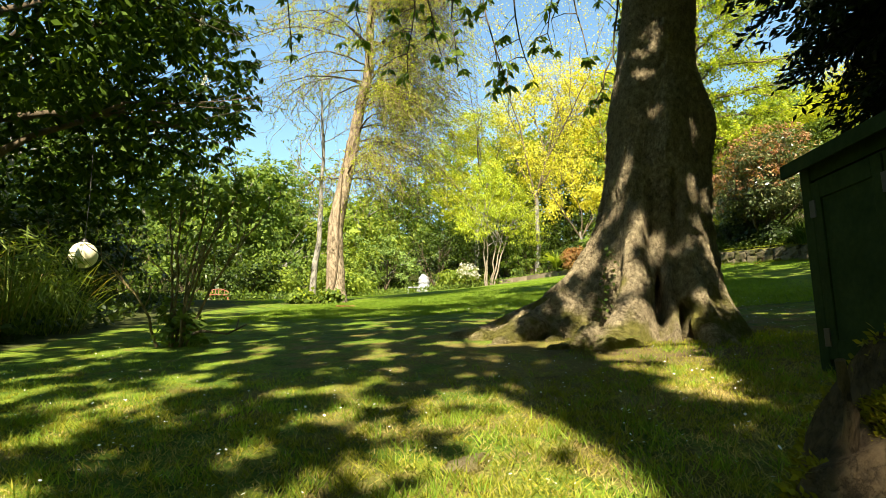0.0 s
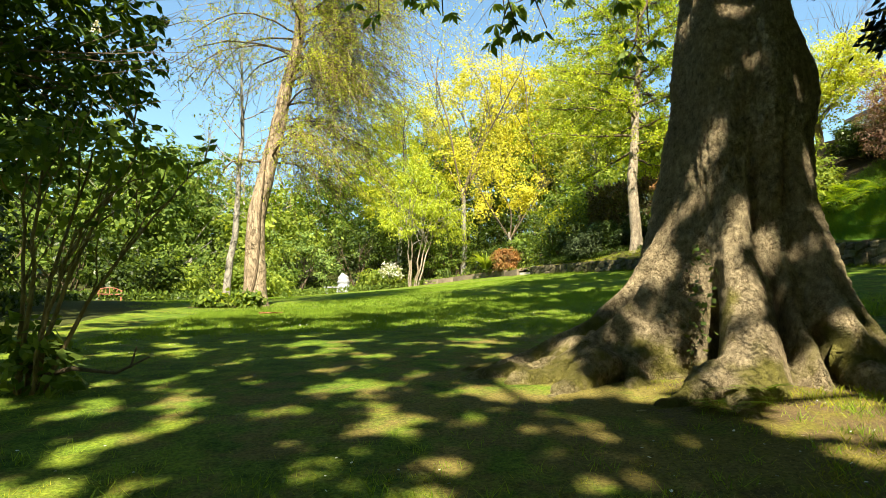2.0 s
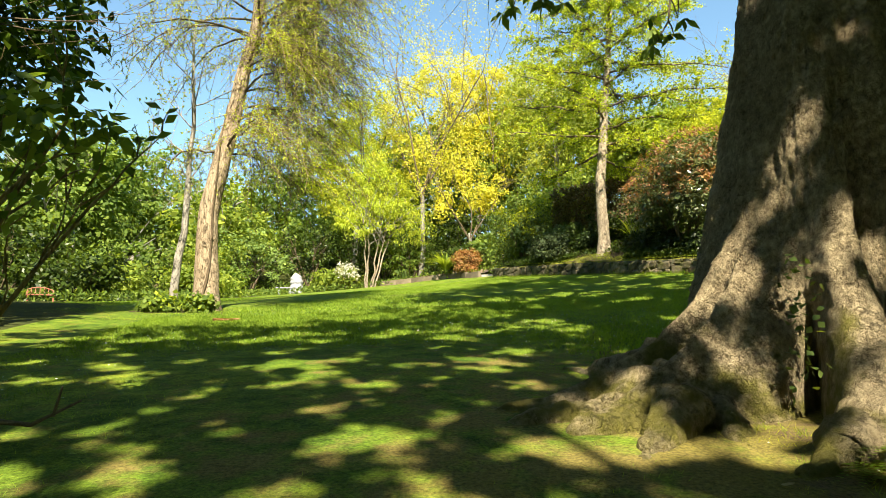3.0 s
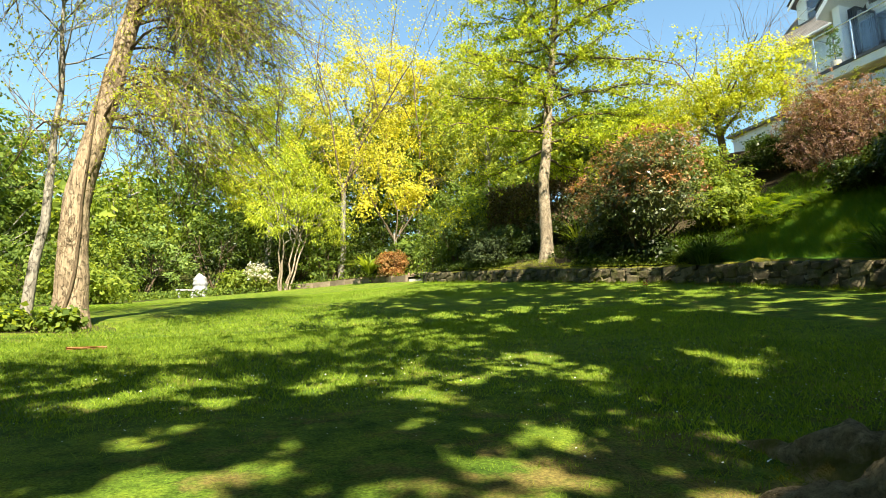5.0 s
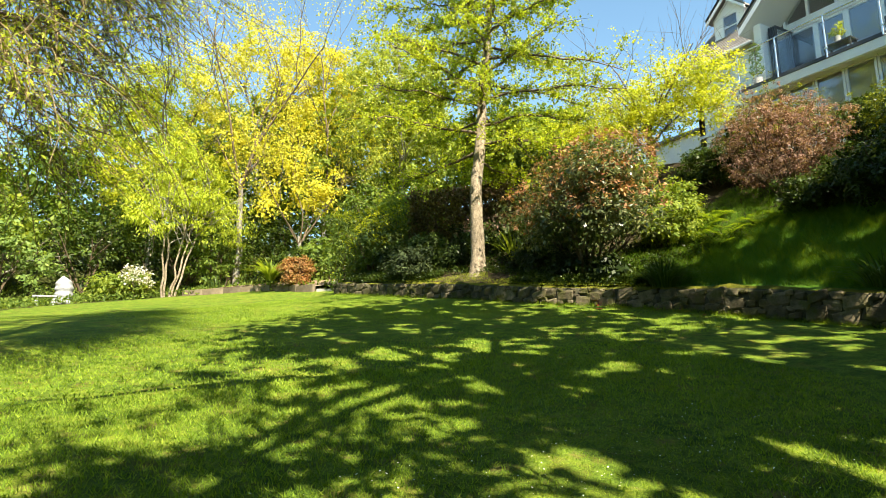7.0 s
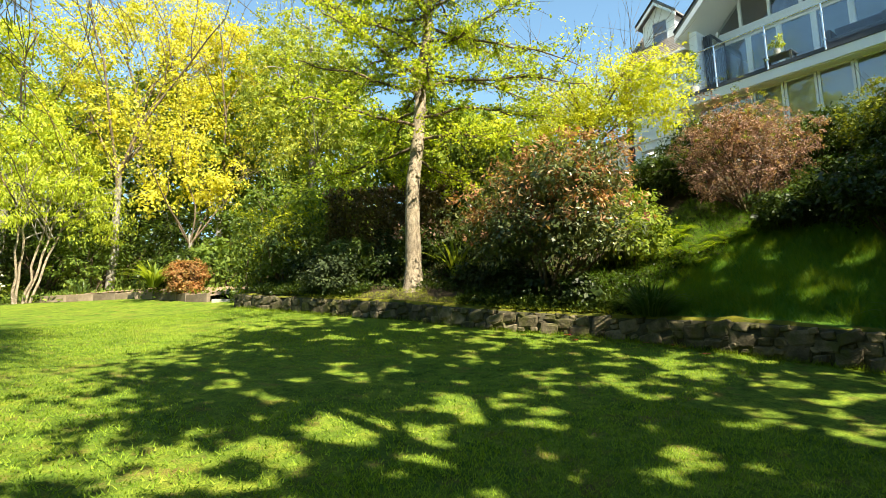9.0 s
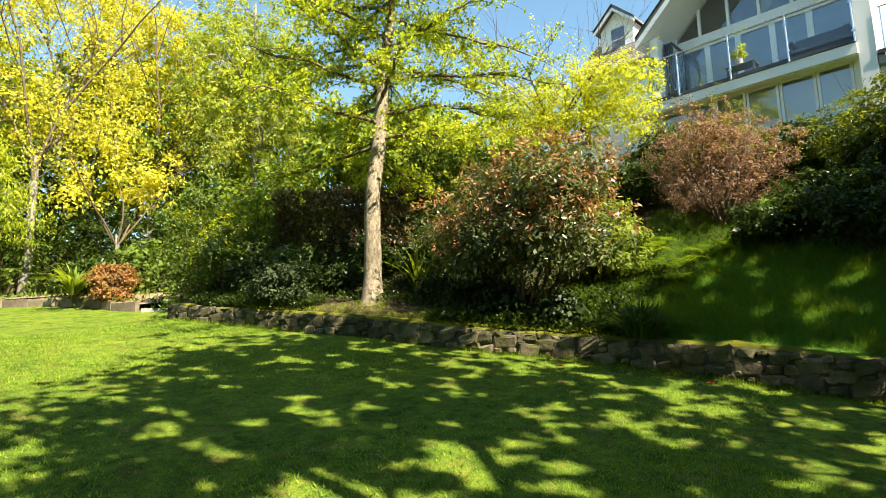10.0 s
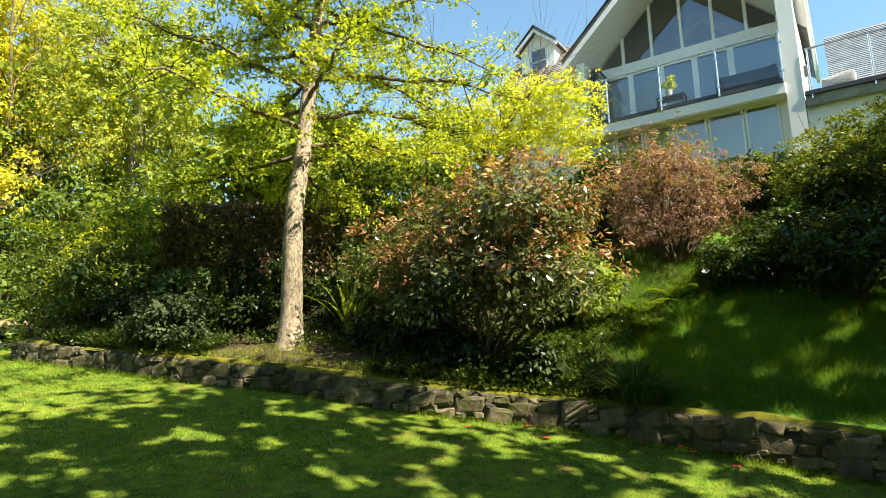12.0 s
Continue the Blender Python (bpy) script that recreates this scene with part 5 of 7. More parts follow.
# bed plants in the leaf darkened to stand for shade
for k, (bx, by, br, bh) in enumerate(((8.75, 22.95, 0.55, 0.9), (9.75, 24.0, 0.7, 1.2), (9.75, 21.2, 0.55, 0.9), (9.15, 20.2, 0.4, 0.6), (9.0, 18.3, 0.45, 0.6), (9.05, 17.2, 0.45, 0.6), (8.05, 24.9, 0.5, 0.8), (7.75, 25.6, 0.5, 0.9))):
    shrub("low_shrub", bx, by, br, br, bh, L_SHADED, "low evergreen plant filling the bed above the wall, darkened for deep shade", 330 + k, 0.09, 110, 20, 5, group="bed plants")
shrub("photinia", 9.15, 18.0, 1.2, 2.45, 2.9, L_PHOTINIA, "large loose glossy evergreen shrub with red young leaves", 101, 0.105, 1080, 20, 12, leaf2=L_RED, share=0.32, width=0.38, low=0.2, spread=2.0)
shrub("yellow_leaved_shrub", 7.7, 27.0, 0.85, 0.95, 2.0, L_HEDGE, "shrub with yellow-green leaf tips", 105, 0.11, 260, 20, 6, leaf2=L_LIME, share=0.4)
shrub("low_shrub", 7.45, 23.7, 0.7, 1.0, 1.0, L_GREYLEAF, "low grey-green shrub spilling over the wall", 106, 0.09, 180, 20, 6)
shrub("low_shrub", 8.4, 23.9, 0.5, 0.5, 0.8, L_DARK, "low dark shrub in the bed", 107, 0.09, 110, 18, 5)
shrub("under_planting", 9.1, 19.2, 0.5, 1.0, 0.75, L_SHADED, "low strap-leaved planting behind the wall, darkened for deep shade", 108, 0.14, 150, 18, 4, width=0.18)
shrub("berberis", 14.6, 16.3, 1.7, 1.75, 3.0, L_BERBERIS, "bronze-red barberry shrub on the bank", 109, 0.052, 900, 34, 12, leaf2=L_OLIVE, share=0.10, spread=1.9)
shrub("bank_shrub", 15.3, 12.5, 1.8, 2.0, 3.1, L_DARK, "large olive-green shrub on the bank below the house", 110, 0.08, 1000, 28, 9, leaf2=L_OLIVE, share=0.65, spread=2.0)
shrub("bank_shrub", 17.3, 15.2, 1.4, 1.6, 1.7, L_DARK, "dark shrub on the bank below the house", 116, 0.10, 320, 24, 6)
shrub("bank_shrub", 17.2, 18.4, 1.4, 1.7, 1.7, L_DARK, "dark shrub on the bank below the house", 117, 0.10, 320, 24, 6)
shrub("bank_shrub", 18.0, 12.2, 1.5, 1.6, 2.0, L_MID, "green shrub on the bank below the terrace", 118, 0.10, 320, 24, 6)
shrub("bank_shrub", 14.2, 21.6, 1.3, 1.8, 1.6, L_FRESH, "fresh green shrub under the small tree", 121, 0.10, 260, 24, 6)
shrub("bank_shrub", 15.0, 18.6, 1.2, 1.2, 1.3, L_DARK, "dark shrub on the bank beside the barberry", 119, 0.10, 260, 24, 6)
shrub("bank_shrub", 13.6, 15.0, 1.0, 0.9, 0.9, L_DARK, "dark low shrub at the foot of the barberry", 120, 0.09, 220, 24, 6)
shrub("bank_shrub", 14.3, 14.3, 1.1, 1.0, 1.2, L_DARK, "dark low shrub at the foot of the barberry", 114, 0.09, 220, 24, 6)
shrub("bank_shrub", 13.2, 13.2, 1.15, 1.15, 2.0, L_DARK, "dark low shrub on the bank", 111, 0.09, 260, 24, 6)
shrub("bank_shrub", 12.2, 11.0, 1.4, 1.3, 1.9, L_DARK, "dark shrub in the shade of the bank", 112, 0.09, 280, 24, 6)
shrub("bank_shrub", 12.6, 18.3, 0.8, 0.8, 1.2, L_FRESH, "bright green shrub beside the ferns", 113, 0.11, 180, 22, 6)
shrub("orange_shrub", 6.35, 31.5, 0.68, 0.66, 1.3, L_ORANGE, "rounded orange-leaved shrub in the mulched bed", 114, 0.085, 300, 26, 7, z=gz(6.2, 31.4) + 0.2)


def magnolia():
    rng = np.random.default_rng(115)
    x, y = 15.6, 21.4
    z0 = gz(x, y)
    root = thing("small_tree", x, y, z0 - 0.05, "small open tree in bright yellow-green leaf below the house", "tree")
    g = Geo()
    tube(g, curve_pts((0, 0, -0.1), (0.2, 0.2, 2.2), 7, (0.1, 0, 0), rng, 0.03), np.linspace(0.15, 0.11, 7), 9)
    part("trunk", g, B_STEM, root, smooth=True)
    tips = []
    for k in range(11):
        lg = Geo()
        a = k * 2.4
        o = np.array([0.5 * math.cos(a), math.sin(a), 0.75])
        branch(lg, rng, (0.2, 0.2, 1.2 + 0.1 * k), o, rng.uniform(2.4, 3.4), 0.04, 2, tips, 5, 0.75, 0.05, 5, 6)
        part("limb", lg, B_STEM, root, smooth=True)
    tp = np.array(tips)
    zt = 12.2 - z0
    tp = tp[(tp[:, 2] < zt - 0.12 * np.abs(tp[:, 1]) ** 1.5) & (tp[:, 1] > -3.3)]
    cg = Geo()
    q = np.repeat(tp, 7, 0)
    q = q + rng.normal(0, 0.10, q.shape)
    faced_leaves(cg, q, rng.normal(0, 0.7, q.shape) + np.array([-0.2, -0.4, 0.6]), rng.normal(0, 1, q.shape) + np.array([0, 0, 0.3]), 0.088, 0.054, rng)
    leafy(cg, rng, [(0.0, 1.6, 2.9, 1.6, 2.0, 1.1), (-0.2, 3.4, 2.5, 1.5, 1.6, 0.9), (0.2, -0.6, 3.1, 1.5, 1.8, 1.0), (0, 0.4, 2.5, 1.6, 2.2, 0.9), (0.3, -2.2, 3.0, 1.2, 1.2, 0.9), (-0.3, 4.3, 3.2, 1.1, 1.1, 0.8), (-0.2, 1.2, 1.7, 1.5, 2.6, 0.8), (0, -2.2, 1.9, 1.2, 1.4, 0.8)], 1280, 22, 0.17, 0.088, 0.054, 0.0, 0.2)
    part("crown", cg, L_MAGNOLIA, root, kind="stuff")


magnolia()


# ---- the stone retaining wall ----
def stone_mesh(seed):
    rng = random.Random(seed)
    bm = bmesh.new()
    bmesh.ops.create_cube(bm, size=1.0)
    corner = [Vector((rng.uniform(-0.05, 0.05), rng.uniform(-0.16, 0.16), rng.uniform(-0.16, 0.16))) for k in range(8)]
    for v, q in zip(bm.verts, corner):
        v.co += q
    bmesh.ops.bevel(bm, geom=bm.edges[:], offset=0.2, segments=2, affect="EDGES", profile=0.5)
    for v in bm.verts:
        v.co += Vector((rng.uniform(-0.06, 0.06), rng.uniform(-0.05, 0.05), rng.uniform(-0.05, 0.05)))
    me = bpy.data.meshes.new("stone")
    bm.to_mesh(me)
    bm.free()
    me.materials.append(M_STONE)
    return me


STONES = [stone_mesh(k) for k in range(14)]


def retaining_wall(y0, y1, label, proud, seed):
    rng = random.Random(seed)
    root = thing("retaining_wall", float(wall_x(y0)), y0, float(lawn_z(wall_x(y0), y0)), label, "stone wall", kind="structure")
    ox, oy, oz = root.matrix_basis.translation
    ys = np.linspace(y0, y1, max(4, int(abs(y1 - y0) / 0.35)))
    g = Geo()
    rows = []
    for y in ys:
        x, z, h = float(wall_x(y)) - proud, float(lawn_z(wall_x(y), y)), float(wall_h(y))
        rows.append([(x, y, z - 0.12), (x + 0.02, y, z + h - 0.03), (x + 0.34 + proud, y, z + h - 0.03), (x + 0.34 + proud, y, z - 0.12)])
    v = np.array(rows) - np.array((ox, oy, oz))
    n = len(ys)
    g.add(v.reshape(-1, 3), [[i * 4 + k, (i + 1) * 4 + k, (i + 1) * 4 + (k + 1) % 4, i * 4 + (k + 1) % 4] for i in range(n - 1) for k in range(4)] + [[3, 2, 1, 0], [4 * n - 4, 4 * n - 3, 4 * n - 2, 4 * n - 1]])
    part("wall_core", g, M_MORTAR, root)
    # a cap of moss and turf
    cg = Geo()
    rr = np.random.default_rng(seed)
    cv = []
    for y in ys:
        x, z, h = float(wall_x(y)) - proud, float(lawn_z(wall_x(y), y)), float(wall_h(y))
        cv.append([(x + 0.04 + rr.normal(0, 0.03), y, z + h - 0.05), (x + 0.10 + rr.normal(0, 0.02), y, z + h + 0.015 + rr.normal(0, 0.02)), (x + 0.3, y, z + h + 0.03 + rr.normal(0, 0.01)), (x + 0.5, y, z + h - 0.02)])
    cv = np.array(cv) - np.array((ox, oy, oz))
    cg.add(cv.reshape(-1, 3), [[i * 4 + k, (i + 1) * 4 + k, (i + 1) * 4 + k + 1, i * 4 + k + 1] for i in range(n - 1) for k in range(3)])
    part("moss_cap", cg, M_MOSS, root, "yellow-green moss on top of the wall", smooth=True)
    # rubble: stones of all sizes wedged together, each turned its own way
    lo, hi = min(y0, y1), max(y0, y1)
    laid = []
    for size, tries in ((0.27, 80), (0.2, 260), (0.15, 520), (0.10, 800)):
        for k in range(int(tries * (hi - lo) / 5)):
            yc = rng.uniform(lo + 0.05, hi - 0.05)
            hh = float(wall_h(yc))
            zc = rng.uniform(0.04, hh - 0.02 - size * 0.42)
            if all(abs(yc - b) > 0.9 or math.hypot((yc - b) * 0.72, (zc - c) * 1.25) > 0.47 * (size + d) for b, c, d in laid):
                laid.append((yc, zc, size))
    for yc, zc, size in laid:
        x, z = float(wall_x(yc)) - proud, float(lawn_z(wall_x(yc), yc))
        ob = part("stone", rng.choice(STONES), None, root)
        slope = math.degrees(math.atan2(float(wall_x(yc + 0.2) - wall_x(yc - 0.2)), 0.4))
        ob.matrix_basis = pose(x + 0.075 - rng.uniform(0, 0.022) - ox, yc - oy, z + zc - oz, rng.uniform(-13, 13), rng.uniform(-5, 5), -slope + rng.uniform(-5, 5)) @ Matrix.Diagonal((0.18, size * rng.uniform(1.2, 1.5), size * rng.uniform(0.76, 0.92), 1))


retaining_wall(9.0, 18.4, "low mossy dry-stone retaining wall along the lawn", 0.0, 5)
retaining_wall(18.4, 23.0, "low stone retaining wall, moss-capped, below the pale tree", 0.06, 6)
retaining_wall(23.1, 27.3, "dark low stone wall in the shade of shrubs", -0.02, 7)


# ---- the house above the bank ----
def prism(poly, x0, x1):
    """A polygon of (y, z) pairs pushed along x."""
    bm = bmesh.new()
    a = [bm.verts.new((x0, y, z)) for y, z in poly]
    b = [bm.verts.new((x1, y, z)) for y, z in poly]
    bm.faces.new(a)
    bm.faces.new(b[::-1])
    for i in range(len(poly)):
        j = (i + 1) % len(poly)
        bm.faces.new((a[j], a[i], b[i], b[j]))
    bmesh.ops.recalc_face_normals(bm, faces=bm.faces[:])
    return bm


def joined(*bms):
    out = bmesh.new()
    for b in bms:
        me = bpy.data.meshes.new("tmp")
        b.to_mesh(me)
        b.free()
        out.from_mesh(me)
        bpy.data.meshes.remove(me)
    return out


def window(house, x, y0, y1, z0, z1, mull=(), trans=(), fr=0.07, name="window", label=""):
    """A framed window in a wall that faces west."""
    g = [box(x - 0.03, y0, z0, x + 0.05, y0 + fr, z1), box(x - 0.03, y1 - fr, z0, x + 0.05, y1, z1), box(x - 0.03, y0 + fr, z0, x + 0.05, y1 - fr, z0 + fr), box(x - 0.03, y0 + fr, z1 - fr, x + 0.05, y1 - fr, z1)]
    g += [box(x - 0.025, m - fr * 0.4, z0 + fr, x + 0.045, m + fr * 0.4, z1 - fr) for m in mull]
    g += [box(x - 0.022, y0 + fr, t - fr * 0.35, x + 0.042, y1 - fr, t + fr * 0.35) for t in trans]
    w = part(name, joined(*g), M_UPVC, house, label)
    p = part("pane", box(x + 0.005, y0 + fr * 0.6, z0 + fr * 0.6, x + 0.017, y1 - fr * 0.6, z1 - fr * 0.6), M_PANE, w)
    p.visible_shadow = False
    return w


def roof_courses(house, label, y0, y1, xa, za, xb, zb, step=0.28, mat=M_SLATE):
    """A roof slope that climbs from a to b: a slab with overlapping courses of tiles."""
    L = math.hypot(xb - xa, zb - za)
    ux, uz = (xb - xa) / L, (zb - za) / L
    roof = part("wing_roof", prism_y([(xa, za), (xb, zb), (xb, zb - 0.1), (xa, za - 0.1)], y0, y1), mat, house, label)
    for k in range(int(L / step)):
        p, q = k * step, min((k + 1) * step + 0.06, L)
        course = [(xa + ux * p - uz * 0.05, za + uz * p + ux * 0.05), (xa + ux * q - uz * 0.015, za + uz * q + ux * 0.015), (xa + ux * q - uz * 0.003, za + uz * q + ux * 0.003), (xa + ux * p - uz * 0.003, za + uz * p + ux * 0.003)]
        part("tile_course", prism_y(course, y0, y1), mat, roof)


def prism_y(poly, y0, y1):
    """A polygon of (x, z) pairs pushed along y."""
    bm = bmesh.new()
    a = [bm.verts.new((x, y0, z)) for x, z in poly]
    b = [bm.verts.new((x, y1, z)) for x, z in poly]
    bm.faces.new(a)
    bm.faces.new(b[::-1])
    for i in range(len(poly)):
        j = (i + 1) % len(poly)
        bm.faces.new((a[j], a[i], b[i], b[j]))
    bmesh.ops.recalc_face_normals(bm, faces=bm.faces[:])
    return bm


def build_house():
    h = thing("house", 0, 0, 0, "white rendered house with glazed gable, balcony and dormer, above the bank", "house")
    YL, YR, XF, XR = 20.72, 13.75, 20.05, 22.7
    # walls
    part("wall", joined(box(20.3, YL - 0.3, 7.5, 27.5, YL, 11.2), box(21.15, YL - 0.3, 11.2, 27.5, YL, 14.5)), M_RENDER, h)
    part("wall", box(XF + 0.05, YR, 7.5, 27.5, YR + 0.42, 14.3), M_RENDER, h)
    part("wall", box(27.2, YR, 7.5, 27.5, 27, 14.3), M_RENDER, h)
    part("wall", joined(box(20.5, YR + 0.42, 7.5, 20.75, YL - 0.3, 9.1), box(20.5, YR + 0.42, 11.22, 20.75, YL - 0.3, 11.3), box(20.5, 20.25, 9.1, 20.75, YL - 0.3, 11.22), box(20.5, YR + 0.42, 9.1, 20.75, 14.39, 11.22)), M_RENDER, h)
    # glazed gable: strips between the panes and the roof
    part("gable_wall", prism([(20.42, 14.3), (20.32, 14.3), (20.32, 14.96), (17.3, 17.88), (17.3, 18.1), (20.42, 15.1)], XR, XR + 0.2), M_RENDER, h)
    part("gable_wall", prism([(17.3, 17.88), (14.3, 14.96), (14.3, 14.3), (14.17, 14.3), (14.17, 15.05), (17.3, 18.1)], XR, XR + 0.2), M_RENDER, h)
    part("gable_wall", box(XR, 20.2, 11.67, XR + 0.2, 20.42, 14.3), M_RENDER, h)
    part("gable_wall", box(XR, 14.17, 11.67, XR + 0.2, 14.3, 14.3), M_RENDER, h)
    # gable glazing
    ys = (20.32, 19.42, 18.36, 17.3, 16.26, 15.22, 14.3)
    top = lambda y: 14.96 + min(20.32 - y, y - 14.3) * 0.97
    for a, b in zip(ys[:-1], ys[1:]):
        poly = [(a, 14.7), (b, 14.7), (b, top(b) - 0.03), (a, top(a) - 0.03)]
        w = part("gable_window", joined(box(XR - 0.04, b - 0.05, 14.64, XR + 0.1, b + 0.05, max(top(b), 14.1)), box(XR - 0.04, b + 0.05, 14.64, XR + 0.1, a - 0.05, 14.72)), M_UPVC, h)
        p = part("pane", prism(poly, XR + 0.03, XR + 0.042), M_PANE, w)
        p.visible_shadow = False
    part("transom", box(XR - 0.07, 14.3, 14.32, XR + 0.12, 20.32, 14.64), M_UPVC, h)
    # balcony doors
    for a, b in ((20.2, 19.2), (19.2, 18.1), (18.1, 16.95), (16.95, 15.8), (15.8, 14.3)):
        window(h, XR, b, a, 11.68, 14.32, fr=0.10, name="balcony_door")
    for k in range(4):
        fy = 20.02 + 0.085 * k
        w = part("folded_door", joined(box(21.45, fy, 11.7, 21.52, fy + 0.045, 14.3), box(22.5, fy, 11.7, 22.57, fy + 0.045, 14.3), box(21.52, fy, 14.2, 22.5, fy + 0.045, 14.3), box(21.52, fy, 11.7, 22.5, fy + 0.045, 11.8)), M_DARKTRIM, h)
        p = part("pane", box(21.52, fy + 0.012, 11.8, 22.5, fy + 0.028, 14.2), M_PANE, w)
        p.visible_shadow = False
    # lower windows
    lo = (20.25, 19.28, 18.34, 17.36, 16.38, 15.35, 14.39)
    for a, b in zip(lo[:-1], lo[1:]):
        window(h, 20.52, b + 0.01, a - 0.01, 9.1, 11.22, fr=0.08, name="lower_window", label="cream-framed lower window")
    part("blind", box(20.66, 14.45, 9.15, 20.68, 20.2, 11.18), M_CREAM, h, "pale blind behind the lower windows")
    # balcony deck, fascia and soffit
    part("balcony_slab", box(XF, 14.17, 11.22, XR + 0.1, YL + 0.1, 11.55, 0.01), M_RENDER, h)
    part("soffit", box(XF + 0.05, 14.2, 11.19, 20.5, YL - 0.05, 11.217), M_CREAM, h)
    part("deck_edge", box(XF - 0.03, 14.17, 11.555, XR, YL + 0.12, 11.67), M_DARKTRIM, h, "dark balcony deck edge")
    for y in (20.76, 19.28, 17.58, 15.89, 14.19):
        pg = Geo()
        tube(pg, [(XF - 0.05, y, 11.55), (XF - 0.05, y, 13.06)], 0.032, 8)
        post = part("balcony_post", pg, M_STEEL, h, smooth=True)
        for z in (11.85, 12.72):
            part("clamp", box(XF - 0.085, y - 0.06, z, XF - 0.02, y + 0.06, z + 0.06, 0.008), M_STEEL, post)
    rg = Geo()
    tube(rg, [(XF - 0.05, 20.82, 13.06), (XF - 0.05, 14.14, 13.06)], 0.03, 8)
    part("handrail", rg, M_STEEL, h, smooth=True)
    r2 = Geo()
    tube(r2, [(XF - 0.05, 20.8, 13.06), (21.15, 20.8, 13.06)], 0.025, 8)
    part("handrail", r2, M_STEEL, h, smooth=True)
    for a, b in ((20.76, 19.28), (19.28, 17.58), (17.58, 15.89), (15.89, 14.19)):
        p = part("glass_panel", box(XF - 0.058, b + 0.05, 11.75, XF - 0.046, a - 0.05, 12.9), M_GLASS, h)
        p.visible_shadow = False
    p = part("glass_panel", box(XF, 20.79, 11.75, 21.1, 20.802, 12.95), M_GLASS, h)
    p.visible_shadow = False
    # gable roof with boards at its edge
    ry, rz = 17.3, 17.98
    xv = 20.8
    for sgn, ye in ((1, 21.1), (-1, 13.5)):
        ze = 14.42
        part("roof_slope", prism([(ry, rz), (ye, ze), (ye, ze + 0.16), (ry, rz + 0.2)], xv, 27.8), M_SLATE, h)
        part("barge_board", prism([(ry, rz - 0.02), (ye, ze - 0.02), (ye, ze - 0.26), (ry, rz - 0.3)], xv - 0.04, xv - 0.005), M_UPVC, h, "white barge board")
        part("eave_soffit", prism([(ry, rz - 0.25), (ye, ze - 0.2), (ye, ze - 0.02), (ry, rz - 0.02)], xv, XR), M_RENDER, h)
        part("verge_trim", prism([(ry, rz + 0.2), (ye, ze + 0.16), (ye, ze + 0.2), (ry, rz + 0.25)], xv - 0.08, xv + 0.15), M_DARKTRIM, h)
    gt = Geo()
    tube(gt, [(xv - 0.05, 13.44, 14.3), (27.8, 13.44, 14.3)], 0.07, 10)
    part("gutter", gt, M_UPVC, h, smooth=True)
    part("wall_lamp", box(22.6, YR - 0.12, 12.6, 22.75, YR, 12.95, 0.02), M_DARKTRIM, h)
    # north wing with dormer
    XW = 22.6
    wy0, wy1, wz = YL, 24.6, 14.75
    part("wing_wall", joined(box(XW, wy0, 7.5, XW + 0.3, 22.85, wz), box(XW, 22.85, 13.8, XW + 0.3, 23.65, wz), box(XW, 22.85, 10.95, XW + 0.3, 23.65, 12.75), box(XW, 23.65, 10.95, XW + 0.3, wy1, wz), box(XW, 22.85, 7.5, XW + 0.3, 23.3, 10.95), box(XW, 23.3, 7.5, XW + 0.3, 24.0, 10.0), box(XW, 24.0, 7.5, XW + 0.3, wy1, 10.95)), M_RENDER, h)
    part("wing_wall", box(XW, wy1 - 0.3, 7.5, 27.5, wy1, wz), M_RENDER, h)
    part("low_extension", box(XW + 0.1, wy1, 7.5, 26.0, 27.6, 11.75), M_RENDER, h)
    part("extension_roof", box(XW - 0.1, wy1, 11.755, 26.2, 27.8, 11.9, 0.02), M_SLATE, h)
    part("string_course", box(XW - 0.05, wy0, 11.3, XW, wy1, 11.42), M_RENDER, h)
    window(h, XW + 0.1, 22.85, 23.65, 12.75, 13.8, trans=(13.3,))
    window(h, XW + 0.1, 23.3, 24.0, 10.0, 10.95, trans=(10.5,))
    roof_courses(h, "grey tiled roof", wy0 + 0.35, wy1 + 0.15, XW - 0.3, 14.62, 24.9, 17.4, 0.2)
    part("wing_roof", prism_y([(24.9, 17.4), (27.3, 14.7), (27.3, 14.6), (24.9, 17.3)], wy0 + 0.35, wy1 + 0.15), M_SLATE, h)
    part("gutter", box(XW - 0.42, wy0 + 0.35, 14.5, XW - 0.3, wy1 + 0.2, 14.6, 0.02), M_UPVC, h)
    # dormer
    xd, dy = 23.55, 23.27
    d = part("dormer", joined(box(xd, 22.5, 15.5, 25.4, 22.58, 17.0), box(xd, 23.96, 15.5, 25.4, 24.04, 17.0), box(xd, 22.58, 15.5, xd + 0.1, 22.83, 17.0), box(xd, 23.62, 15.5, xd + 0.1, 23.96, 17.0), box(xd, 22.83, 15.5, xd + 0.1, 23.62, 15.87), prism([(22.5, 17.0), (24.04, 17.0), (dy, 17.72)], xd, xd + 0.12)), M_RENDER, h)
    window(h, xd + 0.02, 22.83, 23.62, 15.87, 17.0, trans=(16.4,), name="dormer_window")
    for ye in (22.28, 24.26):
        part("dormer_roof", prism([(dy, 17.82), (ye, 16.92), (ye, 17.0), (dy, 17.92)], xd - 0.25, 25.8), M_SLATE, d)
        part("dormer_board", prism([(dy, 17.79), (ye, 16.89), (ye, 16.75), (dy, 17.64)], xd - 0.3, xd - 0.252), M_UPVC, d)
        part("dormer_verge", prism([(dy, 17.93), (ye, 17.01), (ye, 17.04), (dy, 17.97)], xd - 0.32, xd - 0.2), M_DARKTRIM, d)
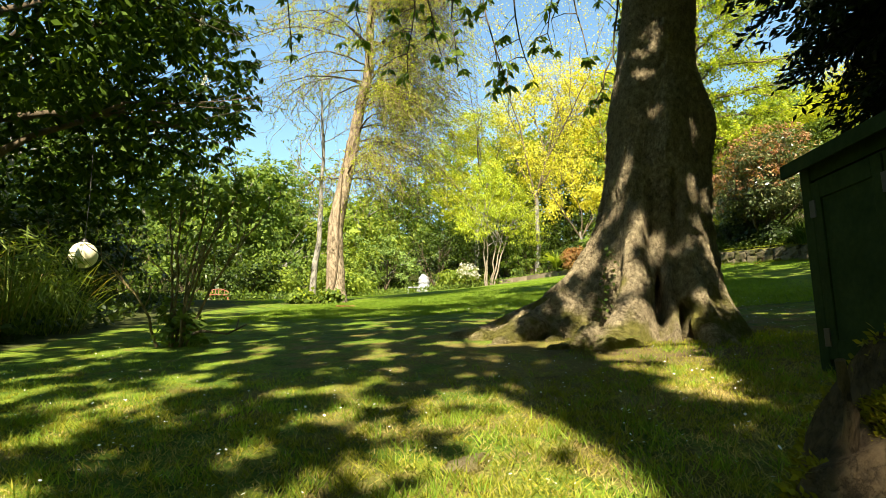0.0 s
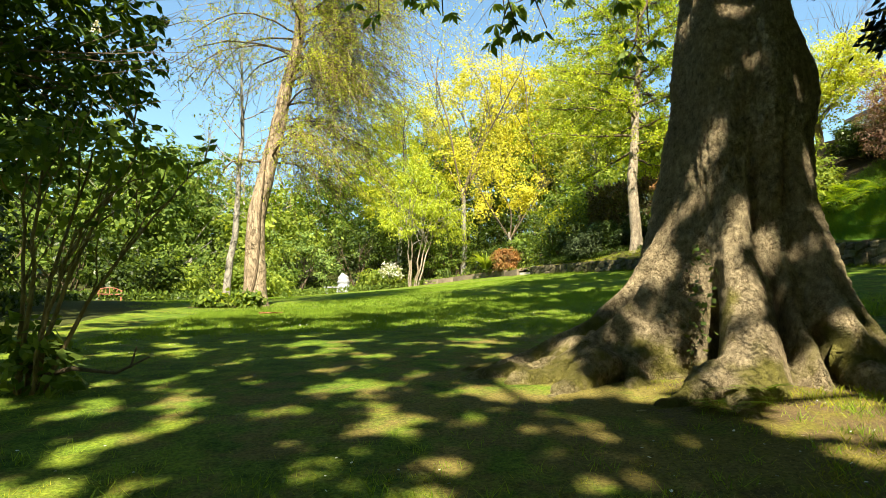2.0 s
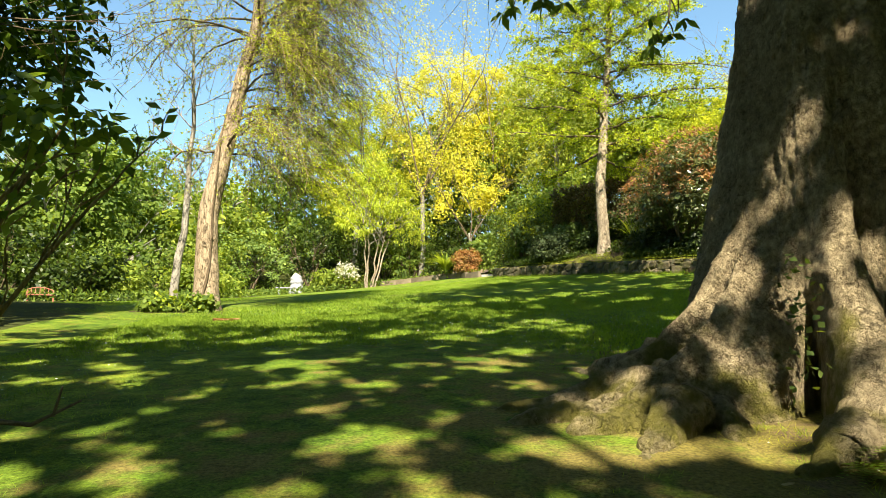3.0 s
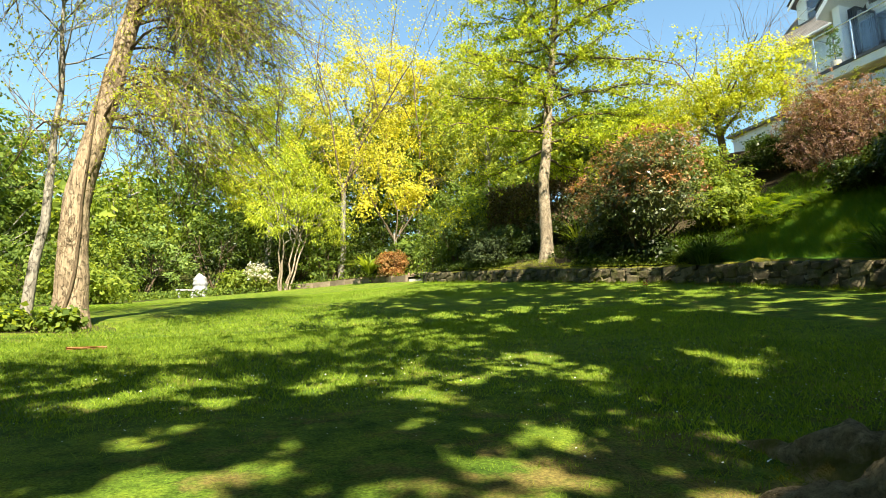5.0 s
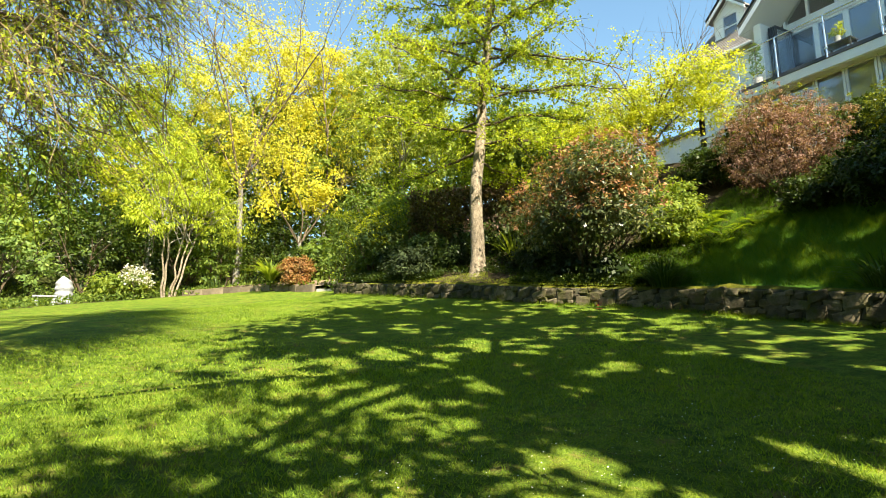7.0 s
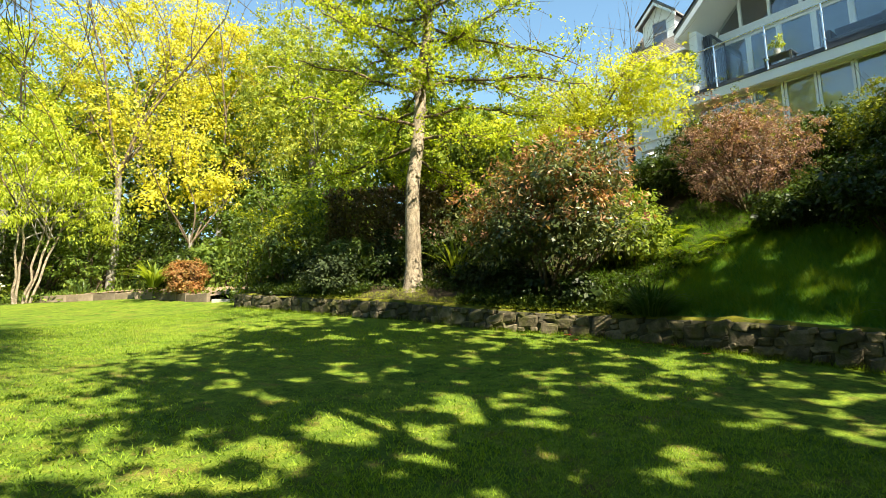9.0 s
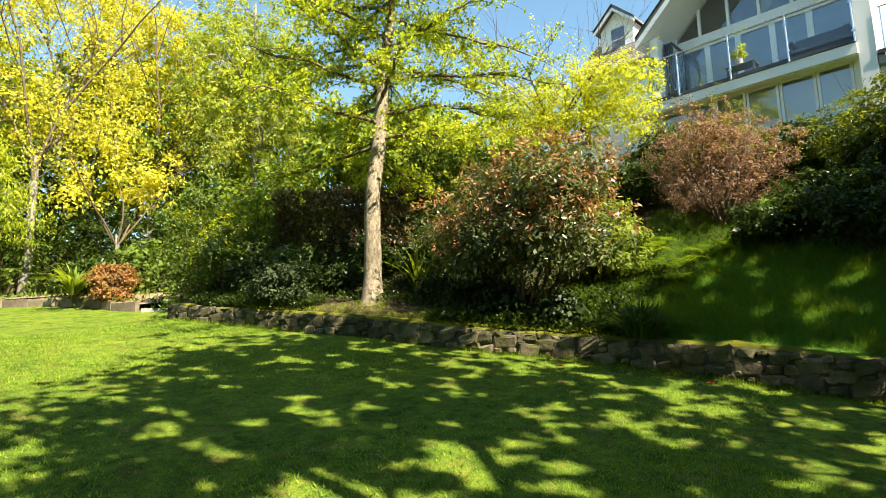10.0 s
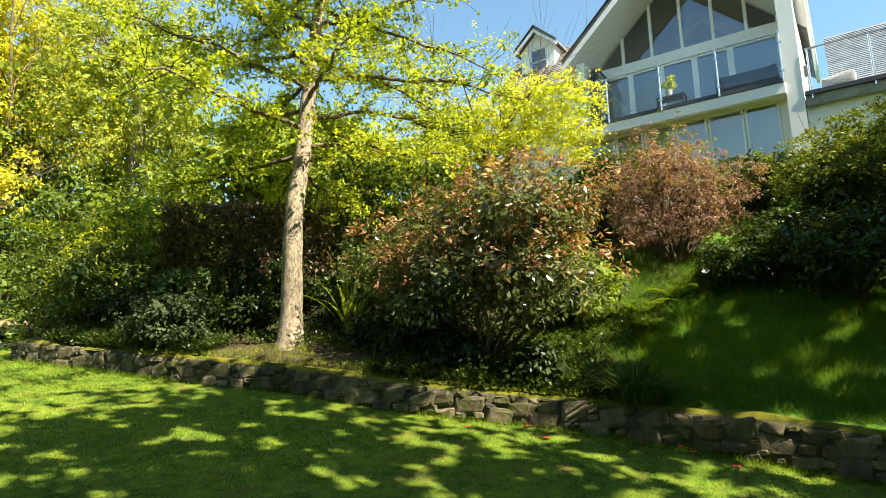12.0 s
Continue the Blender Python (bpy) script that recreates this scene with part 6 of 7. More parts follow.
    # interior
    part("room", joined(box(XR + 0.2, 14.2, 11.6, 27, 20.4, 11.66), prism([(20.4, 9), (14.2, 9), (14.2, 14.8), (17.3, 17.75), (20.4, 14.8)], 26.9, 27.0), box(XR + 0.2, 14.2, 14.4, 27, 20.4, 14.45), box(20.8, 14.2, 9.0, 27, 20.4, 9.05), box(23.5, 14.2, 9.05, 23.6, 20.4, 11.2), box(25.6, 14.2, 14.45, 25.7, 20.4, 14.7)), M_ROOM, h, "plain interior wall and floor")
    # south terrace
    part("terrace_slab", box(XF + 0.1, 6.0, 10.75, 27.0, YR - 0.02, 11.02), M_CONCRETE, h)
    part("terrace_edge", box(XF + 0.02, 6.0, 11.025, 23.0, YR - 0.02, 11.14), M_DARKTRIM, h)
    part("terrace_wall", box(XF + 0.3, 6.0, 7.5, XF + 0.55, YR - 0.02, 10.74), M_RENDER, h)
    for y in (13.55, 12.1, 10.5, 8.9, 7.3):
        pg = Geo()
        tube(pg, [(XF + 0.05, y, 10.9), (XF + 0.05, y, 12.36)], 0.028, 8)
        part("balcony_post", pg, M_STEEL, h, smooth=True)
    tg = Geo()
    tube(tg, [(XF + 0.05, 13.6, 12.38), (XF + 0.05, 6.2, 12.38)], 0.026, 8)
    part("handrail", tg, M_STEEL, h, smooth=True)
    for a, b in ((13.5, 12.15), (12.05, 10.55), (10.45, 8.95), (8.85, 7.35)):
        p = part("glass_panel", box(XF + 0.044, b, 11.2, XF + 0.056, a, 12.28), M_GLASS, h)
        p.visible_shadow = False
    roof_courses(h, "grey slatted roof behind the terrace", 4.0, 13.1, 23.2, 12.0, 27.6, 15.9, 0.18, M_GREYROOF)
    part("outbuilding_wall", box(22.9, 5.0, 11.02, 26.5, 12.9, 11.92), M_RENDER, h)


build_house()


def topiary():
    t = thing("topiary", 20.6, 20.42, 11.67, "clipped topiary of leafy balls in a pot on the balcony", "potted plant")
    rng = np.random.default_rng(5)
    g = Geo()
    z = np.array([0, 0.02, 0.4, 0.42])
    tube(g, np.stack([0 * z, 0 * z, z], -1), [0.13, 0.14, 0.19, 0.19], 14)
    part("pot", g, M_GREYCOVER, t, smooth=True)
    s = Geo()
    tube(s, [(0, 0, 0.4), (0.01, 0, 1.7)], 0.02, 6)
    part("stem", s, B_TWIG, t)
    for zc, r in ((0.8, 0.24), (1.25, 0.22), (1.66, 0.19)):
        c = Geo()
        leafy(c, rng, [(0, 0, zc, r, r, r * 0.9)], 60, 12, 0.03, 0.05, 0.03, 0.1, 0.8)
        part("leaf_ball", c, L_MID, t)


topiary()


def balcony_furniture():
    s = thing("outdoor_sofa", 20.9, 15.2, 11.67, "dark blue covered outdoor sofa on the balcony", "sofa")
    part("seat", box(-0.35, -0.75, 0.12, 0.4, 0.75, 0.45, 0.05), M_NAVY, s)
    part("back", box(0.25, -0.75, 0.45, 0.45, 0.75, 0.95, 0.05), M_NAVY, s)
    for y in (-0.85, 0.67):
        part("arm", box(-0.35, y, 0.12, 0.45, y + 0.18, 0.72, 0.04), M_NAVY, s)
    for dx in (-0.3, 0.33):
        for dy in (-0.75, 0.7):
            part("leg", box(dx, dy, 0.0, dx + 0.06, dy + 0.06, 0.12), M_DARKTRIM, s)
    t = thing("low_table", 20.45, 17.35, 11.67, "low dark table on the balcony", "table")
    part("tabletop", box(-0.25, -0.45, 0.36, 0.25, 0.45, 0.4, 0.01), M_DARKTRIM, t)
    for dx in (-0.22, 0.17):
        for dy in (-0.42, 0.37):
            part("leg", box(dx, dy, 0, dx + 0.05, dy + 0.05, 0.36), M_DARKTRIM, t)
    v = thing("pot_plant", 20.45, 17.42, 12.07, "leafy plant in a small grey pot on the low table", "potted plant")
    g = Geo()
    tube(g, [(0, 0, 0), (0, 0, 0.25)], [0.09, 0.12], 12)
    part("pot", g, M_GREYCOVER, v, smooth=True)
    c = Geo()
    leafy(c, np.random.default_rng(8), [(0, 0, 0.5, 0.2, 0.2, 0.25)], 30, 8, 0.04, 0.12, 0.04, 0.1, 0.3)
    part("foliage", c, L_LIME, v)
    cov = thing("covered_furniture", 20.8, 12.9, 11.14, "grey fabric cover draped over terrace furniture", "cover")
    bm = box(-0.45, -0.42, 0, 0.55, 0.42, 0.55, 0.12)
    bmesh.ops.subdivide_edges(bm, edges=bm.edges[:], cuts=2, use_grid_fill=True)
    for q in bm.verts:
        q.co.z *= 0.75 + 0.3 * noise.noise(q.co * 1.7)
        q.co.z = max(q.co.z, 0.0)
    part("cover", bm, M_GREYCOVER, cov, smooth=True)


balcony_furniture()


# ---- left side: the chestnut, reeds, globe and twiggy shrub ----
def chestnut():
    rng = np.random.default_rng(201)
    x, y = -10.1, 11.6
    z0 = gz(x, y)
    root = thing("horse_chestnut", x, y, z0 - 0.1, "dark spreading horse chestnut with white flower candles", "tree")
    g = Geo()
    tube(g, curve_pts((0, 0, -0.1), (0.5, -0.2, 8.0), 10, (0.2, 0, 0), rng, 0.04), np.linspace(0.5, 0.2, 10), 12)
    part("trunk", g, B_TWIG, root, smooth=True)
    lg, tips = Geo(), []
    for k in range(12):
        a = k * 2.4
        branch(lg, rng, (0.2, 0, 2.5 + 0.45 * k), (math.cos(a), math.sin(a), 0.35), rng.uniform(3.5, 5.0), 0.10, 2, tips, 4, 0.6, 0.0, 6, 6)
    part("branchwork", lg, B_TWIG, root, smooth=True, kind="stuff")
    lobes = [(3.5, 1.0, 5.0, 1.9, 2.6, 2.2), (3.4, -2.5, 5.6, 1.8, 2.2, 2.4), (3.0, 3.6, 6.5, 2.1, 2.4, 2.4), (1.4, 0, 6.6, 3.2, 4.0, 3.2), (2.2, -4.6, 5.6, 2.0, 2.0, 2.2), (0, 3, 4.4, 2.6, 2.6, 2.0), (0, -3, 4.6, 2.6, 2.6, 2.0), (3.7, 0.4, 8.2, 2.1, 3.0, 2.4), (2.2, 1.5, 3.0, 1.4, 1.6, 0.9)]
    lv = Geo()
    c, d = lobes_points(rng, lobes, 5600, 0.45)
    for k in range(6):
        ang = rng.uniform(0, 6.28, len(c))
        ax = np.stack([np.cos(ang) * 0.75, np.sin(ang) * 0.75, -0.6 + 0 * ang], -1)
        leaves(lv, c, ax, 0.25, 0.095, rng, 0.2, 0.15)
    part("crown", lv, L_CHESTNUT, root, "dense dark palmate leaves", kind="stuff")
    # flower candles
    m = [q for q, w in zip(c, d) if (w[2] > -0.2 and w[0] > -0.1)][:46]
    for q in m:
        fg = Geo()
        n = 60
        t = rng.random(n)
        a = rng.uniform(0, 6.28, n)
        r = 0.055 * (1.05 - t)
        leaves(fg, np.stack([r * np.cos(a), r * np.sin(a), t * 0.24], -1), np.stack([np.cos(a), np.sin(a), 0.3 + 0 * a], -1), 0.035, 0.03, rng)
        ob = part("flower_candle", fg, L_WHITEFL, root, "white flower candle")
        ob.matrix_basis = pose(*q, rng.uniform(-12, 12), rng.uniform(-12, 12), 0)


chestnut()

for k, (rx, ry, rl) in enumerate(((-5.4, 7.4, 1.25), (-6.7, 7.6, 1.35), (-5.7, 6.2, 1.05))):
    reeds = straps("reed_clump", rx, ry, 300, rl, 0.012, L_REED, "tall clump of arching leafy reeds at the lawn edge", 211 + k, 1.0, 1.0, spread=0.9, category="ornamental grass", group="reeds", dry=40)
    blade_geo = Geo()
    leafy(blade_geo, np.random.default_rng(215 + k), [(0, 0, 0.75, 0.85, 0.75, 0.5), (0.3, -0.3, 0.45, 0.7, 0.6, 0.4)], 260, 9, 0.10, 0.19, 0.022, 0.9, 0.6)
    part("foliage", blade_geo, L_REED, reeds, kind="stuff")
fern(-4.75, 6.3, 214, 0.55)
fern(-5.0, 7.9, 215, 0.5)


def globe():
    x, y, z = -6.04, 9.88, 2.32
    root = thing("hanging_globe", x, y, z, "cream globe lantern hanging from a branch on a dark cord", "lantern")
    bm = bmesh.new()
    bmesh.ops.create_uvsphere(bm, u_segments=32, v_segments=20, radius=0.215)
    part("ball", bm, M_GLOBE, root, smooth=True)
    g = Geo()
    tube(g, [(0, 0, 0.19), (0, 0, 0.23), (0, 0, 0.27)], [0.05, 0.05, 0.02], 12)
    part("cap", g, M_IRON, root, smooth=True)
    c = Geo()
    tube(c, [(0, 0, 0.25), (0.02, 0, 1.0), (0, 0, 2.2)], 0.006, 6)
    part("cord", c, M_IRON, root)


globe()


def twiggy_shrub():
    rng = np.random.default_rng(221)
    x, y = -2.63, 5.78
    z0 = gz(x, y)
    root = thing("twiggy_shrub", x, y, z0 - 0.03, "straggly shrub with bare tan stems and a few green leaves", "shrub")
    lf = Geo()
    stems = ((-0.15, 0.1, 1.5), (0.05, -0.05, 1.65), (0.25, 0.1, 1.55), (0.55, 0.0, 1.5), (0.72, 0.15, 1.25), (-0.75, 0.05, 0.9), (0.42, -0.2, 1.1))
    for dx, dy, hh in stems:
        g, tips = Geo(), []
        pts = curve_pts((dx * 0.15, dy * 0.2, -0.03), (dx, dy, hh), 10, (-dx * 0.12, 0, 0.05), rng, 0.012)
        tube(g, pts, np.linspace(0.016, 0.006, 10), 6)
        for k in range(4):
            q = pts[int(rng.integers(3, 10))]
            branch(g, rng, q, (dx * 0.6 + rng.normal(0, 0.5), dy + rng.normal(0, 0.5), 0.9), rng.uniform(0.2, 0.5), 0.007, 1, tips, 2, 0.6, 0.15, 4, 4)
        part("stem", g, B_TWIG_PALE, root, smooth=True)
        tp = np.array(tips)
        tp = tp[tp[:, 2] > 0.55]
        if len(tp):
            q = tp[rng.choice(len(tp), 26)]
            leaves(lf, q + rng.normal(0, 0.03, q.shape), np.array([0.1, 0, 0.25]), 0.08, 0.045, rng, 0.25, 0.8)
    leafy(lf, rng, [(0.1, 0, 0.2, 0.22, 0.22, 0.18), (0.0, 0.1, 0.38, 0.16, 0.15, 0.14)], 46, 9, 0.06, 0.085, 0.05, 0.0, 0.3)
    leafy(lf, rng, [(0.35, 0.05, 1.5, 0.42, 0.3, 0.22), (-0.1, 0, 1.45, 0.4, 0.3, 0.2)], 70, 8, 0.09, 0.085, 0.045, 0.0, 0.3)
    part("foliage", lf, L_MID, root, kind="stuff")
    b = Geo()
    p = np.array([(0.1, -0.02, 0.15), (0.3, -0.05, 0.2), (0.55, -0.08, 0.17), (0.72, -0.05, 0.26)])
    tube(b, p, [0.018, 0.015, 0.01, 0.005], 6)
    tube(b, [(0.62, -0.06, 0.2), (0.66, -0.1, 0.32)], [0.008, 0.004], 5)
    part("dead_branch", b, B_TWIG, root, smooth=True)


twiggy_shrub()


# ---- right foreground: cabinet, stump and yew ----
def cabinet():
    x, y = 2.08, 3.6
    z0 = gz(2.4, 3.0) - 0.04
    root = thing("garden_cabinet", x, y, z0, "weathered dark green wooden garden cabinet with panelled doors", "cabinet", rz=2.0)
    H, L, D = 1.30, 1.35, 0.62
    part("body", joined(box(0.03, -L + 0.03, 0.06, D, -0.03, H, 0.008), box(0.0, -0.09, 0.0, 0.09, 0.0, H, 0.008), box(0.0, -L, 0.0, 0.09, -L + 0.09, H, 0.008), box(0.01, -L + 0.09, H - 0.1, 0.05, -0.09, H), box(0.01, -L + 0.09, 0.05, 0.05, -0.09, 0.16)), M_CABINET, root)
    bm = box(-0.06, -L - 0.05, 0, D + 0.06, 0.05, 0.045, 0.01)
    for v in bm.verts:
        v.co.z += H + 0.005 + 0.12 * (v.co.x / D)
    part("roof", bm, M_CABINET, root)
    part("roof_board", box(-0.08, -L - 0.06, H - 0.05, -0.058, 0.06, H + 0.03, 0.004), M_CABINET, root)
    for k in range(2):
        a = -0.1 - k * 0.58
        d = part("door", box(0.008, a - 0.555, 0.19, 0.02, a - 0.01, H - 0.13), M_CABINET, root)
        for nm, q in (("stile", (a - 0.565, 0.18, a - 0.49, H - 0.12)), ("stile", (a - 0.075, 0.18, a, H - 0.12)), ("rail", (a - 0.489, H - 0.22, a - 0.076, H - 0.12)), ("rail", (a - 0.489, 0.18, a - 0.076, 0.28))):
            part(nm, box(-0.005, q[0], q[1], 0.025, q[2], q[3], 0.004), M_CABINET, d)
        part("hinge", box(-0.012, a - 0.03, H - 0.32, -0.004, a + 0.02, H - 0.22, 0.003), M_IRON, d)
        part("hinge", box(-0.012, a - 0.03, 0.25, -0.004, a + 0.02, 0.35, 0.003), M_IRON, d)


cabinet()


def stump():
    rng = np.random.default_rng(231)
    x, y = 0.63, 0.88
    z0 = gz(x, y)
    root = thing("mossy_stump", x, y, z0 - 0.05, "gnarled old stump overgrown with yellow-green moss", "tree stump")
    g = Geo()
    nz, nt = 60, 48
    H, T = np.meshgrid(np.linspace(0, 1, nz), np.linspace(0, 2 * np.pi, nt, endpoint=False), indexing="ij")
    rr = 0.19 - 0.03 * H + 0.09 * np.exp(-H * 5)
    for k in range(16):
        rr = rr + 0.010 * np.sin(T * rng.integers(2, 9) + rng.uniform(0, 6.28) + H * rng.uniform(-9, 9))
    for k in range(40):
        d = (T - rng.uniform(0, 6.28) + np.pi) % (2 * np.pi) - np.pi
        rr = rr + rng.uniform(-0.03, 0.03) * np.exp(-(d / 0.25) ** 2 - ((H - rng.random()) / 0.06) ** 2)
    top = 0.56 + 0.17 * np.cos(T - 0.2) + 0.03 * np.sin(T * 5)
    V = np.stack([rr * np.cos(T) + 0.03 * H, rr * np.sin(T), H * top], -1)
    i, j = np.meshgrid(np.arange(nz - 1), np.arange(nt), indexing="ij")
    jn = (j + 1) % nt
    g.add(V.reshape(-1, 3), np.stack([i * nt + j, i * nt + jn, (i + 1) * nt + jn, (i + 1) * nt + j], -1).reshape(-1, 4))
    g.add(np.vstack([V[-1], V[-1].mean(0) + np.array([0, 0, -0.04])]), [[k, (k + 1) % nt, nt] for k in range(nt)])
    part("trunk", g, B_MOSSY, root, smooth=True)
    for p0, p1, r in (((-0.10, 0.02, 0.38), (-0.07, 0.04, 0.60), 0.016), ((0.06, 0.06, 0.40), (0.42, 0.16, 1.05), 0.11)):
        s = Geo()
        tube(s, curve_pts(p0, p1, 7, (0.02, 0, 0), rng, 0.008), np.linspace(r, r * 0.45, 7), 9)
        part("broken_spur", s, B_MOSSY, root, smooth=True)
    m = Geo()
    n = 20000
    q = rng.integers(0, nz * nt, n)
    vv = V.reshape(-1, 3)[q]
    ok = (vv[:, 2] > 0.14 + 0.08 * np.sin(vv[:, 0] * 21)) & (rng.random(n) < 0.8)
    vv = vv[ok]
    leaves(m, vv + rng.normal(0, 0.004, vv.shape), vv * np.array([1, 1, 0]) * 4 + np.array([0, 0, 0.4]), 0.016, 0.008, rng, 0.2, 0.6)
    n = 12000
    t = rng.random(n)
    ax = np.array([0.36, 0.10, 0.65])
    lx = np.array([0.06, 0.06, 0.40]) + ax * t[:, None]
    out = unit(rng.normal(0, 1, (n, 3)) + np.array([-0.9, -0.3, 0.8]))
    out = unit(out - unit(ax) * (out @ unit(ax))[:, None])
    rad = 0.11 * (1 - 0.55 * t) + 0.004 + 0.012 * np.sin(t * 40) * np.sin(out[:, 0] * 9)
    leaves(m, lx + out * rad[:, None], out + np.array([0, 0, 0.3]), 0.016, 0.008, rng, 0.2, 0.6)
    part("moss", m, L_MOSS, root, "yellow-green moss", kind="stuff")


stump()


def yew():
    rng = np.random.default_rng(241)
    x, y = 5.6, 5.3
    z0 = gz(x, y)
    root = thing("yew_tree", x, y, z0 - 0.05, "very dark evergreen yew with hanging sprays", "tree")
    g = Geo()
    tube(g, curve_pts((0, 0, -0.1), (0.1, 0, 7.0), 8, (0.1, 0, 0), rng, 0.03), np.linspace(0.3, 0.08, 8), 10)
    part("trunk", g, B_TWIG, root, smooth=True)
    lf = Geo()
    lobes = [(-0.9, 0.1, 3.5, 1.45, 1.2, 1.3), (-0.4, 0.1, 2.8, 1.4, 1.2, 1.2), (-0.6, 0.0, 5.0, 1.4, 1.2, 1.4), (0.5, 0, 3.0, 1.5, 1.5, 1.7), (0.8, 0, 6.2, 1.5, 1.4, 1.5), (-0.3, 0.1, 1.9, 1.25, 1.1, 0.9)]
    c, d = lobes_points(rng, lobes, 1150, 0.5)
    open_to_sun = sun_gaps(x, y, z0)
    for q, w in zip(c, d):
        o = unit(w * np.array([1, 1, 0.2]) + np.array([0, 0, -0.3]))
        n = 52
        t = rng.random(n)
        p = q + o * (t * 0.55)[:, None] + np.array([0, 0, -0.18]) * (t ** 2)[:, None] + rng.normal(0, 0.04, (n, 3))
        p = p[(p[:, 2] < 4.4) | ~open_to_sun(p)]
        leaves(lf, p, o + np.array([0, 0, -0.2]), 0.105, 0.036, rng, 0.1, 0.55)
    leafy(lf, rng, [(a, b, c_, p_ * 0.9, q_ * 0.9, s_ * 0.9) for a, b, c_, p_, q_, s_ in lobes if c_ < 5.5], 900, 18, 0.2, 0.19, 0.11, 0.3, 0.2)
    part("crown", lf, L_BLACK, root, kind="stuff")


yew()

# ---- far end: bed, edging, statue, bench ----
def sleeper_edge():
    rng = random.Random(4)
    line = [(2.9, 38.0), (4.4, 36.2), (5.5, 34.2), (6.0, 32.4), (6.15, 30.8), (6.5, 29.8)]
    root = thing("bed_edging", line[0][0], line[0][1], gz(*line[0]), "low timber edging round the mulched bed", "edging", kind="structure")
    ox, oy, oz = root.matrix_basis.translation
    for (xa, ya), (xb, yb) in zip(line[:-1], line[1:]):
        L = math.hypot(xb - xa, yb - ya)
        n = max(1, round(L / 1.0))
        for k in range(n):
            f = (k + 0.5) / n
            x, y = xa + (xb - xa) * f, ya + (yb - ya) * f
            ob = part("sleeper", box(-L / n / 2 + 0.01, -0.07, -0.1, L / n / 2 - 0.01, 0.07, 0.24, 0.012), M_SLEEPER, root)
            ob.matrix_basis = pose(x - ox, y - oy, float(lawn_z(x, y)) - oz + rng.uniform(-0.01, 0.01), 0, 0, math.degrees(math.atan2(yb - ya, xb - xa)))
    bed = Geo()
    pts = [(2.9, 38.15), (4.5, 36.35), (5.6, 34.3), (6.1, 32.5), (6.25, 30.9), (6.6, 29.9), (8.2, 29.6), (8.6, 32), (8.2, 35), (6.5, 37.5), (4.5, 39)]
    cx = np.mean([p[0] for p in pts]), np.mean([p[1] for p in pts])
    v = [(px, py, float(lawn_z(px, py)) + 0.19) for px, py in pts] + [(cx[0], cx[1], float(lawn_z(*cx)) + 0.32)]
    n = len(pts)
    bed.add(v, [[k, (k + 1) % n, n] for k in range(n)])
    tagged(part("mulch_bed", bed, M_GRAVEL), "brown bark-mulched planting bed", "flower bed", kind="structure")
    kerb = part("path_kerb", box(-0.45, -0.09, -0.1, 0.45, 0.09, 0.07, 0.015), M_CONCRETE)
    kerb.matrix_basis = pose(6.9, 29.3, float(lawn_z(6.9, 29.3)), 0, 0, -25)
    tagged(kerb, "pale concrete kerb at the end of the lawn", "kerb", kind="structure")


sleeper_edge()
straps("strap_plant", 5.55, 32.7, 90, 1.15, 0.09, L_FRESH, "clump of broad strap leaves in the mulched bed", 251, 0.7, 1.2, z=gz(6.1, 34.2) + 0.22)
straps("strap_plant", 4.2, 37.4, 60, 0.8, 0.06, L_STRAP, "clump of strap leaves by the timber edging", 252, 1.1, 0.9)
straps("agapanthus", 9.1, 15.7, 380, 0.75, 0.026, L_STRAP, "arching clump of dark strap leaves spilling over the wall", 253, 0.85, 1.6, spread=0.28, floor=-0.35)
straps("agapanthus", 9.6, 12.0, 220, 0.7, 0.026, L_STRAP, "arching clump of dark strap leaves spilling over the wall", 254, 0.8, 1.6, spread=0.3, floor=-0.35)
straps("cordyline", 9.35, 20.95, 46, 1.15, 0.075, L_FRESH, "upright clump of broad bright strap leaves beside the pale tree", 255, 0.95, 0.9, spread=0.12)
for k, (fx, fy, fl) in enumerate(((12.1, 16.4, 0.8), (12.9, 16.0, 0.75), (11.6, 17.0, 0.7), (13.4, 15.4, 0.7), (12.5, 17.2, 0.8), (11.5, 16.2, 0.6), (13.0, 17.3, 0.7), (14.0, 14.9, 0.6))):
    fern(fx, fy, 260 + k, fl)
fern(1.02, 4.66, 271, 0.30, 11)
fern(1.22, 4.86, 272, 0.34, 11)


def statue():
    x, y = -1.9, 39.6
    root_z = gz(x, y)
    g = Geo()
    z = np.linspace(-0.05, 1.25, 26)
    r = np.interp(z, (-0.05, 0.1, 0.12, 0.5, 0.85, 1.0, 1.1, 1.17, 1.2, 1.25), (0.42, 0.42, 0.34, 0.37, 0.35, 0.29, 0.22, 0.13, 0.08, 0.02)) * (1 + 0.07 * np.sin(z * 21))
    tube(g, np.stack([0.05 * np.sin(z * 3), 0 * z, z], -1), r, 20)
    ob = part("garden_statue", g, M_STATUE, smooth=True)
    ob.matrix_basis = pose(x, y, root_z)
    tagged(ob, "white stone garden statue under a shrub", "statue")
    b = thing("stone_bench", x - 0.6, y - 1.1, gz(x - 0.6, y - 1.1), "low white stone bench at the lawn edge", "bench")
    part("seat", box(-0.45, -0.2, 0.34, 0.45, 0.2, 0.42, 0.015), M_STATUE, b)
    for dx in (-0.38, 0.23):
        part("leg", box(dx, -0.16, -0.03, dx + 0.15, 0.16, 0.34, 0.01), M_STATUE, b)


statue()


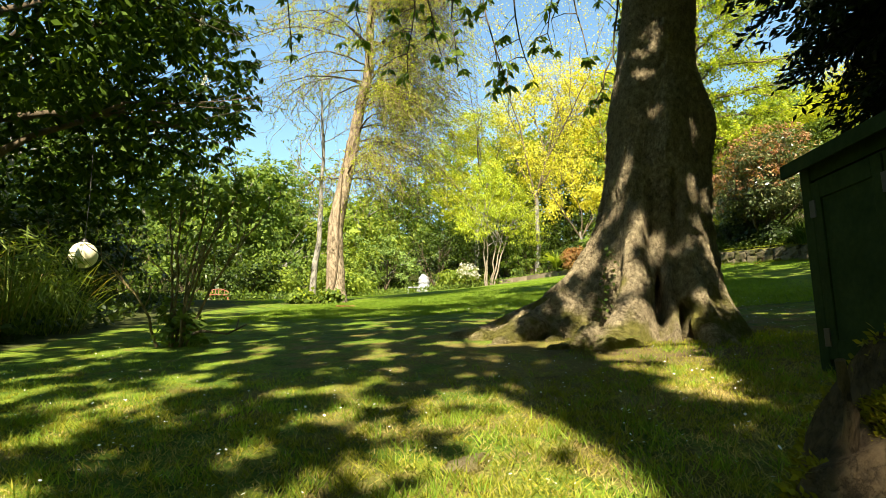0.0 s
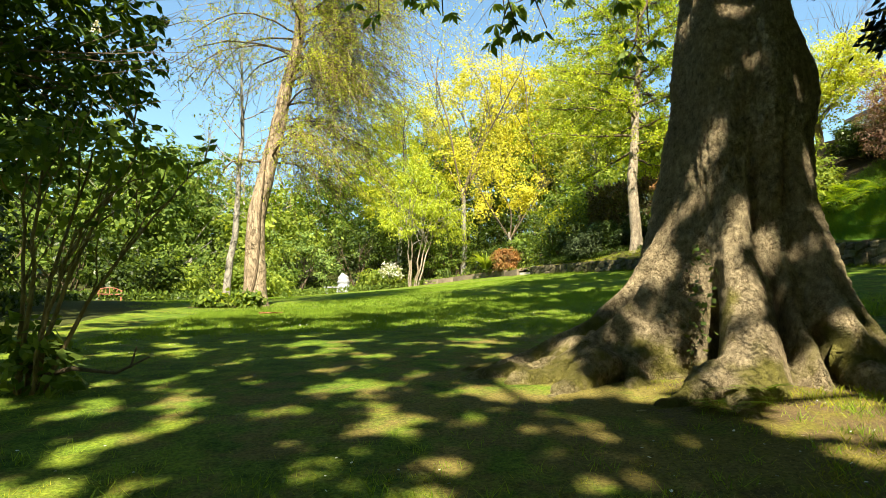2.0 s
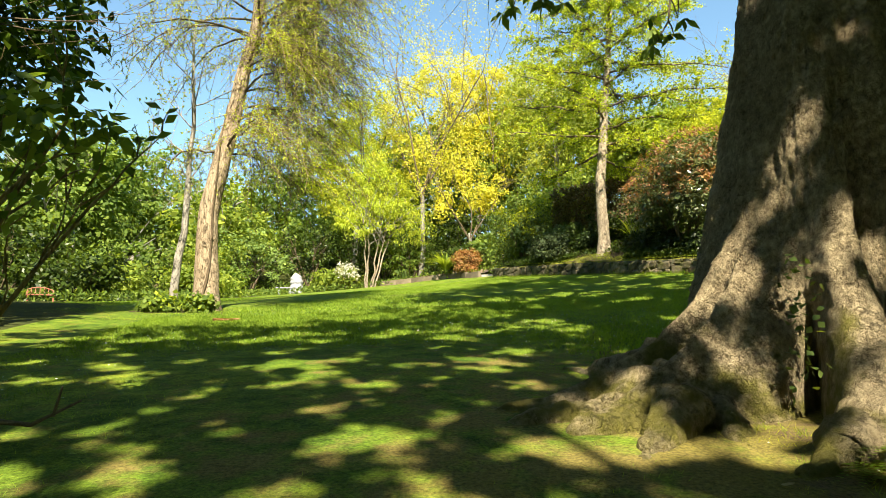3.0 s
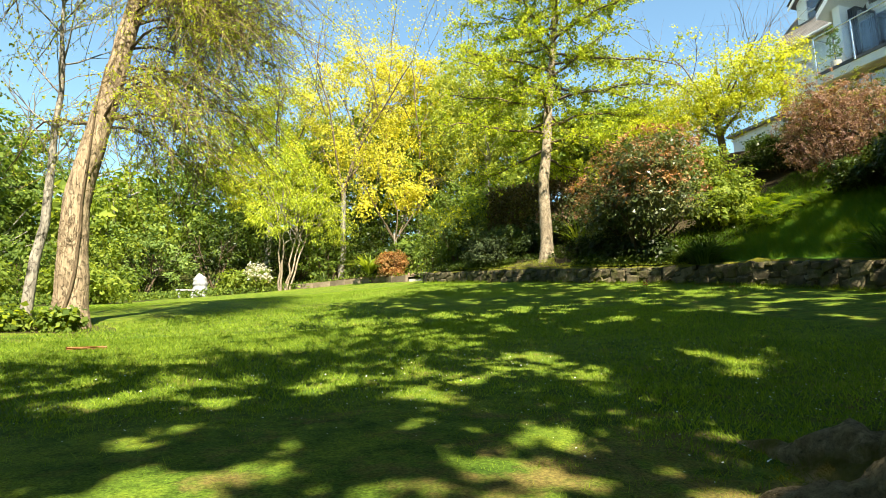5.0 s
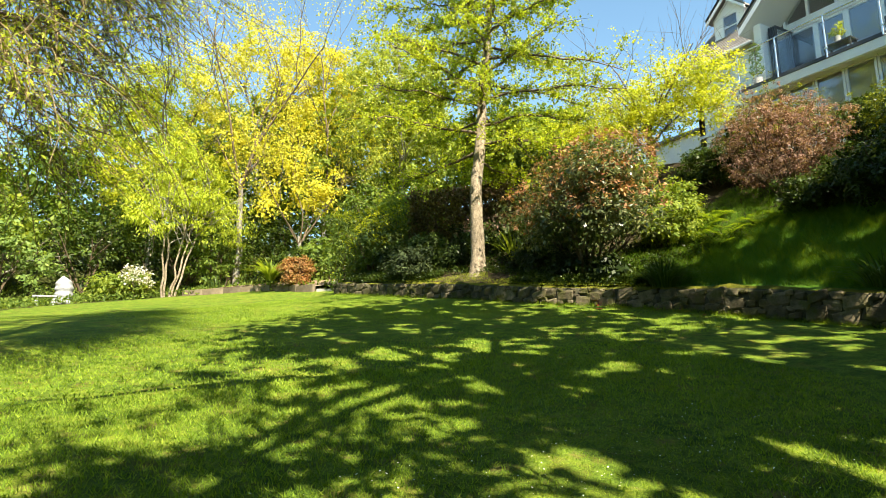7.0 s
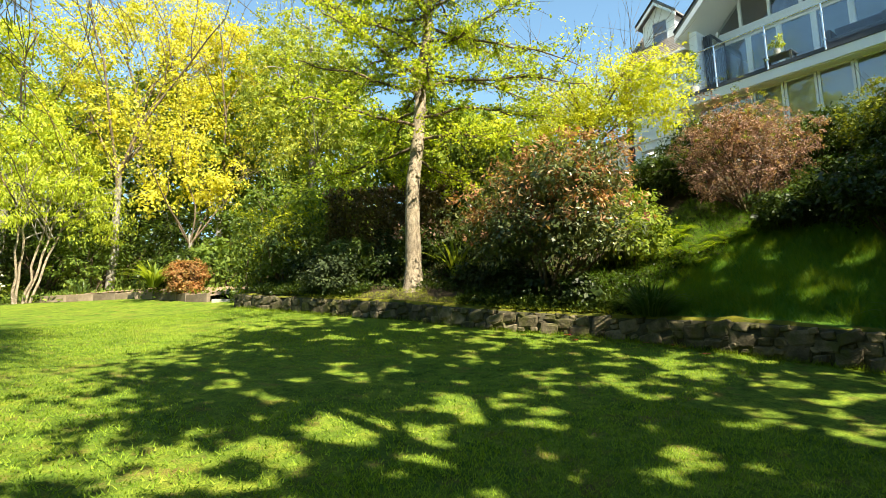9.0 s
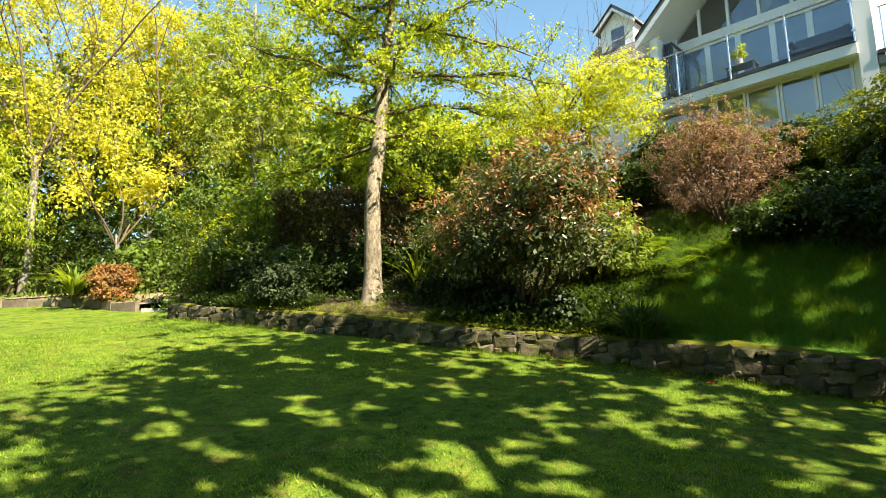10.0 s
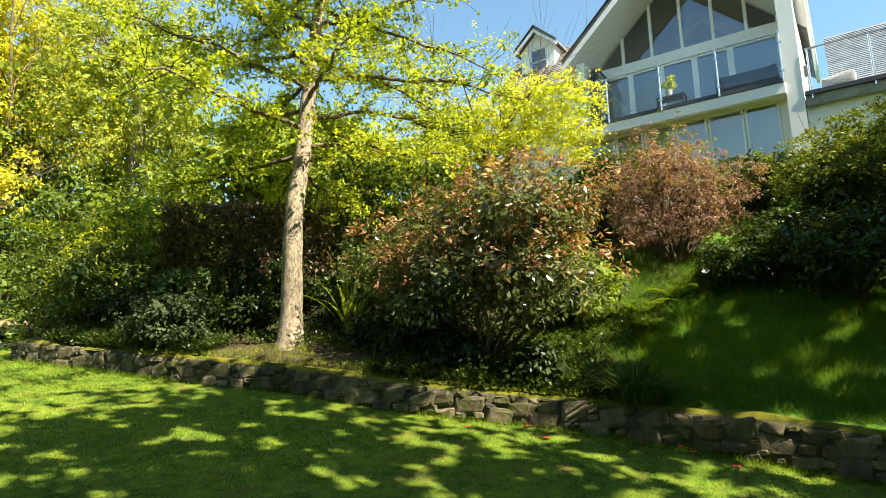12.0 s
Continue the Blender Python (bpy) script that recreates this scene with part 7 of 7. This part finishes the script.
def red_bench():
    b = thing("red_bench", -8.75, 22.9, gz(-8.75, 22.9), "red-stained curved garden bench at the lawn edge", "bench", rz=25)
    b.scale = (0.6, 0.6, 0.6)
    part("seat", box(-0.6, -0.22, 0.3, 0.6, 0.2, 0.35, 0.01), M_REDWOOD, b)
    for k in range(7):
        g = Geo()
        xx = -0.54 + 0.18 * k
        tube(g, curve_pts((xx, 0.2, 0.33), (xx, 0.32, 0.72 - 0.02 * (k - 3) ** 2), 5, (0, 0.02, 0), np.random.default_rng(k)), 0.016, 6)
        part("back_slat", g, M_REDWOOD, b)
    g = Geo()
    tt = np.linspace(-1, 1, 13)
    tube(g, np.stack([tt * 0.62, 0.32 + 0 * tt, 0.73 - 0.18 * tt ** 2], -1), 0.025, 8)
    part("back_rail", g, M_REDWOOD, b, smooth=True)
    for dx in (-0.55, 0.5):
        for dy in (-0.2, 0.14):
            part("leg", box(dx, dy, 0, dx + 0.06, dy + 0.06, 0.3), M_REDWOOD, b)
        a = Geo()
        tube(a, [(dx + 0.03, 0.28, 0.5), (dx + 0.03, 0.0, 0.55), (dx + 0.03, -0.2, 0.48), (dx + 0.03, -0.2, 0.3)], 0.022, 8)
        part("arm", a, M_REDWOOD, b, smooth=True)


red_bench()

# planting at the foot of the larch
shrub("hydrangea", -3.85, 15.75, 0.32, 0.3, 0.32, L_MID, "low leafy shrub with pale tips at the foot of the larch", 281, 0.10, 120, 12, 5, leaf2=L_GINKGO, share=0.2, width=0.7)
shrub("hydrangea", -3.15, 15.7, 0.24, 0.22, 0.32, L_MID, "low leafy shrub with pale tips at the foot of the larch", 282, 0.10, 90, 12, 5, leaf2=L_GINKGO, share=0.2, width=0.7)
shrub("spring_blossom", 1.0, 38.9, 0.7, 0.6, 1.5, L_FRESH, "shrub with white blossom at the lawn edge", 283, 0.12, 120, 18, 5, leaf2=L_WHITEFL, share=0.6)


def sapling():
    rng = np.random.default_rng(291)
    x, y = -3.95, 17.2
    root = thing("sapling", x, y, gz(x, y) - 0.05, "slim grey-trunked young tree beside the larch", "tree")
    g, tips = Geo(), []
    pts = curve_pts((0, 0, 0), (0.15, 0, 6.5), 12, (0.12, 0, 0), rng, 0.02)
    tube(g, pts, np.linspace(0.10, 0.02, 12), 9)
    part("trunk", g, B_GREY, root, smooth=True)
    lg, lf = Geo(), Geo()
    for k in range(14):
        a = k * 2.4
        branch(lg, rng, pts[5 + k % 7], (math.cos(a), math.sin(a), 0.9), 1.3, 0.018, 1, tips, 4, 0.7, 0.1, 4, 5)
    part("branchwork", lg, B_GREY, root, kind="stuff")
    tp = np.array(tips)
    q = np.repeat(tp, 3, 0) + rng.normal(0, 0.06, (len(tp) * 3, 3))
    leaves(lf, q, np.array([0, 0, 0]), 0.07, 0.04, rng, 0.2, 1.0)
    part("crown", lf, L_LIME, root, kind="stuff")


sapling()


def lawn_litter():
    rng = random.Random(9)
    for k, (x, y) in enumerate(((8.9, 15.2), (8.75, 15.6), (8.82, 15.0), (8.5, 17.0), (8.2, 16.6), (8.62, 14.5), (8.0, 17.6))):
        g = Geo()
        for i in range(5):
            a = i * 1.256 + rng.random()
            o = np.array([math.cos(a), math.sin(a), 0.25])
            s = np.array([-math.sin(a), math.cos(a), 0])
            g.add([(0, 0, 0.01), o * 0.04 + s * 0.02, o * 0.07, o * 0.04 - s * 0.02], [[0, 1, 2, 3]])
        ob = part("fallen_bloom", g, M_PETAL_RED)
        ob.matrix_basis = pose(x, y, gz(x, y) + 0.015, 0, 0, rng.uniform(0, 360))
        tagged(ob, "fallen red rhododendron bloom on the lawn", "flower", "fallen blooms")
    bm = box(-0.2, -0.06, 0, 0.2, 0.06, 0.025, 0.008)
    bmesh.ops.subdivide_edges(bm, edges=bm.edges[:], cuts=2)
    for v in bm.verts:
        v.co += Vector((0, rng.uniform(-0.02, 0.02), rng.uniform(-0.004, 0.01)))
    ob = part("bark_slab", bm, M_TERRA)
    ob.matrix_basis = pose(-2.28, 13.05, gz(-2.28, 13.05), 0, 0, 15)
    tagged(ob, "rust-coloured slab of bark lying on the lawn", "bark")
    bm = bmesh.new()
    bmesh.ops.create_icosphere(bm, subdivisions=3, radius=1.0)
    for v in bm.verts:
        v.co *= 1 + 0.18 * noise.noise(v.co * 1.6)
        v.co = Vector((v.co.x * 0.17, v.co.y * 0.08, v.co.z * 0.045))
    ob = part("surface_root", bm, B_OLD, smooth=True)
    ob.matrix_basis = pose(0.06, 2.33, gz(0.06, 2.33) - 0.035, 0, 0, 60)
    tagged(ob, "worn knob of root showing through the turf", "root")


lawn_litter()


# ---- trees behind the walker, whose shade falls on the lawn ----
def shade_tree(x, y, seed, lobes, clumps, r=0.3, lean=0.2, shift=0.0):
    rng = np.random.default_rng(seed)
    z0 = gz(x, y)
    root = thing("garden_tree", x, y, z0 - 0.05, "tall green leafy tree at the foot of the lawn", "tree", "garden trees")
    g, tips = Geo(), []
    tube(g, curve_pts((0, 0, -0.1), (lean * 1.15, 0, 11.5), 9, (0.08, 0, 0), rng, 0.04), np.linspace(r, r * 0.6, 9), 10)
    lobes = [(a + shift, b, c, d, e, f) for a, b, c, d, e, f in lobes]
    part("trunk", g, B_OLD, root, smooth=True)
    lg = Geo()
    for k in range(8):
        a = k * 2.4
        branch(lg, rng, (lean * (0.55 + 0.05 * k), 0, 5.5 + 0.5 * k), (math.cos(a), math.sin(a), 0.5), 4.0, 0.09, 1, tips, 4, 0.6, 0.05, 5, 6)
    part("branchwork", lg, B_TWIG, root, kind="stuff")
    cg = Geo()
    leafy(cg, rng, lobes, clumps, 36, 0.34, 0.21, 0.16, 0.4, 0.3, None, sun_gaps(x, y, z0 - 0.05))
    part("crown", cg, L_CHESTNUT, root, kind="stuff")


shade_tree(1.9, -5.6, 301, [(0, 0, 8.6, 3.2, 3.4, 1.8), (-3.0, 1.5, 8.2, 2.4, 2.6, 1.5), (3.2, 0.8, 8.4, 2.6, 2.6, 1.6), (0.5, 3.4, 9.0, 2.6, 2.0, 1.4), (0, 0, 11, 3, 3, 2), (-2, 5.5, 9.2, 2.4, 2.2, 1.4), (-3.2, 3.6, 9.0, 2.4, 2.2, 1.4), (0.3, 6.8, 9.6, 2.6, 2.0, 1.4), (-1.5, 8.2, 10.0, 2.2, 1.8, 1.2), (-4.0, 6.0, 9.6, 2.2, 2.2, 1.3), (-3.4, 8.6, 10.2, 2.4, 2.2, 1.3), (2.2, 6.6, 9.8, 2.0, 2.2, 1.5), (-2.0, 3.0, 12.0, 3.2, 4.0, 1.4), (1.8, 4.8, 9.6, 1.3, 1.6, 1.2)], 1080, 0.31, -1.9, -1.8)
shade_tree(-7.4, -4.0, 302, [(0, 0, 8.2, 3.4, 3.4, 2.0), (2.6, 2.0, 7.6, 2.2, 2.2, 1.4), (-2, 3, 8, 2.6, 2.6, 1.8), (0.5, 4.6, 8.2, 2.4, 2.0, 1.4), (2.4, 5.5, 9.0, 2.6, 2.6, 1.4)], 420, 0.28)
shade_tree(8.2, -1.5, 303, [(0, 0, 8.6, 3.6, 3.4, 2.2), (-2.4, 2.4, 8.4, 2.4, 2.6, 1.6), (2.4, 2.0, 8.0, 2.6, 2.6, 1.8), (1.0, 5.0, 9.0, 2.6, 2.2, 1.8)], 480, 0.3)
shade_tree(3.9, -1.6, 305, [(-1.3, 0.2, 5.2, 1.6, 1.5, 1.6), (-1.2, 0.3, 7.4, 1.7, 1.6, 1.7), (-1.1, 0.4, 9.6, 1.7, 1.6, 1.7), (1.4, 0, 7.0, 2.2, 1.8, 2.4), (-1.0, 0.6, 11.4, 1.6, 1.6, 1.4)], 560, 0.26)
shade_tree(13.8, 5.0, 304, [(0, 0, 9.0, 3.8, 3.4, 2.6), (-2.4, 1.4, 8.0, 2.4, 2.6, 2.0), (-3.6, 0.4, 7.6, 2.2, 2.4, 1.6), (-3.4, 2.2, 9.2, 2.0, 2.0, 1.4), (-3.4, -1.2, 10.4, 2.0, 2.2, 1.4)], 600, 0.3)

# unseen row added to shade the lawn behind the start and dim bounce light
for k, (wx, wy, wh) in enumerate(((-5.0, -12.0, 10.0), (1.5, -13.0, 10.5), (8.5, -11.5, 10.0), (15.0, -9.0, 10.0), (-12.0, -8.0, 9.5))):
    tagged(broadleaf("woodland_tree", wx, wy, wh, 4.4, L_MID, "unseen mid-green leafy tree added at the garden's foot for shade", 520 + k, 0.22, 0.03, 0.6, 200, 16), group="woodland trees")


# ---- grass blades, tufts and daisies ----
def blades(name, pts, h, w, leaf, label, seed, lean=0.5):
    rng = np.random.default_rng(seed)
    n = len(pts)
    a = rng.uniform(0, 2 * np.pi, n)
    s = np.stack([np.cos(a), np.sin(a), 0 * a], -1)
    hh = (h * rng.uniform(0.5, 1.3, n))[:, None]
    top = rng.normal(0, lean, (n, 3)) * np.array([1, 1, 0]) * hh + np.array([0, 0, 1.0]) * hh
    ww = (w * rng.uniform(0.7, 1.3, n))[:, None]
    v = np.stack([pts - s * ww / 2, pts + s * ww / 2, pts + top], 1)
    g = Geo()
    g.add(v.reshape(-1, 3), np.arange(n * 3).reshape(n, 3))
    return tagged(part(name, g, leaf), label, "grass", kind="stuff")


def scatter(rng, n, x0, x1, y0, y1, ok):
    x, y = rng.uniform(x0, x1, n), rng.uniform(y0, y1, n)
    k = ok(x, y)
    return x[k], y[k]


def turf():
    rng = np.random.default_rng(401)
    lawn_ok = lambda x, y: (lawn_edge(x, y) > 0.02) & (x < wall_x(y) - 0.02) & (np.hypot(x - TX, y - TY) > 0.95)
    worn = lambda x, y: np.exp(-((x - 1.6) ** 2 + (y - 4.0) ** 2) / 2.2)
    patchy = lambda x, y: 0.5 + 0.5 * np.sin(x * 3.1 + 1.7 * np.sin(y * 2.3)) * np.sin(y * 3.7 + 1.3 * np.sin(x * 2.9 + 1))
    near = lambda x, y: lawn_ok(x, y) & (rng.random(len(x)) > 0.95 * np.exp(-((x - 1.72) ** 2 + (y - 4.62) ** 2 * 1.5) / 0.35) + 0.8 * patchy(x, y) + 0.25 * patchy(2.7 * x + 1, 2.7 * y))
    cx, cy = scatter(rng, 22000, -3.2, 2.8, 1.4, 7.5, near)
    tall = np.repeat(0.014 + 0.030 * rng.random(len(cx)) ** 2, 15)
    x, y = np.repeat(cx, 15) + rng.normal(0, 0.018, len(cx) * 15), np.repeat(cy, 15) + rng.normal(0, 0.018, len(cx) * 15)
    blades("turf_near", np.stack([x, y, land_z(x, y) - 0.003], -1), tall, 0.0056, L_NEARGRASS, "short green lawn grass with worn patches", 402, 0.8)
    x, y = scatter(rng, 80000, -2.2, 2.8, 1.4, 6.0, lambda x, y: lawn_ok(x, y) & (rng.random(len(x)) < 0.25 + 0.6 * patchy(x, y) ** 2 + 0.5 * worn(x, y + 1.2)))
    blades("dry_turf", np.stack([x, y, land_z(x, y) - 0.003], -1), 0.02, 0.005, L_STRAW, "dry straw-coloured grass in the worn turf", 411, 1.1)
    x, y = scatter(rng, 112000, -3.6, 6.0, 7.5, 14.0, lawn_ok)
    blades("turf_middle", np.stack([x, y, land_z(x, y) - 0.003], -1), 0.034, 0.009, L_GRASS, "short green mown lawn grass", 403, 0.6)
    x, y = scatter(rng, 100000, -8.0, 9.0, 13.5, 27.0, lawn_ok)
    blades("turf_far", np.stack([x, y, land_z(x, y) - 0.003], -1), 0.036, 0.016, L_GRASS, "short green mown lawn grass", 404, 0.6)
    # longer tufts
    cx, cy = scatter(rng, 1100, -3.4, 2.6, 1.4, 9.5, lawn_ok)
    px, py = np.repeat(cx, 26) + rng.normal(0, 0.035, len(cx) * 26), np.repeat(cy, 26) + rng.normal(0, 0.035, len(cx) * 26)
    blades("grass_tufts", np.stack([px, py, land_z(px, py) - 0.003], -1), 0.055, 0.0055, L_GRASS, "longer tufts of lawn grass", 405, 0.6)
    # the bank
    x, y = scatter(rng, 95000, 9.2, 15.0, 8.5, 18.0, lambda x, y: (x > wall_x(y) + 0.3))
    blades("bank_grass", np.stack([x, y, land_z(x, y) - 0.01], -1), 0.12, 0.009, L_TALL, "long rough grass on the bank", 406, 0.9)
    cx, cy = scatter(rng, 330, 9.4, 14.0, 9.0, 16.2, lambda x, y: (x > wall_x(y) + 0.35))
    px, py = np.repeat(cx, 40) + rng.normal(0, 0.09, len(cx) * 40), np.repeat(cy, 40) + rng.normal(0, 0.09, len(cx) * 40)
    blades("bank_tufts", np.stack([px, py, land_z(px, py) - 0.01], -1), 0.24, 0.008, L_FERN, "taller tufts of bright grass on the bank", 407, 0.7)
    # weeds and moss along the foot of the wall
    y = rng.uniform(9.5, 27, 5200)
    x = wall_x(y) - np.abs(rng.normal(0, 0.07, len(y)))
    blades("wall_foot_grass", np.stack([x, y, land_z(x - 0.02, y) - 0.003], -1), 0.09, 0.009, L_FERN, "unmown grass along the foot of the wall", 408, 0.6)
    # grass at the foot of trunk roots
    a = rng.uniform(2.6, 5.6, 2600)
    r = rng.uniform(0.9, 1.35, len(a))
    x, y = TX + r * np.cos(a), TY + r * np.sin(a)
    blades("root_grass", np.stack([x, y, land_z(x, y) - 0.003], -1), 0.045, 0.006, L_LIME, "mossy grass between the roots", 409, 0.6)
    # low leafy cover in the beds
    x, y = scatter(rng, 60000, 6.6, 13.5, 16.0, 28.5, lambda x, y: (x > wall_x(y) + 0.33) & (np.sin(x * 2.1 + y * 1.3) + np.sin(x * 0.9 - y * 2.3) + rng.normal(0, 0.6, len(x)) > -0.5) & ~((y > 19.4) & (y < 22.8) & (x < wall_x(y) + 1.0)))
    cov = Geo()
    leaves(cov, np.stack([x, y, land_z(x, y) + rng.uniform(0, 0.10, len(x))], -1), np.array([0, 0, 0.35]), 0.07, 0.045, rng, 0.25, 0.9)
    tagged(part("ground_cover", cov, L_DARK), "low dark leafy cover under the shrubs", "ground cover", kind="stuff")
    y = rng.uniform(16.2, 26.5, 22000)
    x = wall_x(y) + 0.14 + np.abs(rng.normal(0, 0.4, len(y)))
    k = ~((y > 19.6) & (y < 22.6) & (x < wall_x(y) + 0.8)) & ((y > 16.3) | (x < wall_x(y) + 0.35))
    x, y = x[k], y[k]
    low = Geo()
    leaves(low, np.stack([x, y, land_z(x + 0.1, y) + rng.uniform(0.0, 0.16, len(x))], -1), np.array([-0.3, 0, 0.1]), 0.09, 0.035, rng, 0.25, 0.8)
    tagged(part("bed_edge_planting", low, L_DARK), "dark low leafy planting along the top of the wall", "ground cover", kind="stuff")
    x, y = scatter(rng, 36000, 7.0, 10.2, 16.0, 25.0, lambda x, y: (x > wall_x(y) + 0.02) & (x < wall_x(y) + 0.42 + 0.22 * np.sin(y * 3) + 0.3 * np.exp(-(y - 21.5) ** 2)))
    blades("wall_top_moss", np.stack([x, y, land_z(x + 0.25, y) + 0.0], -1), 0.04, 0.011, L_SWARD, "yellow-green moss along the top of the wall", 410, 0.9)
    x, y = scatter(rng, 30000, -14, -4.0, 3.0, 26.0, lambda x, y: lawn_edge(x, y) < -0.05)
    cov2 = Geo()
    leaves(cov2, np.stack([x, y, land_z(x, y) + rng.uniform(0, 0.22, len(x))], -1), np.array([0, 0, 0.35]), 0.12, 0.06, rng, 0.25, 0.9)
    tagged(part("woodland_floor", cov2, L_DARK), "dark leafy undergrowth at the lawn edge", "ground cover", kind="stuff")
    x, y = scatter(rng, 30000, -10, 9.0, 22.0, 44.0, lambda x, y: (lawn_edge(x, y) < -0.05) & (x < wall_x(y)))
    cov3 = Geo()
    leaves(cov3, np.stack([x, y, land_z(x, y) + rng.uniform(0, 0.3, len(x))], -1), np.array([0, 0, 0.4]), 0.16, 0.08, rng, 0.25, 0.9)
    tagged(part("border_cover", cov3, L_MID), "mixed low green planting along the far lawn edge", "ground cover", kind="stuff")
    # daisies and fallen petals
    x, y = scatter(rng, 3000, -3.2, 4.0, 1.4, 11.0, lawn_ok)
    g = Geo()
    n = len(x)
    ang = np.arange(6) * np.pi / 3
    r = rng.uniform(0.003, 0.0075, n)
    c = np.stack([x, y, land_z(x, y) + rng.uniform(0.01, 0.035, n)], -1)
    ring = np.stack([np.cos(ang), np.sin(ang), 0 * ang], -1)
    tilt = rng.normal(0, 0.3, (n, 2))
    v = c[:, None, :] + ring[None] * r[:, None, None]
    v[..., 2] += (ring[None, :, 0] * tilt[:, None, 0] + ring[None, :, 1] * tilt[:, None, 1]) * r[:, None]
    base = np.arange(n)[:, None] * 6
    g.add(v.reshape(-1, 3), np.concatenate([base + np.array([0, 1, 2, 3]), base + np.array([0, 3, 4, 5])]))
    tagged(part("daisies", g, M_PETAL_WHITE), "scattered white daisies and petals in the lawn", "daisies", kind="stuff")


turf()
